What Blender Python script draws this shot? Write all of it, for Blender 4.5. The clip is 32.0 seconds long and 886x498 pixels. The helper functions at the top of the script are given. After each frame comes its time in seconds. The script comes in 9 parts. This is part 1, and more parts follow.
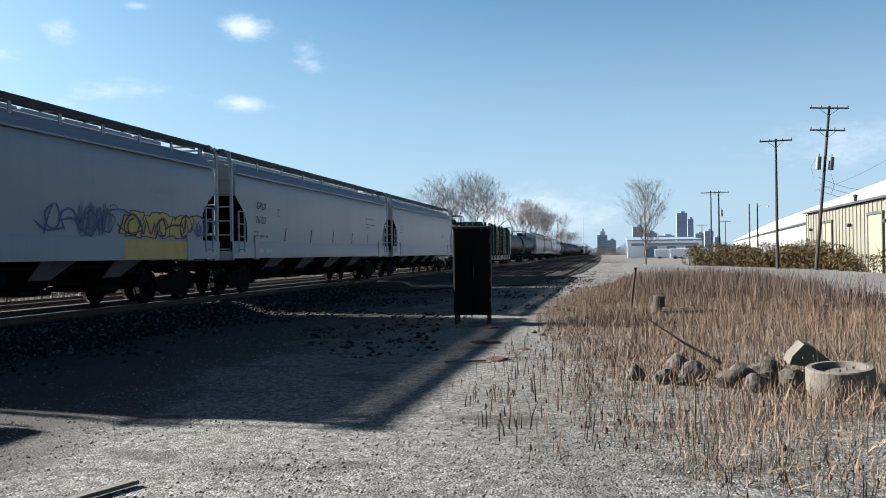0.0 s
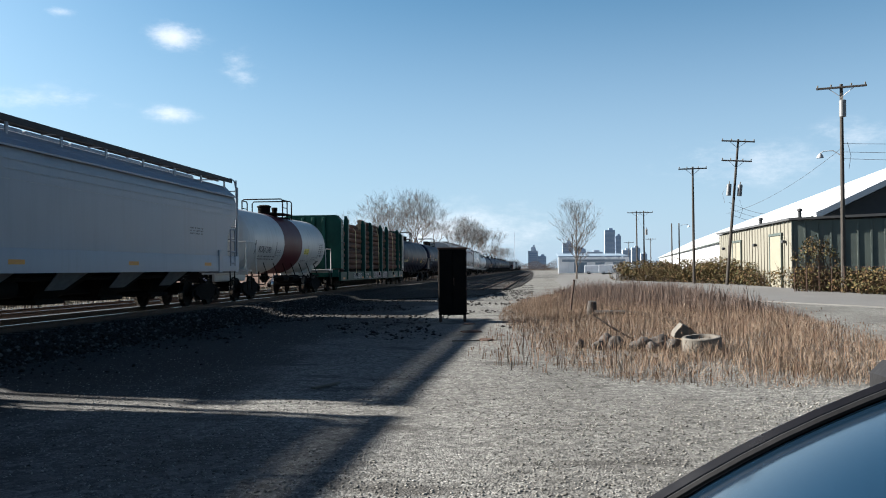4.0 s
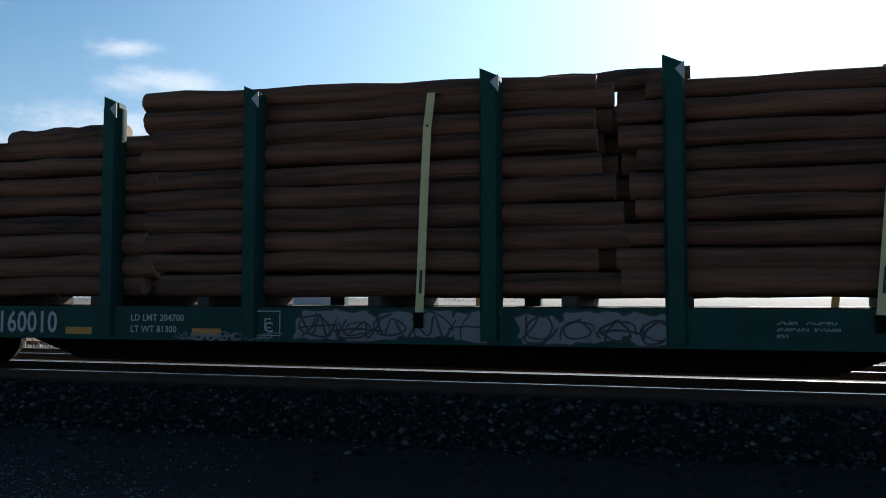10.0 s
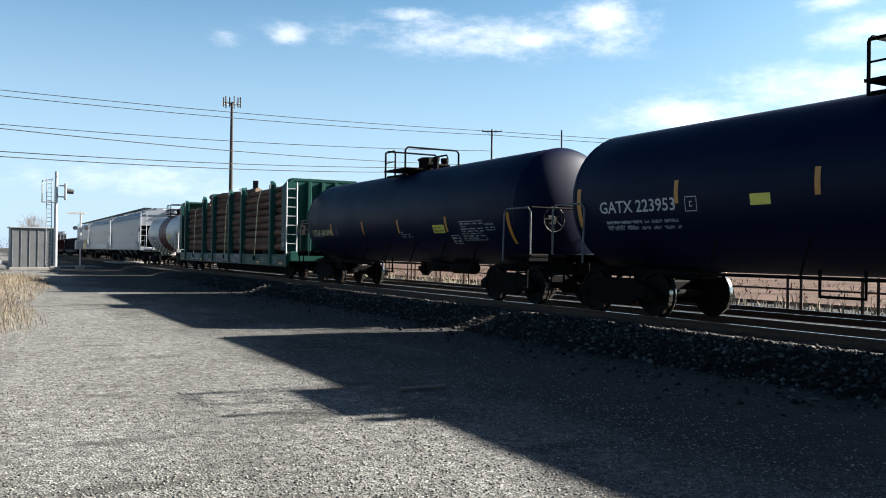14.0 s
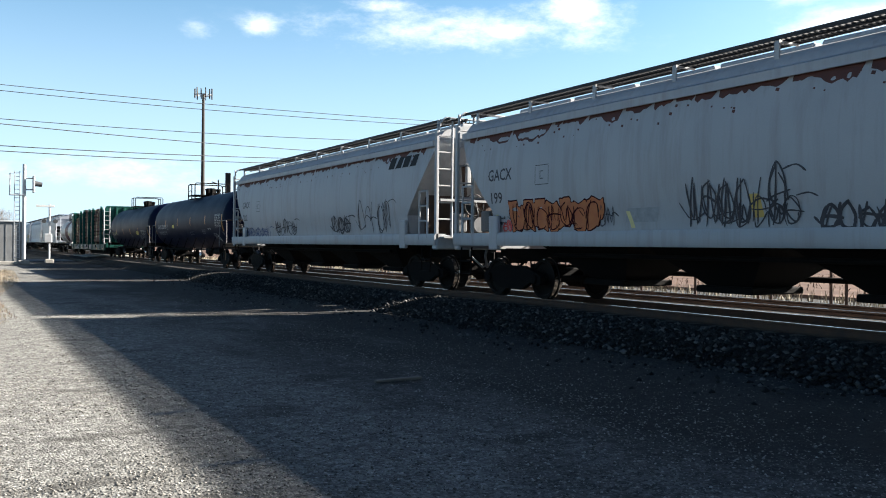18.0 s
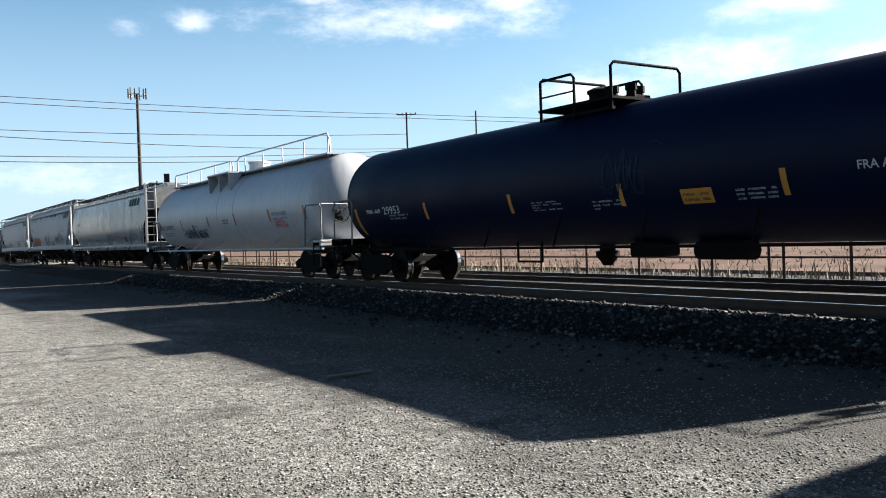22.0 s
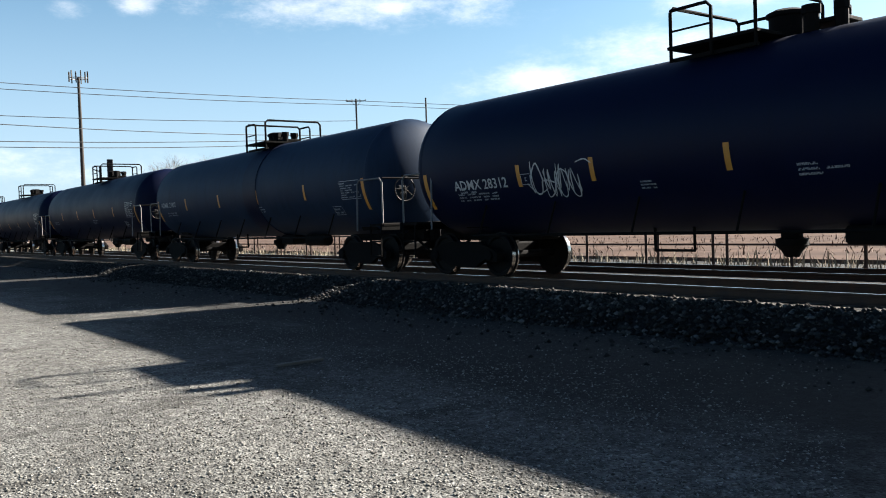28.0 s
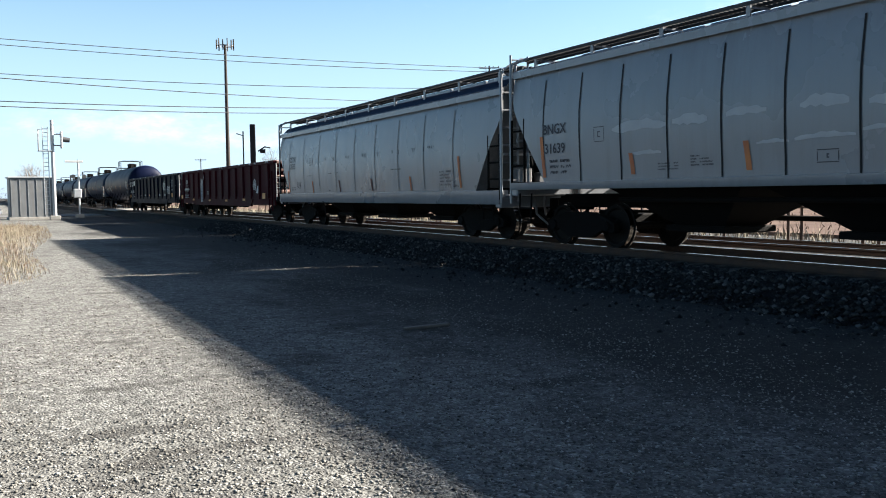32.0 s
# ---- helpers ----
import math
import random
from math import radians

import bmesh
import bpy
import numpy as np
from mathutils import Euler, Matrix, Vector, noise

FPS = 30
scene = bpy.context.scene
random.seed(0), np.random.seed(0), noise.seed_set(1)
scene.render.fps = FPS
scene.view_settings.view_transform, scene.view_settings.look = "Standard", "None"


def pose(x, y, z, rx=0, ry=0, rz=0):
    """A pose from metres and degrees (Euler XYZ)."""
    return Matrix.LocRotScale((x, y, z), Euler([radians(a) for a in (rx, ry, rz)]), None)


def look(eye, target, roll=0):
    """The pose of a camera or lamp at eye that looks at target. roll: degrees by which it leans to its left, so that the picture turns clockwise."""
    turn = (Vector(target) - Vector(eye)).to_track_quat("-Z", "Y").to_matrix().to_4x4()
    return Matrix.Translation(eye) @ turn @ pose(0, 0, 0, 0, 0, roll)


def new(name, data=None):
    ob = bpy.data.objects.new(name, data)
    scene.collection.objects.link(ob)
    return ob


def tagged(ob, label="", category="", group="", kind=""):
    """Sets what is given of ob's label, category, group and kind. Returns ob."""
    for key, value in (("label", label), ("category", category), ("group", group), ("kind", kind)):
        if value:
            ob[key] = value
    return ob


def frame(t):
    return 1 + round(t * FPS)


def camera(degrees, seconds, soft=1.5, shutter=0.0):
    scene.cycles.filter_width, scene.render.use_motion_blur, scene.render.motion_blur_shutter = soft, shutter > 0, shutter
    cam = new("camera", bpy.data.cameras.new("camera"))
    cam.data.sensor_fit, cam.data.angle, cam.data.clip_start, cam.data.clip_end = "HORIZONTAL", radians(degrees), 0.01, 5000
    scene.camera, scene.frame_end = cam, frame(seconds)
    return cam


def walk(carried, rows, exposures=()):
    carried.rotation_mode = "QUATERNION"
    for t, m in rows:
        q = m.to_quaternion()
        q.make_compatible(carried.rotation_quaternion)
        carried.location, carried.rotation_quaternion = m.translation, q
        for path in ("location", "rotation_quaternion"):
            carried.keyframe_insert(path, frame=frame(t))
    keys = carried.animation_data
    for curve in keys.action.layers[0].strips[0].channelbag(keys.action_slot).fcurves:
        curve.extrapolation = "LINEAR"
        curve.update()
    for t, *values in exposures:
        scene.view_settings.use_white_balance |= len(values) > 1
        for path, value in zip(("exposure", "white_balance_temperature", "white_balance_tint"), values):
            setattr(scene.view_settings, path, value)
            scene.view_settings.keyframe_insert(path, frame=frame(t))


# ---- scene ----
cam = camera(54.95, 32.0, 1.0)
EYE = 1.6          # eye height over the gravel
RAIL = 0.45        # rail top over the gravel
TRACK = -12.05     # centre line of the near track

# seconds, forward shift, yaw, pitch, roll
PATH = [
    (0.0, 6.20, 11.00, 0.38, 0.75),
    (0.5, 6.12, 10.75, 0.05, 0.85),
    (1.0, 6.05, 10.30, -0.36, 0.95),
    (1.5, 4.90, 9.95, -0.40, 1.15),
    (2.0, 2.25, 8.20, 0.24, 1.20),
    (2.5, 0.00, 6.69, 0.96, 0.79),
    (4.5, 0.00, 6.43, 1.33, 0.32),
    (5.0, 0.00, 6.47, 0.99, 0.15),
    (5.5, 0.00, 6.59, 0.14, -0.03),
    (6.0, 0.00, 6.66, -0.50, -0.09),
    (6.5, 0.00, 6.75, -0.88, -0.22),
    (7.0, 0.00, 7.05, -0.93, -0.27),
    (7.5, 0.00, 20.29, 1.09, 0.75),
    (8.0, 0.00, 32.95, 2.41, 1.49),
    (8.5, 0.00, 48.29, 2.18, 0.19),
    (8.7, 0.00, 53.40, 2.51, -0.31),
    (9.0, 0.00, 60.96, 2.95, -0.78),
    (9.2, 0.00, 67.16, 2.66, -0.82),
    (9.5, 0.00, 81.88, 1.93, -0.42),
    (9.7, 0.00, 89.84, 1.83, 0.07),
    (10.0, 0.00, 106.16, 3.26, -0.05),
    (10.2, 0.00, 117.50, 3.97, -1.12),
    (10.5, 0.00, 130.95, 1.42, -1.36),
    (11.0, 0.00, 141.06, -1.32, -0.91),
    (11.5, 0.00, 143.76, -0.79, -0.91),
    (12.0, 0.00, 148.41, 0.04, -0.39),
    (12.5, 0.00, 151.05, 0.65, -0.48),
    (13.0, 0.00, 151.63, 0.57, -0.77),
    (13.5, 0.00, 151.81, 0.46, -0.82),
    (14.0, 0.00, 151.73, 0.30, -0.76),
    (14.5, 0.00, 151.50, 0.18, -0.72),
    (15.0, 0.00, 151.21, 0.08, -0.66),
    (15.5, 0.00, 151.03, -0.02, -0.63),
    (17.5, 0.00, 150.27, -0.26, -0.50),
    (18.0, 0.00, 150.00, -0.22, -0.52),
    (18.5, 0.00, 149.52, -0.10, -0.59),
    (19.0, 0.00, 149.19, -0.00, -0.53),
    (19.5, 0.00, 148.49, 0.07, 0.68),
    (20.0, 0.00, 145.27, 1.55, 1.88),
    (20.5, 0.00, 147.34, 1.17, 1.76),
    (21.0, 0.00, 148.63, 0.34, 1.49),
    (21.5, 0.00, 148.74, -0.14, 1.73),
    (22.0, 0.00, 146.38, -0.86, 2.01),
    (22.5, 0.00, 144.63, -1.37, 2.39),
    (23.0, 0.00, 143.83, -1.60, 2.70),
    (23.5, 0.00, 143.39, -1.65, 2.89),
    (24.0, 0.00, 143.20, -1.67, 3.06),
    (24.5, 0.00, 143.12, -1.67, 3.16),
    (25.0, 0.00, 143.07, -1.75, 3.37),
    (25.5, 0.00, 142.51, -1.86, 3.30),
    (27.5, 0.00, 142.87, -2.72, 3.41),
    (28.0, 0.00, 143.02, -1.82, 1.95),
    (28.2, 0.00, 142.29, -1.42, 1.16),
    (28.4, 0.00, 141.70, -1.51, 1.10),
    (28.6, 0.00, 141.77, -1.84, 0.72),
    (28.8, 0.00, 149.95, -3.42, 0.26),
    (29.0, 0.00, 155.15, -3.84, 0.09),
    (29.5, 0.00, 154.29, -3.69, 0.14),
    (30.0, 0.00, 153.66, -3.60, 0.36),
    (30.5, 0.00, 152.78, -3.64, 0.44),
    (31.0, 0.00, 152.34, -3.57, 0.39),
    (31.5, 0.00, 151.95, -3.53, 0.39),
    (32.0, 0.00, 151.72, -3.76, 0.66),
]
walk(cam, [(t, pose(0.08 * d, d, EYE, 90 + p, r, y)) for t, d, y, p, r in PATH], exposures=[
    (0, 1.4, 6200, 10), (2.2, 1.36, 6200, 10), (4.5, 1.4, 6300, 10), (7.2, 1.42, 6300, 10), (8.0, 1.14, 6200, 10), (8.6, 1.1, 6100, 10), (9.8, 1.1, 6100, 10), (10.5, 1.4, 6400, 10), (11, 1.9, 6900, 10), (11.6, 1.68, 6400, 10), (14, 1.69, 6400, 10), (16.5, 1.95, 6500, 10),
    (19.4, 1.98, 6500, 10), (20.4, 1.78, 6500, 10), (22, 1.75, 6500, 10), (28, 1.68, 6500, 10), (28.7, 1.6, 6400, 10), (30, 1.62, 6400, 10), (31, 1.84, 6500, 10), (32, 1.97, 6500, 10),
])

# ---- light ----
SUN_EL = 27.0
SUN_YAW = 79.2     # counter-clockwise from the track's +y
sd = Vector((-math.sin(radians(SUN_YAW)) * math.cos(radians(SUN_EL)), math.cos(radians(SUN_YAW)) * math.cos(radians(SUN_EL)), math.sin(radians(SUN_EL))))
sun = new("sun", bpy.data.lights.new("sun", "SUN"))
sun.data.energy, sun.data.angle, sun.data.color = 7.9, radians(0.8), (1.0, 0.935, 0.84)
sun.matrix_world = look(sd * 50, (0, 0, 0))

world = bpy.data.worlds.new("sky")
scene.world = world
world.use_nodes = True


def make_world():
    nt = world.node_tree
    N, K = nt.nodes, nt.links
    bg = N["Background"]
    sky = N.new("ShaderNodeTexSky")
    sky.sky_type, sky.sun_disc = "NISHITA", False
    sky.sun_elevation, sky.sun_rotation = radians(SUN_EL), radians(-SUN_YAW)
    sky.air_density, sky.dust_density, sky.ozone_density = 1.0, 0.7, 1.8

    def m(op, a, b=None, c=None):
        n = N.new("ShaderNodeMath")
        n.operation = op
        for i, s in enumerate((a, b, c)):
            if s is None:
                continue
            if isinstance(s, (int, float)):
                n.inputs[i].default_value = s
            else:
                K.new(s, n.inputs[i])
        return n.outputs[0]

    tc = N.new("ShaderNodeTexCoord").outputs["Generated"]
    sep = N.new("ShaderNodeSeparateXYZ")
    K.new(tc, sep.inputs[0])
    az = m("ARCTAN2", m("MULTIPLY", sep.outputs[0], -1.0), sep.outputs[1])
    el = m("ARCSINE", sep.outputs[2])
    vec = N.new("ShaderNodeCombineXYZ")
    K.new(az, vec.inputs[0])
    K.new(m("MULTIPLY", el, 2.2), vec.inputs[1])
    ns = N.new("ShaderNodeTexNoise")
    K.new(vec.outputs[0], ns.inputs["Vector"])
    ns.inputs["Scale"].default_value, ns.inputs["Detail"].default_value, ns.inputs["Roughness"].default_value = 17, 8, 0.68
    total = None
    # fair-weather clouds: yaw, elevation, half width, half height (degrees), weight
    for a, e, w, h, k in CLOUDS:
        dx = m("MULTIPLY", m("SUBTRACT", az, radians(a)), 1 / radians(w))
        dy = m("MULTIPLY", m("SUBTRACT", el, radians(e)), 1 / radians(h))
        q = m("ADD", m("MULTIPLY", dx, dx), m("MULTIPLY", dy, dy))
        g = m("MULTIPLY", m("EXPONENT", m("MULTIPLY", q, -1.0)), k)
        total = g if total is None else m("MAXIMUM", total, g)
    shaped = m("ADD", total, m("MULTIPLY", m("SUBTRACT", ns.outputs[0], 0.5), 2.0))
    ramp = N.new("ShaderNodeMapRange")
    ramp.interpolation_type = "SMOOTHSTEP"
    ramp.inputs[1].default_value, ramp.inputs[2].default_value, ramp.inputs[4].default_value = 0.05, 1.5, 0.72
    K.new(shaped, ramp.inputs[0])
    gate = m("MULTIPLY", ramp.outputs[0], m("MINIMUM", m("MULTIPLY", total, 5.0), 1.0))
    mix = N.new("ShaderNodeMix")
    mix.data_type = "RGBA"
    K.new(gate, mix.inputs[0])
    # pale haze low over the horizon
    low = N.new("ShaderNodeMapRange")
    low.interpolation_type = "SMOOTHSTEP"
    low.inputs[1].default_value, low.inputs[2].default_value = radians(23), radians(-3)
    low.inputs[3].default_value, low.inputs[4].default_value = 0.0, 0.78
    K.new(el, low.inputs[0])
    hz = N.new("ShaderNodeMix")
    hz.data_type = "RGBA"
    K.new(low.outputs[0], hz.inputs[0])
    tint = N.new("ShaderNodeMix")
    tint.data_type, tint.blend_type = "RGBA", "MULTIPLY"
    tint.inputs[0].default_value = 1.0
    K.new(sky.outputs[0], tint.inputs[6])
    tint.inputs[7].default_value = (0.61, 1.09, 1.22, 1)
    # a clear winter sky: deeper and darker towards the zenith
    deep = N.new("ShaderNodeMapRange")
    deep.interpolation_type = "SMOOTHSTEP"
    deep.inputs[1].default_value, deep.inputs[2].default_value = radians(21), radians(38)
    K.new(el, deep.inputs[0])
    zen = N.new("ShaderNodeMix")
    zen.data_type, zen.blend_type = "RGBA", "MULTIPLY"
    K.new(deep.outputs[0], zen.inputs[0])
    K.new(tint.outputs[2], zen.inputs[6])
    zen.inputs[7].default_value = (0.17, 0.27, 0.45, 1)
    K.new(zen.outputs[2], hz.inputs[6])
    hz.inputs[7].default_value = (6.4, 7.9, 9.9, 1)
    # the air glows brighter towards the sun
    dot = N.new("ShaderNodeVectorMath")
    dot.operation = "DOT_PRODUCT"
    K.new(tc, dot.inputs[0])
    dot.inputs[1].default_value = sd
    glow = m("MULTIPLY", m("POWER", m("MAXIMUM", dot.outputs["Value"], 0.0), 6.0), 8.0)
    gl = N.new("ShaderNodeMix")
    gl.data_type, gl.blend_type = "RGBA", "ADD"
    gl.inputs[0].default_value = 1.0
    gv = N.new("ShaderNodeCombineXYZ")
    for i in range(3):
        K.new(glow, gv.inputs[i])
    K.new(hz.outputs[2], gl.inputs[6])
    K.new(gv.outputs[0], gl.inputs[7])
    K.new(gl.outputs[2], mix.inputs[6])
    mix.inputs[7].default_value = (CLOUD_WHITE, CLOUD_WHITE, CLOUD_WHITE * 1.02, 1)
    K.new(mix.outputs[2], bg.inputs[0])
    bg.inputs[1].default_value = SKY


SKY = 0.038
CLOUD_WHITE = 13.0
CLOUDS = [
    (23.9, 14.8, 1.3, 0.8, 1.05), (30.7, 15.7, 1.0, 0.3, 0.7), (35.0, 13.8, 1.0, 0.8, 0.6), (20, 13.3, 1.0, 0.8, 0.5), (38.4, 12.1, 1.2, 0.6, 0.5), (30, 10.5, 2.6, 0.7, 0.5), (33, 10.3, 2.0, 0.7, 0.45), (36, 8.5, 3.5, 1.2, 0.5),
    (24.0, 10.0, 1.6, 0.5, 0.7), (54.0, 16.8, 1.6, 0.9, 0.8), (48.9, 17.0, 1.4, 0.7, 0.6), (44.0, 10.8, 2.2, 0.7, 0.7), (19.5, 12.5, 1.0, 0.7, 0.5),
    (127.1, 15.5, 2.0, 0.6, 1.0), (124.0, 13.6, 3.6, 0.9, 1.1), (141.4, 15.3, 2.2, 1.2, 1.2), (146.0, 14.1, 2.4, 0.7, 1.0),
    (150.0, 14.6, 3.0, 0.7, 0.9), (154.5, 15.6, 2.5, 0.5, 0.7), (162.1, 14.0, 1.4, 0.7, 0.9), (166.0, 13.4, 1.2, 0.6, 0.5),
    (128.0, 10.3, 6.0, 1.5, 0.9), (134.0, 8.8, 4.0, 0.9, 0.8), (139.0, 17.5, 4.5, 0.9, 0.9), (172.0, 4.5, 6.0, 1.0, 0.55), (160.0, 3.6, 8.0, 1.0, 0.55),
    (149.0, 14.3, 9.0, 1.3, 0.85), (136.0, 9.0, 4.5, 1.3, 1.05), (131.0, 7.3, 6.0, 1.5, 0.85), (141.0, 14.6, 3.4, 1.4, 0.8), (126.0, 13.2, 3.0, 0.7, 0.8),
    (118.0, 9.0, 5.0, 2.0, 0.9), (6.0, 2.6, 7.0, 1.5, 0.8), (-14.0, 6.5, 5.0, 1.2, 0.55), (-20.0, 8.0, 3.0, 0.8, 0.6),
]
make_world()

# ---- materials ----
def surface(name, c1, c2, scale=3.0, rough=0.6, metal=0.0, bump=0.15, fine=40.0, streak=0.0, rnd=0.0, spec=0.5, dirt=None, stretch=(1, 1, 1)):
    """A painted, rusted, wooden or stony surface: two scales of noise in colour and relief, streaks of grime."""
    mt = bpy.data.materials.new(name)
    mt.use_nodes = True
    nt = mt.node_tree
    N, K = nt.nodes, nt.links
    p = N["Principled BSDF"]
    p.inputs["Metallic"].default_value = metal
    p.inputs["Specular IOR Level"].default_value = spec
    tc = N.new("ShaderNodeTexCoord")
    mp = N.new("ShaderNodeMapping")
    mp.inputs["Scale"].default_value = stretch
    K.new(tc.outputs["Object"], mp.inputs[0])
    n1 = N.new("ShaderNodeTexNoise")
    n1.inputs["Scale"].default_value, n1.inputs["Detail"].default_value = scale, 5
    n2 = N.new("ShaderNodeTexNoise")
    n2.inputs["Scale"].default_value, n2.inputs["Detail"].default_value = fine, 3
    for n in (n1, n2):
        K.new(mp.outputs[0], n.inputs["Vector"])
    ad = N.new("ShaderNodeMath")
    ad.operation = "MULTIPLY_ADD"
    K.new(n2.outputs[0], ad.inputs[0])
    ad.inputs[1].default_value = 0.5
    sb = N.new("ShaderNodeMath")
    sb.operation = "MULTIPLY_ADD"
    K.new(n1.outputs[0], sb.inputs[0])
    sb.inputs[1].default_value, sb.inputs[2].default_value = 2.2, -0.85
    K.new(sb.outputs[0], ad.inputs[2])
    ad2 = ad
    if rnd:
        oi = N.new("ShaderNodeObjectInfo")
        ad2 = N.new("ShaderNodeMath")
        ad2.operation = "MULTIPLY_ADD"
        K.new(oi.outputs["Random"], ad2.inputs[0])
        ad2.inputs[1].default_value = rnd
        K.new(ad.outputs[0], ad2.inputs[2])
    mx = N.new("ShaderNodeMix")
    mx.data_type = "RGBA"
    mx.clamp_factor = True
    K.new(ad2.outputs[0], mx.inputs[0])
    mx.inputs[6].default_value, mx.inputs[7].default_value = (*c1, 1), (*c2, 1)
    col = mx.outputs[2]
    if streak:
        m2 = N.new("ShaderNodeMapping")
        m2.inputs["Scale"].default_value = (3.0, 3.0, 0.22)
        K.new(tc.outputs["Object"], m2.inputs[0])
        n3 = N.new("ShaderNodeTexNoise")
        n3.inputs["Scale"].default_value, n3.inputs["Detail"].default_value, n3.inputs["Roughness"].default_value = 1.6, 6, 0.65
        K.new(m2.outputs[0], n3.inputs["Vector"])
        r = N.new("ShaderNodeMapRange")
        r.inputs[1].default_value, r.inputs[2].default_value, r.inputs[4].default_value = 0.48, 0.78, streak
        K.new(n3.outputs[0], r.inputs[0])
        m3 = N.new("ShaderNodeMix")
        m3.data_type = "RGBA"
        K.new(r.outputs[0], m3.inputs[0])
        K.new(col, m3.inputs[6])
        m3.inputs[7].default_value = (*(dirt or (0.12, 0.09, 0.07)), 1)
        col = m3.outputs[2]
    K.new(col, p.inputs["Base Color"])
    rr = N.new("ShaderNodeMapRange")
    rr.inputs[3].default_value, rr.inputs[4].default_value = max(rough - 0.12, 0.03), min(rough + 0.15, 1)
    K.new(n1.outputs[0], rr.inputs[0])
    K.new(rr.outputs[0], p.inputs["Roughness"])
    if bump:
        b = N.new("ShaderNodeBump")
        b.inputs["Strength"].default_value, b.inputs["Distance"].default_value = bump, 0.02
        K.new(n2.outputs[0], b.inputs["Height"])
        K.new(b.outputs[0], p.inputs["Normal"])
    return mt


def gravel(name, cols, size, patch, bump=0.8, dist=0.02, damp=0.0, earth=None):
    """Loose stone: cells of mixed greys, broad stains and finer dust between."""
    mt = bpy.data.materials.new(name)
    mt.use_nodes = True
    nt = mt.node_tree
    N, K = nt.nodes, nt.links
    p = N["Principled BSDF"]
    p.inputs["Roughness"].default_value = 0.95
    p.inputs["Specular IOR Level"].default_value = 0.2
    tc = N.new("ShaderNodeTexCoord")
    vo = N.new("ShaderNodeTexVoronoi")
    vo.inputs["Scale"].default_value = 1 / size
    vo.inputs["Randomness"].default_value = 1.0
    K.new(tc.outputs["Object"], vo.inputs["Vector"])
    rp = N.new("ShaderNodeValToRGB")
    rp.color_ramp.interpolation = "LINEAR"
    el = rp.color_ramp.elements
    el[0].color, el[1].color = (*cols[0], 1), (*cols[-1], 1)
    for i, c in enumerate(cols[1:-1]):
        e = el.new((i + 1) / (len(cols) - 1))
        e.color = (*c, 1)
    sp = N.new("ShaderNodeSeparateColor")
    K.new(vo.outputs["Color"], sp.inputs[0])
    K.new(sp.outputs[0], rp.inputs[0])
    n1 = N.new("ShaderNodeTexNoise")
    n1.inputs["Scale"].default_value, n1.inputs["Detail"].default_value, n1.inputs["Roughness"].default_value = 0.35, 7, 0.6
    mp = N.new("ShaderNodeMapping")
    mp.inputs["Scale"].default_value = (1.0, 0.35, 1.0)
    K.new(tc.outputs["Object"], mp.inputs[0])
    K.new(mp.outputs[0], n1.inputs["Vector"])
    r = N.new("ShaderNodeMapRange")
    r.inputs[1].default_value, r.inputs[2].default_value, r.inputs[4].default_value = 0.43, 0.62, 0.8
    K.new(n1.outputs[0], r.inputs[0])
    mx = N.new("ShaderNodeMix")
    mx.data_type = "RGBA"
    K.new(r.outputs[0], mx.inputs[0])
    K.new(rp.outputs[0], mx.inputs[6])
    mx.inputs[7].default_value = (*patch, 1)
    # coarser lumps and pockets, lighter and darker
    v2 = N.new("ShaderNodeTexVoronoi")
    v2.inputs["Scale"].default_value = 0.3 / size
    K.new(tc.outputs["Object"], v2.inputs["Vector"])
    sp2 = N.new("ShaderNodeSeparateColor")
    K.new(v2.outputs["Color"], sp2.inputs[0])
    mr = N.new("ShaderNodeMapRange")
    mr.inputs[3].default_value, mr.inputs[4].default_value = 0.62, 1.38
    K.new(sp2.outputs[0], mr.inputs[0])
    mm = N.new("ShaderNodeVectorMath")
    mm.operation = "SCALE"
    K.new(mx.outputs[2], mm.inputs[0])
    K.new(mr.outputs[0], mm.inputs["Scale"])
    col = mm.outputs[0]
    if damp:
        # damp hollows and oil stains, darker and well bounded
        n3 = N.new("ShaderNodeTexNoise")
        n3.inputs["Scale"].default_value, n3.inputs["Detail"].default_value, n3.inputs["Roughness"].default_value = 0.95, 4, 0.55
        m3 = N.new("ShaderNodeMapping")
        m3.inputs["Scale"].default_value = (0.5, 1.15, 1.0)
        K.new(tc.outputs["Object"], m3.inputs[0])
        K.new(m3.outputs[0], n3.inputs["Vector"])
        r3 = N.new("ShaderNodeMapRange")
        r3.inputs[1].default_value, r3.inputs[2].default_value, r3.inputs[4].default_value = 0.585, 0.67, damp
        K.new(n3.outputs[0], r3.inputs[0])
        x3 = N.new("ShaderNodeMix")
        x3.data_type = "RGBA"
        K.new(r3.outputs[0], x3.inputs[0])
        K.new(col, x3.inputs[6])
        x3.inputs[7].default_value = (0.035, 0.033, 0.03, 1)
        col = x3.outputs[2]
    if earth:
        # packed dark earth and cinders along the foot of the ballast, in tongues and patches
        n4 = N.new("ShaderNodeTexNoise")
        n4.inputs["Scale"].default_value, n4.inputs["Detail"].default_value, n4.inputs["Roughness"].default_value = 0.42, 6, 0.62
        m4 = N.new("ShaderNodeMapping")
        m4.inputs["Scale"].default_value = (1.0, 0.45, 1.0)
        K.new(tc.outputs["Object"], m4.inputs[0])
        K.new(m4.outputs[0], n4.inputs["Vector"])
        s4 = N.new("ShaderNodeSeparateXYZ")
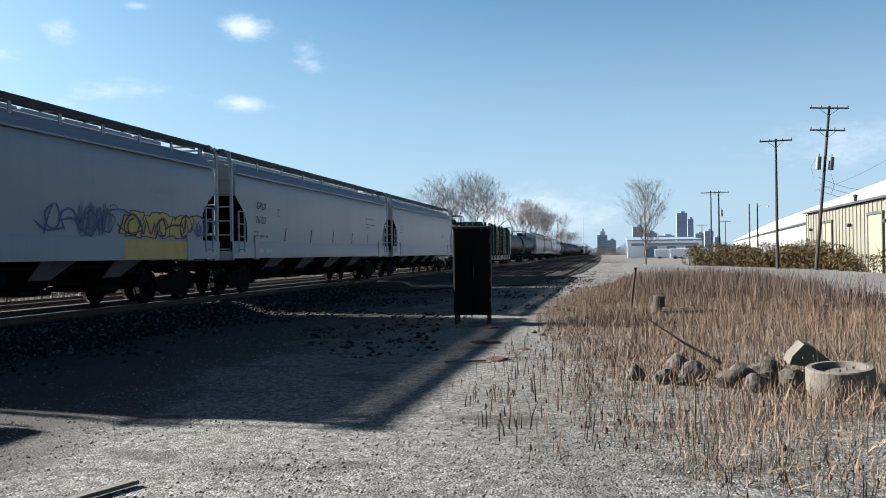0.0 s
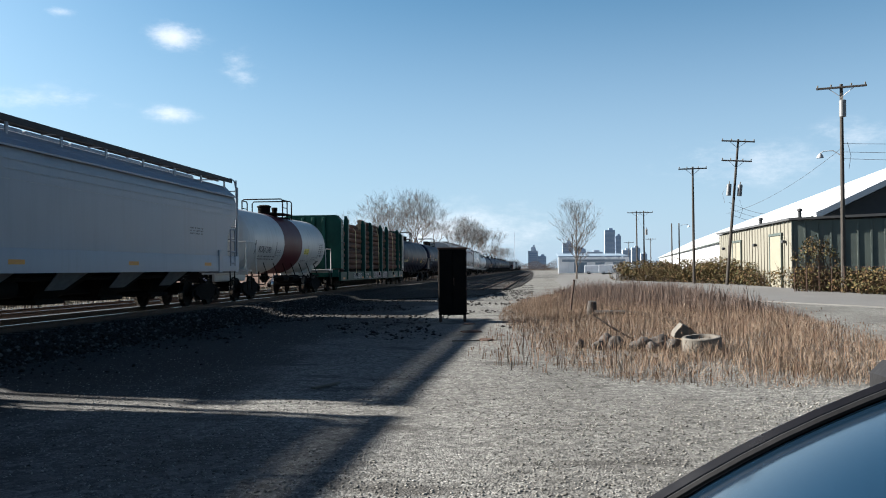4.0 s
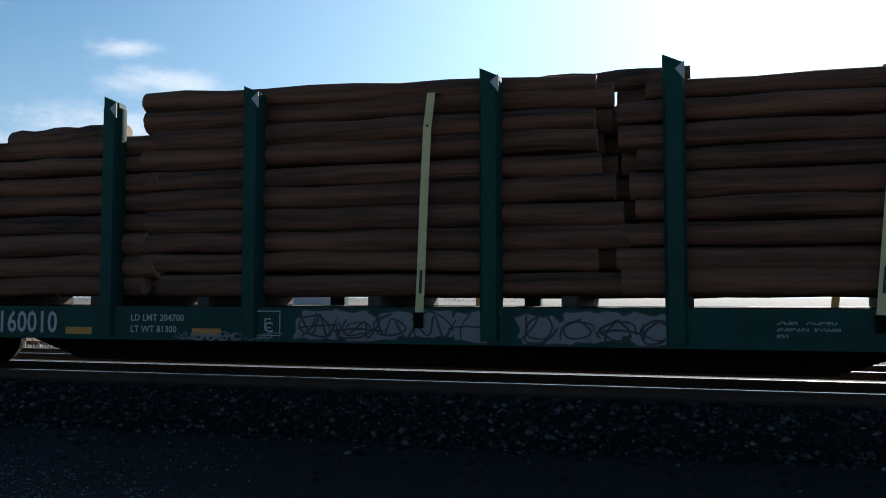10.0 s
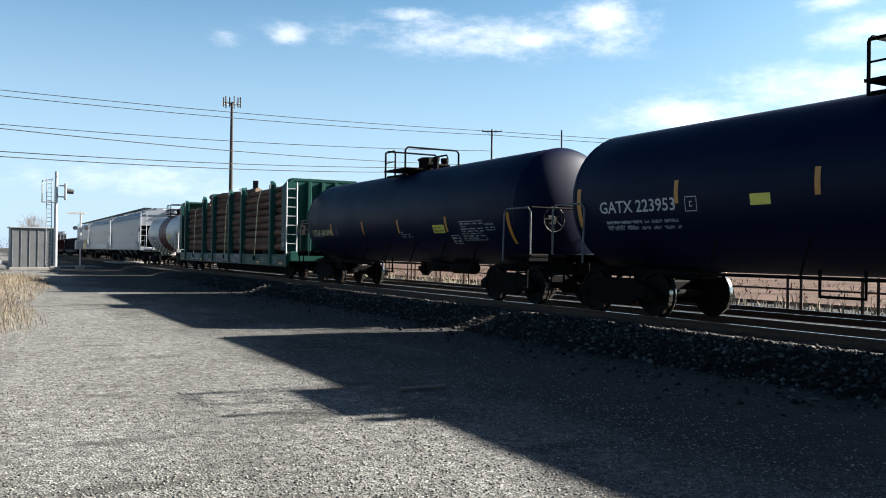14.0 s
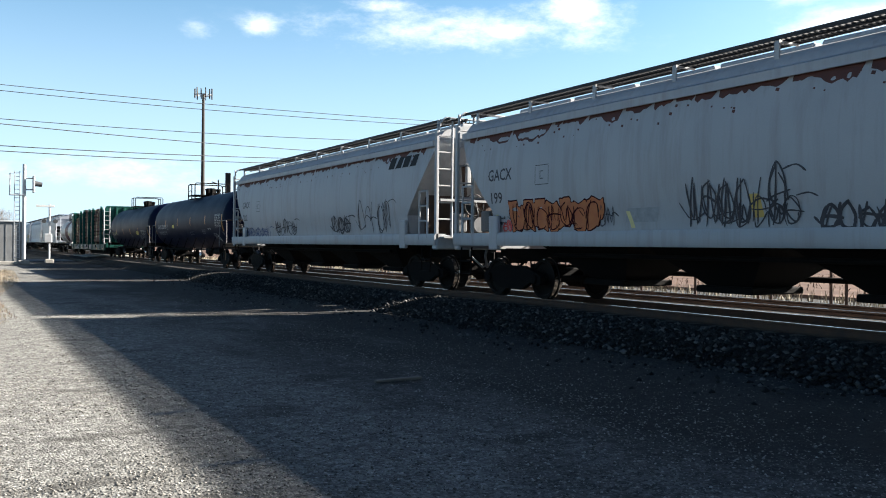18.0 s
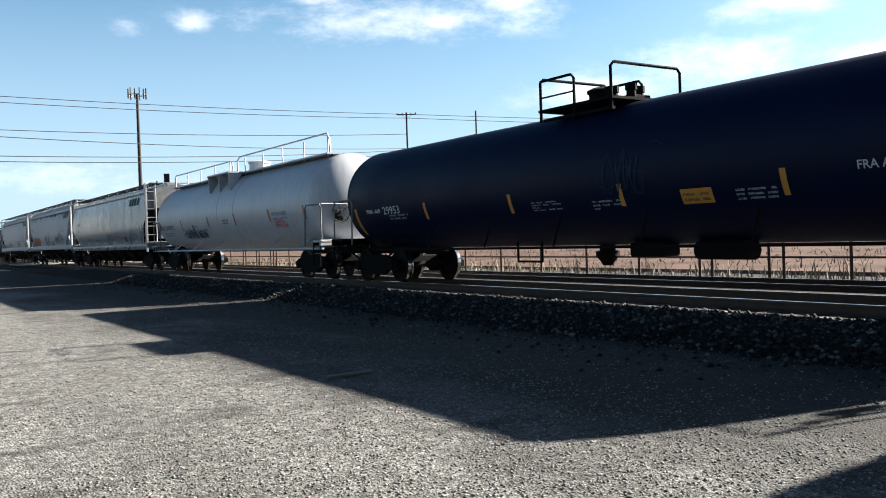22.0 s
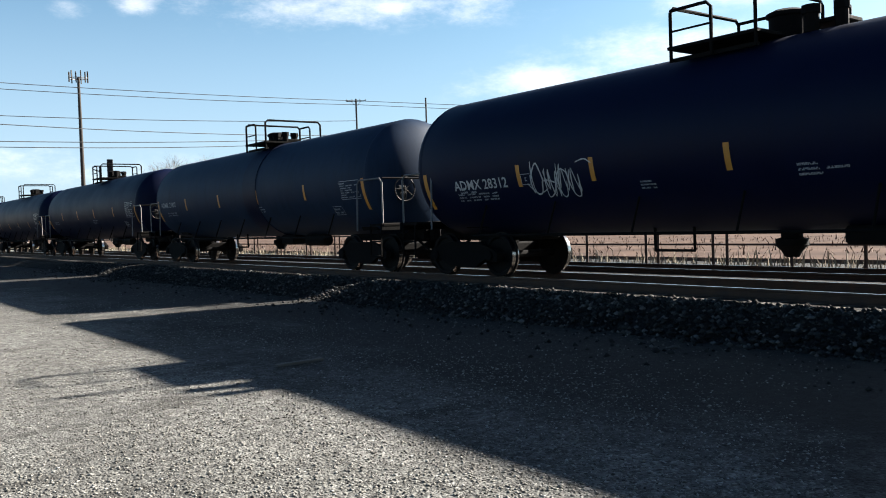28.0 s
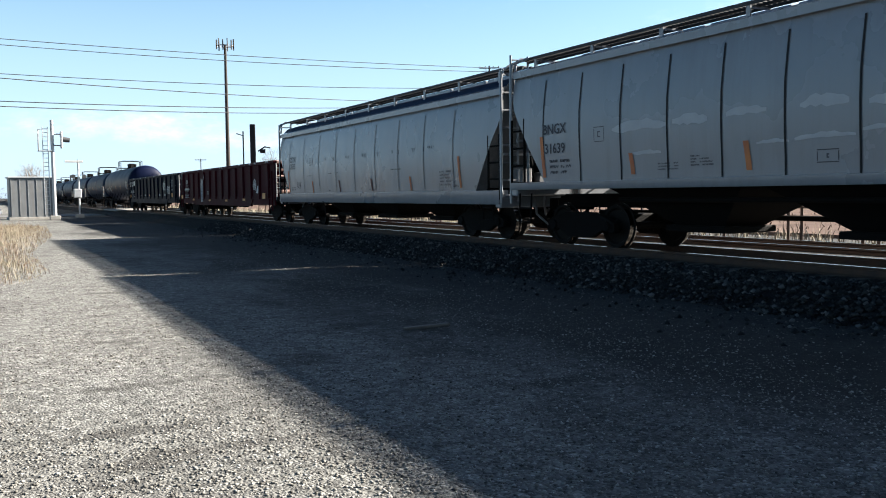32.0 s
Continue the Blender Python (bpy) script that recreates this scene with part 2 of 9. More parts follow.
        K.new(tc.outputs["Object"], s4.inputs[0])
        a4 = N.new("ShaderNodeMath")
        a4.operation = "MULTIPLY_ADD"
        K.new(n4.outputs[0], a4.inputs[0])
        a4.inputs[1].default_value = 9.0
        K.new(s4.outputs[0], a4.inputs[2])
        r4 = N.new("ShaderNodeMapRange")
        r4.interpolation_type = "SMOOTHSTEP"
        r4.inputs[1].default_value, r4.inputs[2].default_value, r4.inputs[3].default_value, r4.inputs[4].default_value = -1.3, 1.5, 0.86, 0.0
        K.new(a4.outputs[0], r4.inputs[0])
        x4 = N.new("ShaderNodeMix")
        x4.data_type = "RGBA"
        K.new(r4.outputs[0], x4.inputs[0])
        K.new(col, x4.inputs[6])
        x4.inputs[7].default_value = (*earth, 1)
        col = x4.outputs[2]
    K.new(col, p.inputs["Base Color"])
    n2 = N.new("ShaderNodeTexNoise")
    n2.inputs["Scale"].default_value, n2.inputs["Detail"].default_value = 60, 4
    K.new(tc.outputs["Object"], n2.inputs["Vector"])
    h = N.new("ShaderNodeMath")
    h.operation = "MULTIPLY_ADD"
    K.new(vo.outputs["Distance"], h.inputs[0])
    h.inputs[1].default_value = -1.0
    K.new(n2.outputs[0], h.inputs[2])
    b = N.new("ShaderNodeBump")
    b.inputs["Strength"].default_value, b.inputs["Distance"].default_value = bump, dist
    K.new(h.outputs[0], b.inputs["Height"])
    K.new(b.outputs[0], p.inputs["Normal"])
    return mt


def islands(name, cols, rough=0.9, spec=0.2):
    """Many small loose pieces in one mesh, each with a colour of its own."""
    mt = bpy.data.materials.new(name)
    mt.use_nodes = True
    N, K = mt.node_tree.nodes, mt.node_tree.links
    p = N["Principled BSDF"]
    p.inputs["Roughness"].default_value = rough
    p.inputs["Specular IOR Level"].default_value = spec
    g = N.new("ShaderNodeNewGeometry")
    rp = N.new("ShaderNodeValToRGB")
    el = rp.color_ramp.elements
    el[0].color, el[1].color = (*cols[0], 1), (*cols[-1], 1)
    for i, c in enumerate(cols[1:-1]):
        el.new((i + 1) / (len(cols) - 1)).color = (*c, 1)
    K.new(g.outputs["Random Per Island"], rp.inputs[0])
    K.new(rp.outputs[0], p.inputs["Base Color"])
    return mt


def glass(name, tint=(0.8, 0.9, 0.95)):
    mt = bpy.data.materials.new(name)
    mt.use_nodes = True
    p = mt.node_tree.nodes["Principled BSDF"]
    p.inputs["Base Color"].default_value = (*tint, 1)
    p.inputs["Roughness"].default_value = 0.02
    p.inputs["Transmission Weight"].default_value = 1.0
    return mt


M = dict(
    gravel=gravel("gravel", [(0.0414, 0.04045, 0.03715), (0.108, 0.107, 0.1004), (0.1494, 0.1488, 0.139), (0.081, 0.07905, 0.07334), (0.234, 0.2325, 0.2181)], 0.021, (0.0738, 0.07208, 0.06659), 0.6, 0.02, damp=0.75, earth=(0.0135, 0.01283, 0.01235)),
    # ballast tones set extra dark to carry the train's shade
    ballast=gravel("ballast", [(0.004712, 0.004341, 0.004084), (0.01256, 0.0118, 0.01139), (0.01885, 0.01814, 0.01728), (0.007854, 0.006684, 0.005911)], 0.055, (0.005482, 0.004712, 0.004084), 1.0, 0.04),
    road=surface("asphalt", (0.06622, 0.06474, 0.06226), (0.09095, 0.08993, 0.08551), 0.4, 0.9, bump=0.3, fine=60),
    dirt=surface("dry_soil", (0.05, 0.036, 0.031), (0.135, 0.094, 0.076), 0.35, 0.95, bump=0.8, fine=5, spec=0.02),
    concrete=surface("concrete", (0.1915, 0.1824, 0.1642), (0.2508, 0.2417, 0.2189), 2, 0.85, bump=0.3, streak=0.25),
    steel=surface("rail_steel", (0.3, 0.28, 0.26), (0.42, 0.4, 0.38), 2, 0.16, 1.0, 0.02, 80),
    rust=surface("rust", (0.03185, 0.0182, 0.01365), (0.0728, 0.03868, 0.02275), 5, 0.85, 0.2, 0.4, 50),
    tie=surface("sleeper_wood", (0.03, 0.0252, 0.0216), (0.066, 0.057, 0.048), 4, 0.95, bump=0.4, stretch=(1, 6, 6)),
    # grimy steel, set darker to carry the shade under and between the cars
    under=surface("grime_and_shade_black", (0.0021, 0.001925, 0.001925), (0.00615, 0.00525, 0.004725), 3, 0.9, 0.0, 0.3, 40, spec=0.1),
    wheel=surface("wheel_steel", (0.004, 0.0036, 0.0034), (0.011, 0.0095, 0.0085), 4, 0.75, 0.1, 0.15, 60, spec=0.1),
    white=surface("hopper_white", (0.1907, 0.2082, 0.2374), (0.2228, 0.2418, 0.2737), 0.6, 0.45, bump=0.05, streak=0.22, dirt=(0.1218, 0.1169, 0.1146)),
    cream=surface("faded_white_rusty", (0.275, 0.281, 0.290), (0.325, 0.330, 0.338), 0.7, 0.55, bump=0.08, streak=0.4, dirt=(0.1462, 0.09744, 0.07493)),
    grey=surface("hopper_grey", (0.1655, 0.1721, 0.1841), (0.1925, 0.2, 0.212), 0.5, 0.27, bump=0.02, streak=0.3, dirt=(0.1027, 0.09151, 0.08407)),
    rusty=surface("rust_bleed", (0.0527, 0.0165, 0.0132), (0.0992, 0.033, 0.024), 3, 0.8, bump=0.2),
    black=surface("tank_black", (0.000864, 0.00336, 0.01763), (0.001728, 0.0049, 0.02255), 0.8, 0.5, bump=0.03, spec=0.1, streak=0.25, dirt=(0.00216, 0.0035, 0.00984)),
    slate=surface("tank_faded_black", (0.008265, 0.01784, 0.03828), (0.01392, 0.02697, 0.0522), 0.8, 0.55, bump=0.04, streak=0.4, dirt=(0.004072, 0.005206, 0.008526), spec=0.08),
    tankwhite=surface("tank_white", (0.325, 0.34, 0.362), (0.375, 0.389, 0.410), 0.8, 0.4, bump=0.04, streak=0.4, dirt=(0.1589, 0.1333, 0.1066)),
    tankred=surface("tank_red", (0.0561, 0.003565, 0.008073), (0.07984, 0.006612, 0.01178), 1.2, 0.55, bump=0.04, streak=0.3, dirt=(0.02158, 0.004025, 0.007849), spec=0.25),
    green=surface("flatcar_green", (0.004666, 0.0377, 0.02933), (0.008581, 0.05767, 0.04512), 1.5, 0.5, bump=0.1, streak=0.3, dirt=(0.007776, 0.01773, 0.01578), spec=0.12),
    maroon=surface("gondola_red", (0.02425, 0.002618, 0.004998), (0.03896, 0.004522, 0.007644), 1.0, 0.65, bump=0.15, streak=0.45, dirt=(0.008085, 0.003094, 0.003675), spec=0.06),
    gonblack=surface("gondola_black", (0.0011, 0.002125, 0.00666), (0.0024, 0.004, 0.01116), 1.0, 0.6, bump=0.1, streak=0.3, dirt=(0.006, 0.0065, 0.009), spec=0.06),
    bark=surface("log_bark", (0.003983, 0.002064, 0.001349), (0.1643, 0.06988, 0.03706), 9, 0.95, bump=1.0, fine=38, rnd=0.32, stretch=(1, 0.28, 1)),
    logend=surface("log_end", (0.228, 0.152, 0.0988), (0.3192, 0.228, 0.152), 9, 0.9, bump=0.3, rnd=0.3),
    strap=surface("yellow_strap", (0.5, 0.42, 0.18), (0.6, 0.52, 0.25), 6, 0.6, bump=0.1),
    yellow=surface("reflective_yellow", (0.41, 0.16, 0.016), (0.49, 0.215, 0.026), 9, 0.5, bump=0.05),
    orange=surface("graffiti_orange", (0.36, 0.085, 0.025), (0.46, 0.15, 0.04), 4, 0.6, bump=0.02),
    gold=surface("graffiti_gold", (0.42, 0.28, 0.06), (0.52, 0.36, 0.1), 4, 0.6, bump=0.02),
    ink=surface("dark_paint", (0.015, 0.016, 0.022), (0.03, 0.03, 0.04), 6, 0.6, bump=0.02),
    navy=surface("blue_paint", (0.03, 0.05, 0.13), (0.05, 0.08, 0.2), 6, 0.6, bump=0.02),
    letter=surface("white_lettering", (0.3375, 0.3375, 0.3264), (0.408, 0.408, 0.397), 8, 0.6, bump=0.02),
    dim=surface("worn_lettering", (0.2, 0.21, 0.22), (0.3, 0.31, 0.32), 8, 0.7, bump=0.02),
    scuff=surface("pale_grey_paint", (0.3, 0.3, 0.305), (0.36, 0.36, 0.365), 4, 0.5, bump=0.02),
    silver=surface("graffiti_silver", (0.126, 0.129, 0.135), (0.165, 0.168, 0.174), 5, 0.5, bump=0.02),
    redpaint=surface("red_paint", (0.45, 0.04, 0.035), (0.55, 0.07, 0.06), 6, 0.5, bump=0.02),
    placard=surface("yellow_placard", (0.6, 0.5, 0.06), (0.68, 0.58, 0.1), 8, 0.5, bump=0.02),
    galv=surface("galvanised", (0.294, 0.301, 0.308), (0.392, 0.399, 0.406), 4, 0.45, 0.3, 0.08, 30, streak=0.2),
    cabinet=surface("bungalow_metal", (0.098, 0.104, 0.108), (0.135, 0.141, 0.145), 2, 0.5, 0.1, 0.08, 30, streak=0.3),
    pole=surface("pole_wood", (0.02297, 0.01899, 0.01593), (0.04594, 0.03982, 0.03369), 5, 0.95, bump=0.5, stretch=(5, 5, 0.4)),
    cable=surface("cable", (0.02, 0.02, 0.022), (0.035, 0.035, 0.037), 5, 0.7, bump=0),
    twig=surface("bare_wood", (0.07904, 0.0608, 0.04864), (0.152, 0.1246, 0.1034), 3, 0.95, bump=0.3),
    roofwhite=surface("white_roof", (0.3954, 0.4005, 0.4063), (0.4393, 0.4451, 0.4502), 0.15, 0.55, bump=0.05, fine=2),
    beige=surface("beige_cladding", (0.1251, 0.1179, 0.09129), (0.1439, 0.1366, 0.1079), 1, 0.6, bump=0.05, streak=0.2),
    dgreen=surface("green_cladding", (0.03192, 0.04522, 0.0399), (0.04788, 0.06384, 0.05586), 1, 0.55, bump=0.05, streak=0.2),
    doorwhite=surface("door_paint", (0.266, 0.2607, 0.2234), (0.3086, 0.3032, 0.266), 2, 0.6, bump=0.05),
    doorcream=surface("cream_door_paint", (0.152, 0.1406, 0.1022), (0.18, 0.1675, 0.1238), 2, 0.6, bump=0.05, streak=0.2),
    dark=surface("dark_opening", (0.02, 0.022, 0.025), (0.035, 0.037, 0.04), 2, 0.8, bump=0.05),
    bluegrey=surface("blue_roof", (0.14, 0.196, 0.252), (0.182, 0.238, 0.294), 0.5, 0.6, bump=0.05),
    # air haze is mixed into the colours of the far towers
    haze=surface("hazed_concrete", (0.3213, 0.3689, 0.4403), (0.3927, 0.4403, 0.5117), 0.02, 0.8, bump=0),
    haze2=surface("hazed_glass", (0.2128, 0.2744, 0.3752), (0.28, 0.3472, 0.448), 0.02, 0.5, bump=0),
    stone=surface("old_concrete", (0.072, 0.064, 0.053), (0.118, 0.106, 0.088), 5, 0.9, bump=0.6, fine=24),
    carpaint=surface("silver_car_paint", (0.4, 0.408, 0.416), (0.432, 0.44, 0.448), 0.5, 0.22, 0.6, 0.0, 10),
    suvpaint=surface("grey_car_paint", (0.2, 0.21, 0.23), (0.24, 0.25, 0.27), 0.5, 0.22, 0.5, 0.0, 10),
    trim=surface("black_trim", (0.008, 0.008, 0.009), (0.014, 0.014, 0.015), 8, 0.6, bump=0.1, spec=0.15),
    grating=surface("roof_walk_steel", (0.028, 0.028, 0.03), (0.055, 0.055, 0.058), 3, 0.7, 0.1, 0.2, 40, spec=0.2),
    railgrey=surface("handrail_paint", (0.09, 0.092, 0.095), (0.15, 0.152, 0.155), 5, 0.6, 0.1, 0.1, 40, spec=0.2),
    # rusty red lightened to stand for sun on the gondola's end
    faded=surface("sunlit_rusty_red", (0.12, 0.066, 0.056), (0.26, 0.165, 0.14), 5, 0.85, bump=0.25, streak=0.4, dirt=(0.05, 0.03, 0.026)),
    weed=islands("grey_brown_weeds", [(0.046, 0.034, 0.029), (0.085, 0.063, 0.053), (0.125, 0.096, 0.081), (0.07, 0.044, 0.034)]),
    brush=islands("bare_brush", [(0.03, 0.024, 0.022), (0.055, 0.044, 0.039), (0.08, 0.062, 0.054)]),
    gloss=surface("gloss_black_trim", (0.004, 0.004, 0.005), (0.007, 0.007, 0.008), 6, 0.22, bump=0.0, spec=0.4),
    rubble=surface("sooty_rubble", (0.018, 0.015, 0.013), (0.075, 0.064, 0.054), 6, 0.9, bump=0.8, fine=18),
    whitewall=surface("white_wall_paint", (0.66, 0.68, 0.71), (0.72, 0.74, 0.77), 0.3, 0.6, bump=0.05, streak=0.15),
    tankcream=surface("tank_cream", (0.40, 0.395, 0.38), (0.46, 0.452, 0.435), 0.8, 0.45, bump=0.04, streak=0.45, dirt=(0.17, 0.135, 0.10)),
    tyre=surface("tyre_rubber", (0.012, 0.012, 0.012), (0.022, 0.022, 0.022), 8, 0.8, bump=0.2),
    windshield=surface("tinted_glass", (0.004, 0.012, 0.024), (0.006, 0.016, 0.03), 0.5, 0.03, bump=0.0, spec=0.55),
    lampglass=glass("lamp_glass"),
    straw=islands("dry_grass", [(0.08609, 0.05586, 0.03658), (0.1723, 0.1248, 0.08414), (0.2186, 0.1676, 0.1207), (0.1193, 0.069, 0.04536), (0.2451, 0.1972, 0.1537)]),
    palestraw=islands("pale_dry_grass", [(0.117, 0.0931, 0.0605), (0.198, 0.1666, 0.1155), (0.243, 0.2107, 0.154), (0.144, 0.1078, 0.0726), (0.27, 0.245, 0.187)]),
    stalk=islands("dead_stalks", [(0.04788, 0.03064, 0.02247), (0.09576, 0.05925, 0.04086), (0.1368, 0.08854, 0.06129)]),
    leaf=islands("bush_leaves", [(0.02627, 0.02627, 0.01094), (0.05691, 0.05253, 0.0197), (0.105, 0.07004, 0.02627), (0.07445, 0.0394, 0.02189), (0.04378, 0.04815, 0.01751)]),
    stones=islands("loose_stones", [(0.03091, 0.02933, 0.02619), (0.1192, 0.1151, 0.1036), (0.1822, 0.176, 0.1595), (0.07507, 0.07106, 0.06286), (0.2981, 0.2888, 0.2654), (0.1413, 0.1342, 0.1187)]),
    # mostly near-black stones, toned for the train's shade, a few left pale
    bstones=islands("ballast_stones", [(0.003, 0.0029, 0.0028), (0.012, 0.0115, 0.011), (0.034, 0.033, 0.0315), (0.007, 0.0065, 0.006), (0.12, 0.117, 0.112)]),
)


# ---- mesh helpers ----
class Shape:
    """Vertices and faces of one mesh."""

    def __init__(self):
        self.v, self.f = [], []

    def add(self, verts, faces):
        o = len(self.v)
        self.v += [tuple(p) for p in verts]
        self.f += [tuple(i + o for i in q) for q in faces]
        return self

    def box(self, c, s, b=0.0, rz=0.0, rx=0.0):
        """A box of size s about c with chamfered edges b."""
        hx, hy, hz = s[0] / 2, s[1] / 2, s[2] / 2
        b = min(b, hx * 0.45, hy * 0.45, hz * 0.45)
        R = Euler((rx, 0, rz)).to_matrix()
        C = Vector(c)
        if b <= 0:
            vs = [C + R @ Vector((x * hx, y * hy, z * hz)) for z in (-1, 1) for y in (-1, 1) for x in (-1, 1)]
            return self.add(vs, [(0, 2, 3, 1), (4, 5, 7, 6), (0, 1, 5, 4), (2, 6, 7, 3), (0, 4, 6, 2), (1, 3, 7, 5)])
        vs, idx = [], {}
        for x in (-1, 1):
            for y in (-1, 1):
                for z in (-1, 1):
                    for k, q in enumerate(((hx, hy - b, hz - b), (hx - b, hy, hz - b), (hx - b, hy - b, hz))):
                        idx[x, y, z, k] = len(vs)
                        vs.append(C + R @ Vector((x * q[0], y * q[1], z * q[2])))
        fs = []

        def face(*ks):
            p = [vs[k] for k in ks]
            n = (p[1] - p[0]).cross(p[2] - p[0])
            fs.append(ks if n.dot(sum(p, Vector()) / len(p) - C) > 0 else ks[::-1])

        for s1 in (-1, 1):
            face(idx[s1, -1, -1, 0], idx[s1, 1, -1, 0], idx[s1, 1, 1, 0], idx[s1, -1, 1, 0])
            face(idx[-1, s1, -1, 1], idx[1, s1, -1, 1], idx[1, s1, 1, 1], idx[-1, s1, 1, 1])
            face(idx[-1, -1, s1, 2], idx[1, -1, s1, 2], idx[1, 1, s1, 2], idx[-1, 1, s1, 2])
            for s2 in (-1, 1):
                face(idx[s1, s2, -1, 0], idx[s1, s2, 1, 0], idx[s1, s2, 1, 1], idx[s1, s2, -1, 1])
                face(idx[s1, -1, s2, 0], idx[s1, 1, s2, 0], idx[s1, 1, s2, 2], idx[s1, -1, s2, 2])
                face(idx[-1, s1, s2, 1], idx[1, s1, s2, 1], idx[1, s1, s2, 2], idx[-1, s1, s2, 2])
                for s3 in (-1, 1):
                    face(idx[s1, s2, s3, 0], idx[s1, s2, s3, 1], idx[s1, s2, s3, 2])
        return self.add(vs, fs)

    def tube(self, pts, r, n=6, r2=None, cap=True):
        """A round bar along the points, from radius r to r2."""
        pts = [Vector(p) for p in pts]
        r2 = r if r2 is None else r2
        rings, up = [], None
        for i, p in enumerate(pts):
            d = (pts[min(i + 1, len(pts) - 1)] - pts[max(i - 1, 0)]).normalized()
            if up is None:
                up = Vector((0, 0, 1)) if abs(d.z) < 0.9 else Vector((1, 0, 0))
            a = d.cross(up).normalized()
            up = a.cross(d)
            q = r + (r2 - r) * i / max(len(pts) - 1, 1)
            rings.append([p + (a * math.cos(2 * math.pi * k / n) + up * math.sin(2 * math.pi * k / n)) * q for k in range(n)])
        return self.loft(rings, cap)

    def loft(self, rings, cap=True):
        n = len(rings[0])
        vs = [p for r in rings for p in r]
        fs = [(i * n + k, i * n + (k + 1) % n, (i + 1) * n + (k + 1) % n, (i + 1) * n + k) for i in range(len(rings) - 1) for k in range(n)]
        if cap:
            fs += [tuple(range(n))[::-1], tuple(range((len(rings) - 1) * n, len(rings) * n))]
        return self.add(vs, fs)

    def cyl(self, p0, p1, r, n=14, r2=None):
        return self.tube([p0, p1], r, n, r2)

    def lathe(self, prof, axis="y", n=24, c=(0, 0, 0)):
        """Turns (along, radius) pairs about an axis through c."""
        rings = []
        for a, r in prof:
            ring = []
            for k in range(n):
                t = 2 * math.pi * k / n
                u, w = r * math.cos(t), r * math.sin(t)
                q = {"y": (u, a, w), "x": (a, w, u), "z": (w, u, a)}[axis]
                ring.append((c[0] + q[0], c[1] + q[1], c[2] + q[2]))
            rings.append(ring)
        return self.loft(rings)

    def prism(self, poly, axis, a, b):
        """A polygon given in the other two axes, drawn out from a to b."""
        n = len(poly)
        put = {"x": lambda q, s: (s, q[0], q[1]), "y": lambda q, s: (q[0], s, q[1]), "z": lambda q, s: (q[0], q[1], s)}[axis]
        return self.loft([[put(q, a) for q in poly], [put(q, b) for q in poly]])

    def quad(self, *p):
        return self.add(p, [tuple(range(len(p)))])


def mesh_of(name, sh, mat, smooth=35):
    me = bpy.data.meshes.new(name)
    me.from_pydata(sh.v, [], sh.f)
    bm = bmesh.new()
    bm.from_mesh(me)
    bmesh.ops.recalc_face_normals(bm, faces=bm.faces)
    bm.to_mesh(me)
    bm.free()
    me.materials.append(mat)
    if smooth:
        me.shade_smooth()
        me.set_sharp_from_angle(angle=radians(smooth))
    return me


def part(name, sh, mat, parent=None, label="", smooth=35, at=None):
    """One mesh object, a part of its parent, or a thing of its own where it has none. sh: a Shape or a shared mesh."""
    ob = new(name, sh if isinstance(sh, bpy.types.Mesh) else mesh_of(name, sh, mat, smooth))
    ob.parent = parent
    if at is not None:
        ob.matrix_basis = at
    if label:
        ob["label"] = label
    return ob


def thing(name, label, category, group="", at=None, kind=""):
    ob = new(name)
    ob.empty_display_size = 0.2
    if at is not None:
        ob.matrix_basis = at
    return tagged(ob, label, category, group, kind)


CACHE = {}


def cached(key, build, mat, smooth=35):
    if key not in CACHE:
        CACHE[key] = mesh_of(key, build(), mat, smooth)
    return CACHE[key]


def raw(name, verts, faces, mat):
    """A large loose mesh straight from arrays (triangles or quads)."""
    me = bpy.data.meshes.new(name)
    k = faces.shape[1]
    me.vertices.add(len(verts))
    me.vertices.foreach_set("co", verts.astype(np.float32).ravel())
    me.loops.add(faces.size)
    me.loops.foreach_set("vertex_index", faces.astype(np.int32).ravel())
    me.polygons.add(len(faces))
    me.polygons.foreach_set("loop_start", np.arange(0, faces.size, k, dtype=np.int32))
    me.update(calc_edges=True)
    me.validate()
    me.materials.append(mat)
    return me


TEXT = {}


def letters(s):
    """The outline of a line of writing, one unit high, from x = 0, as (vertices, faces)."""
    if s not in TEXT:
        cu = bpy.data.curves.new("lettering", "FONT")
        cu.body, cu.size, cu.resolution_u, cu.offset = s, 1.0, 2, 0.014
        ob = new("lettering", cu)
        dg = bpy.context.evaluated_depsgraph_get()
        me = bpy.data.meshes.new_from_object(ob.evaluated_get(dg))
        TEXT[s] = ([tuple(v.co) for v in me.vertices], [tuple(p.vertices) for p in me.polygons])
        bpy.data.objects.remove(ob)
        bpy.data.curves.remove(cu)
        bpy.data.meshes.remove(me)
    return TEXT[s]


for word in ("HKRX 160010", "LD LMT 204700", "LT WT 81300", "C", "UTLX 662998", "UTLX 667584", "GACX", "199", "202", "10773", "TILX 309737", "RCRX 2081",
             "ADMX 25151", "ADMX 28144", "ADMX 28312", "ADMX 25915", "ADMX 21802", "NS 202330", "CR", "609102", "CSYX", "GATX", "DO NOT HAMMER ON CAR", "USE RUBBER MALLET ONLY", "LIQUEFIED", "PETROLEUM", "13535", "BNGX", "31639", "FRA AIP",
             "223953", "29953", "NOT ODORIZED", "PLASITE 3070"):
    letters(word)


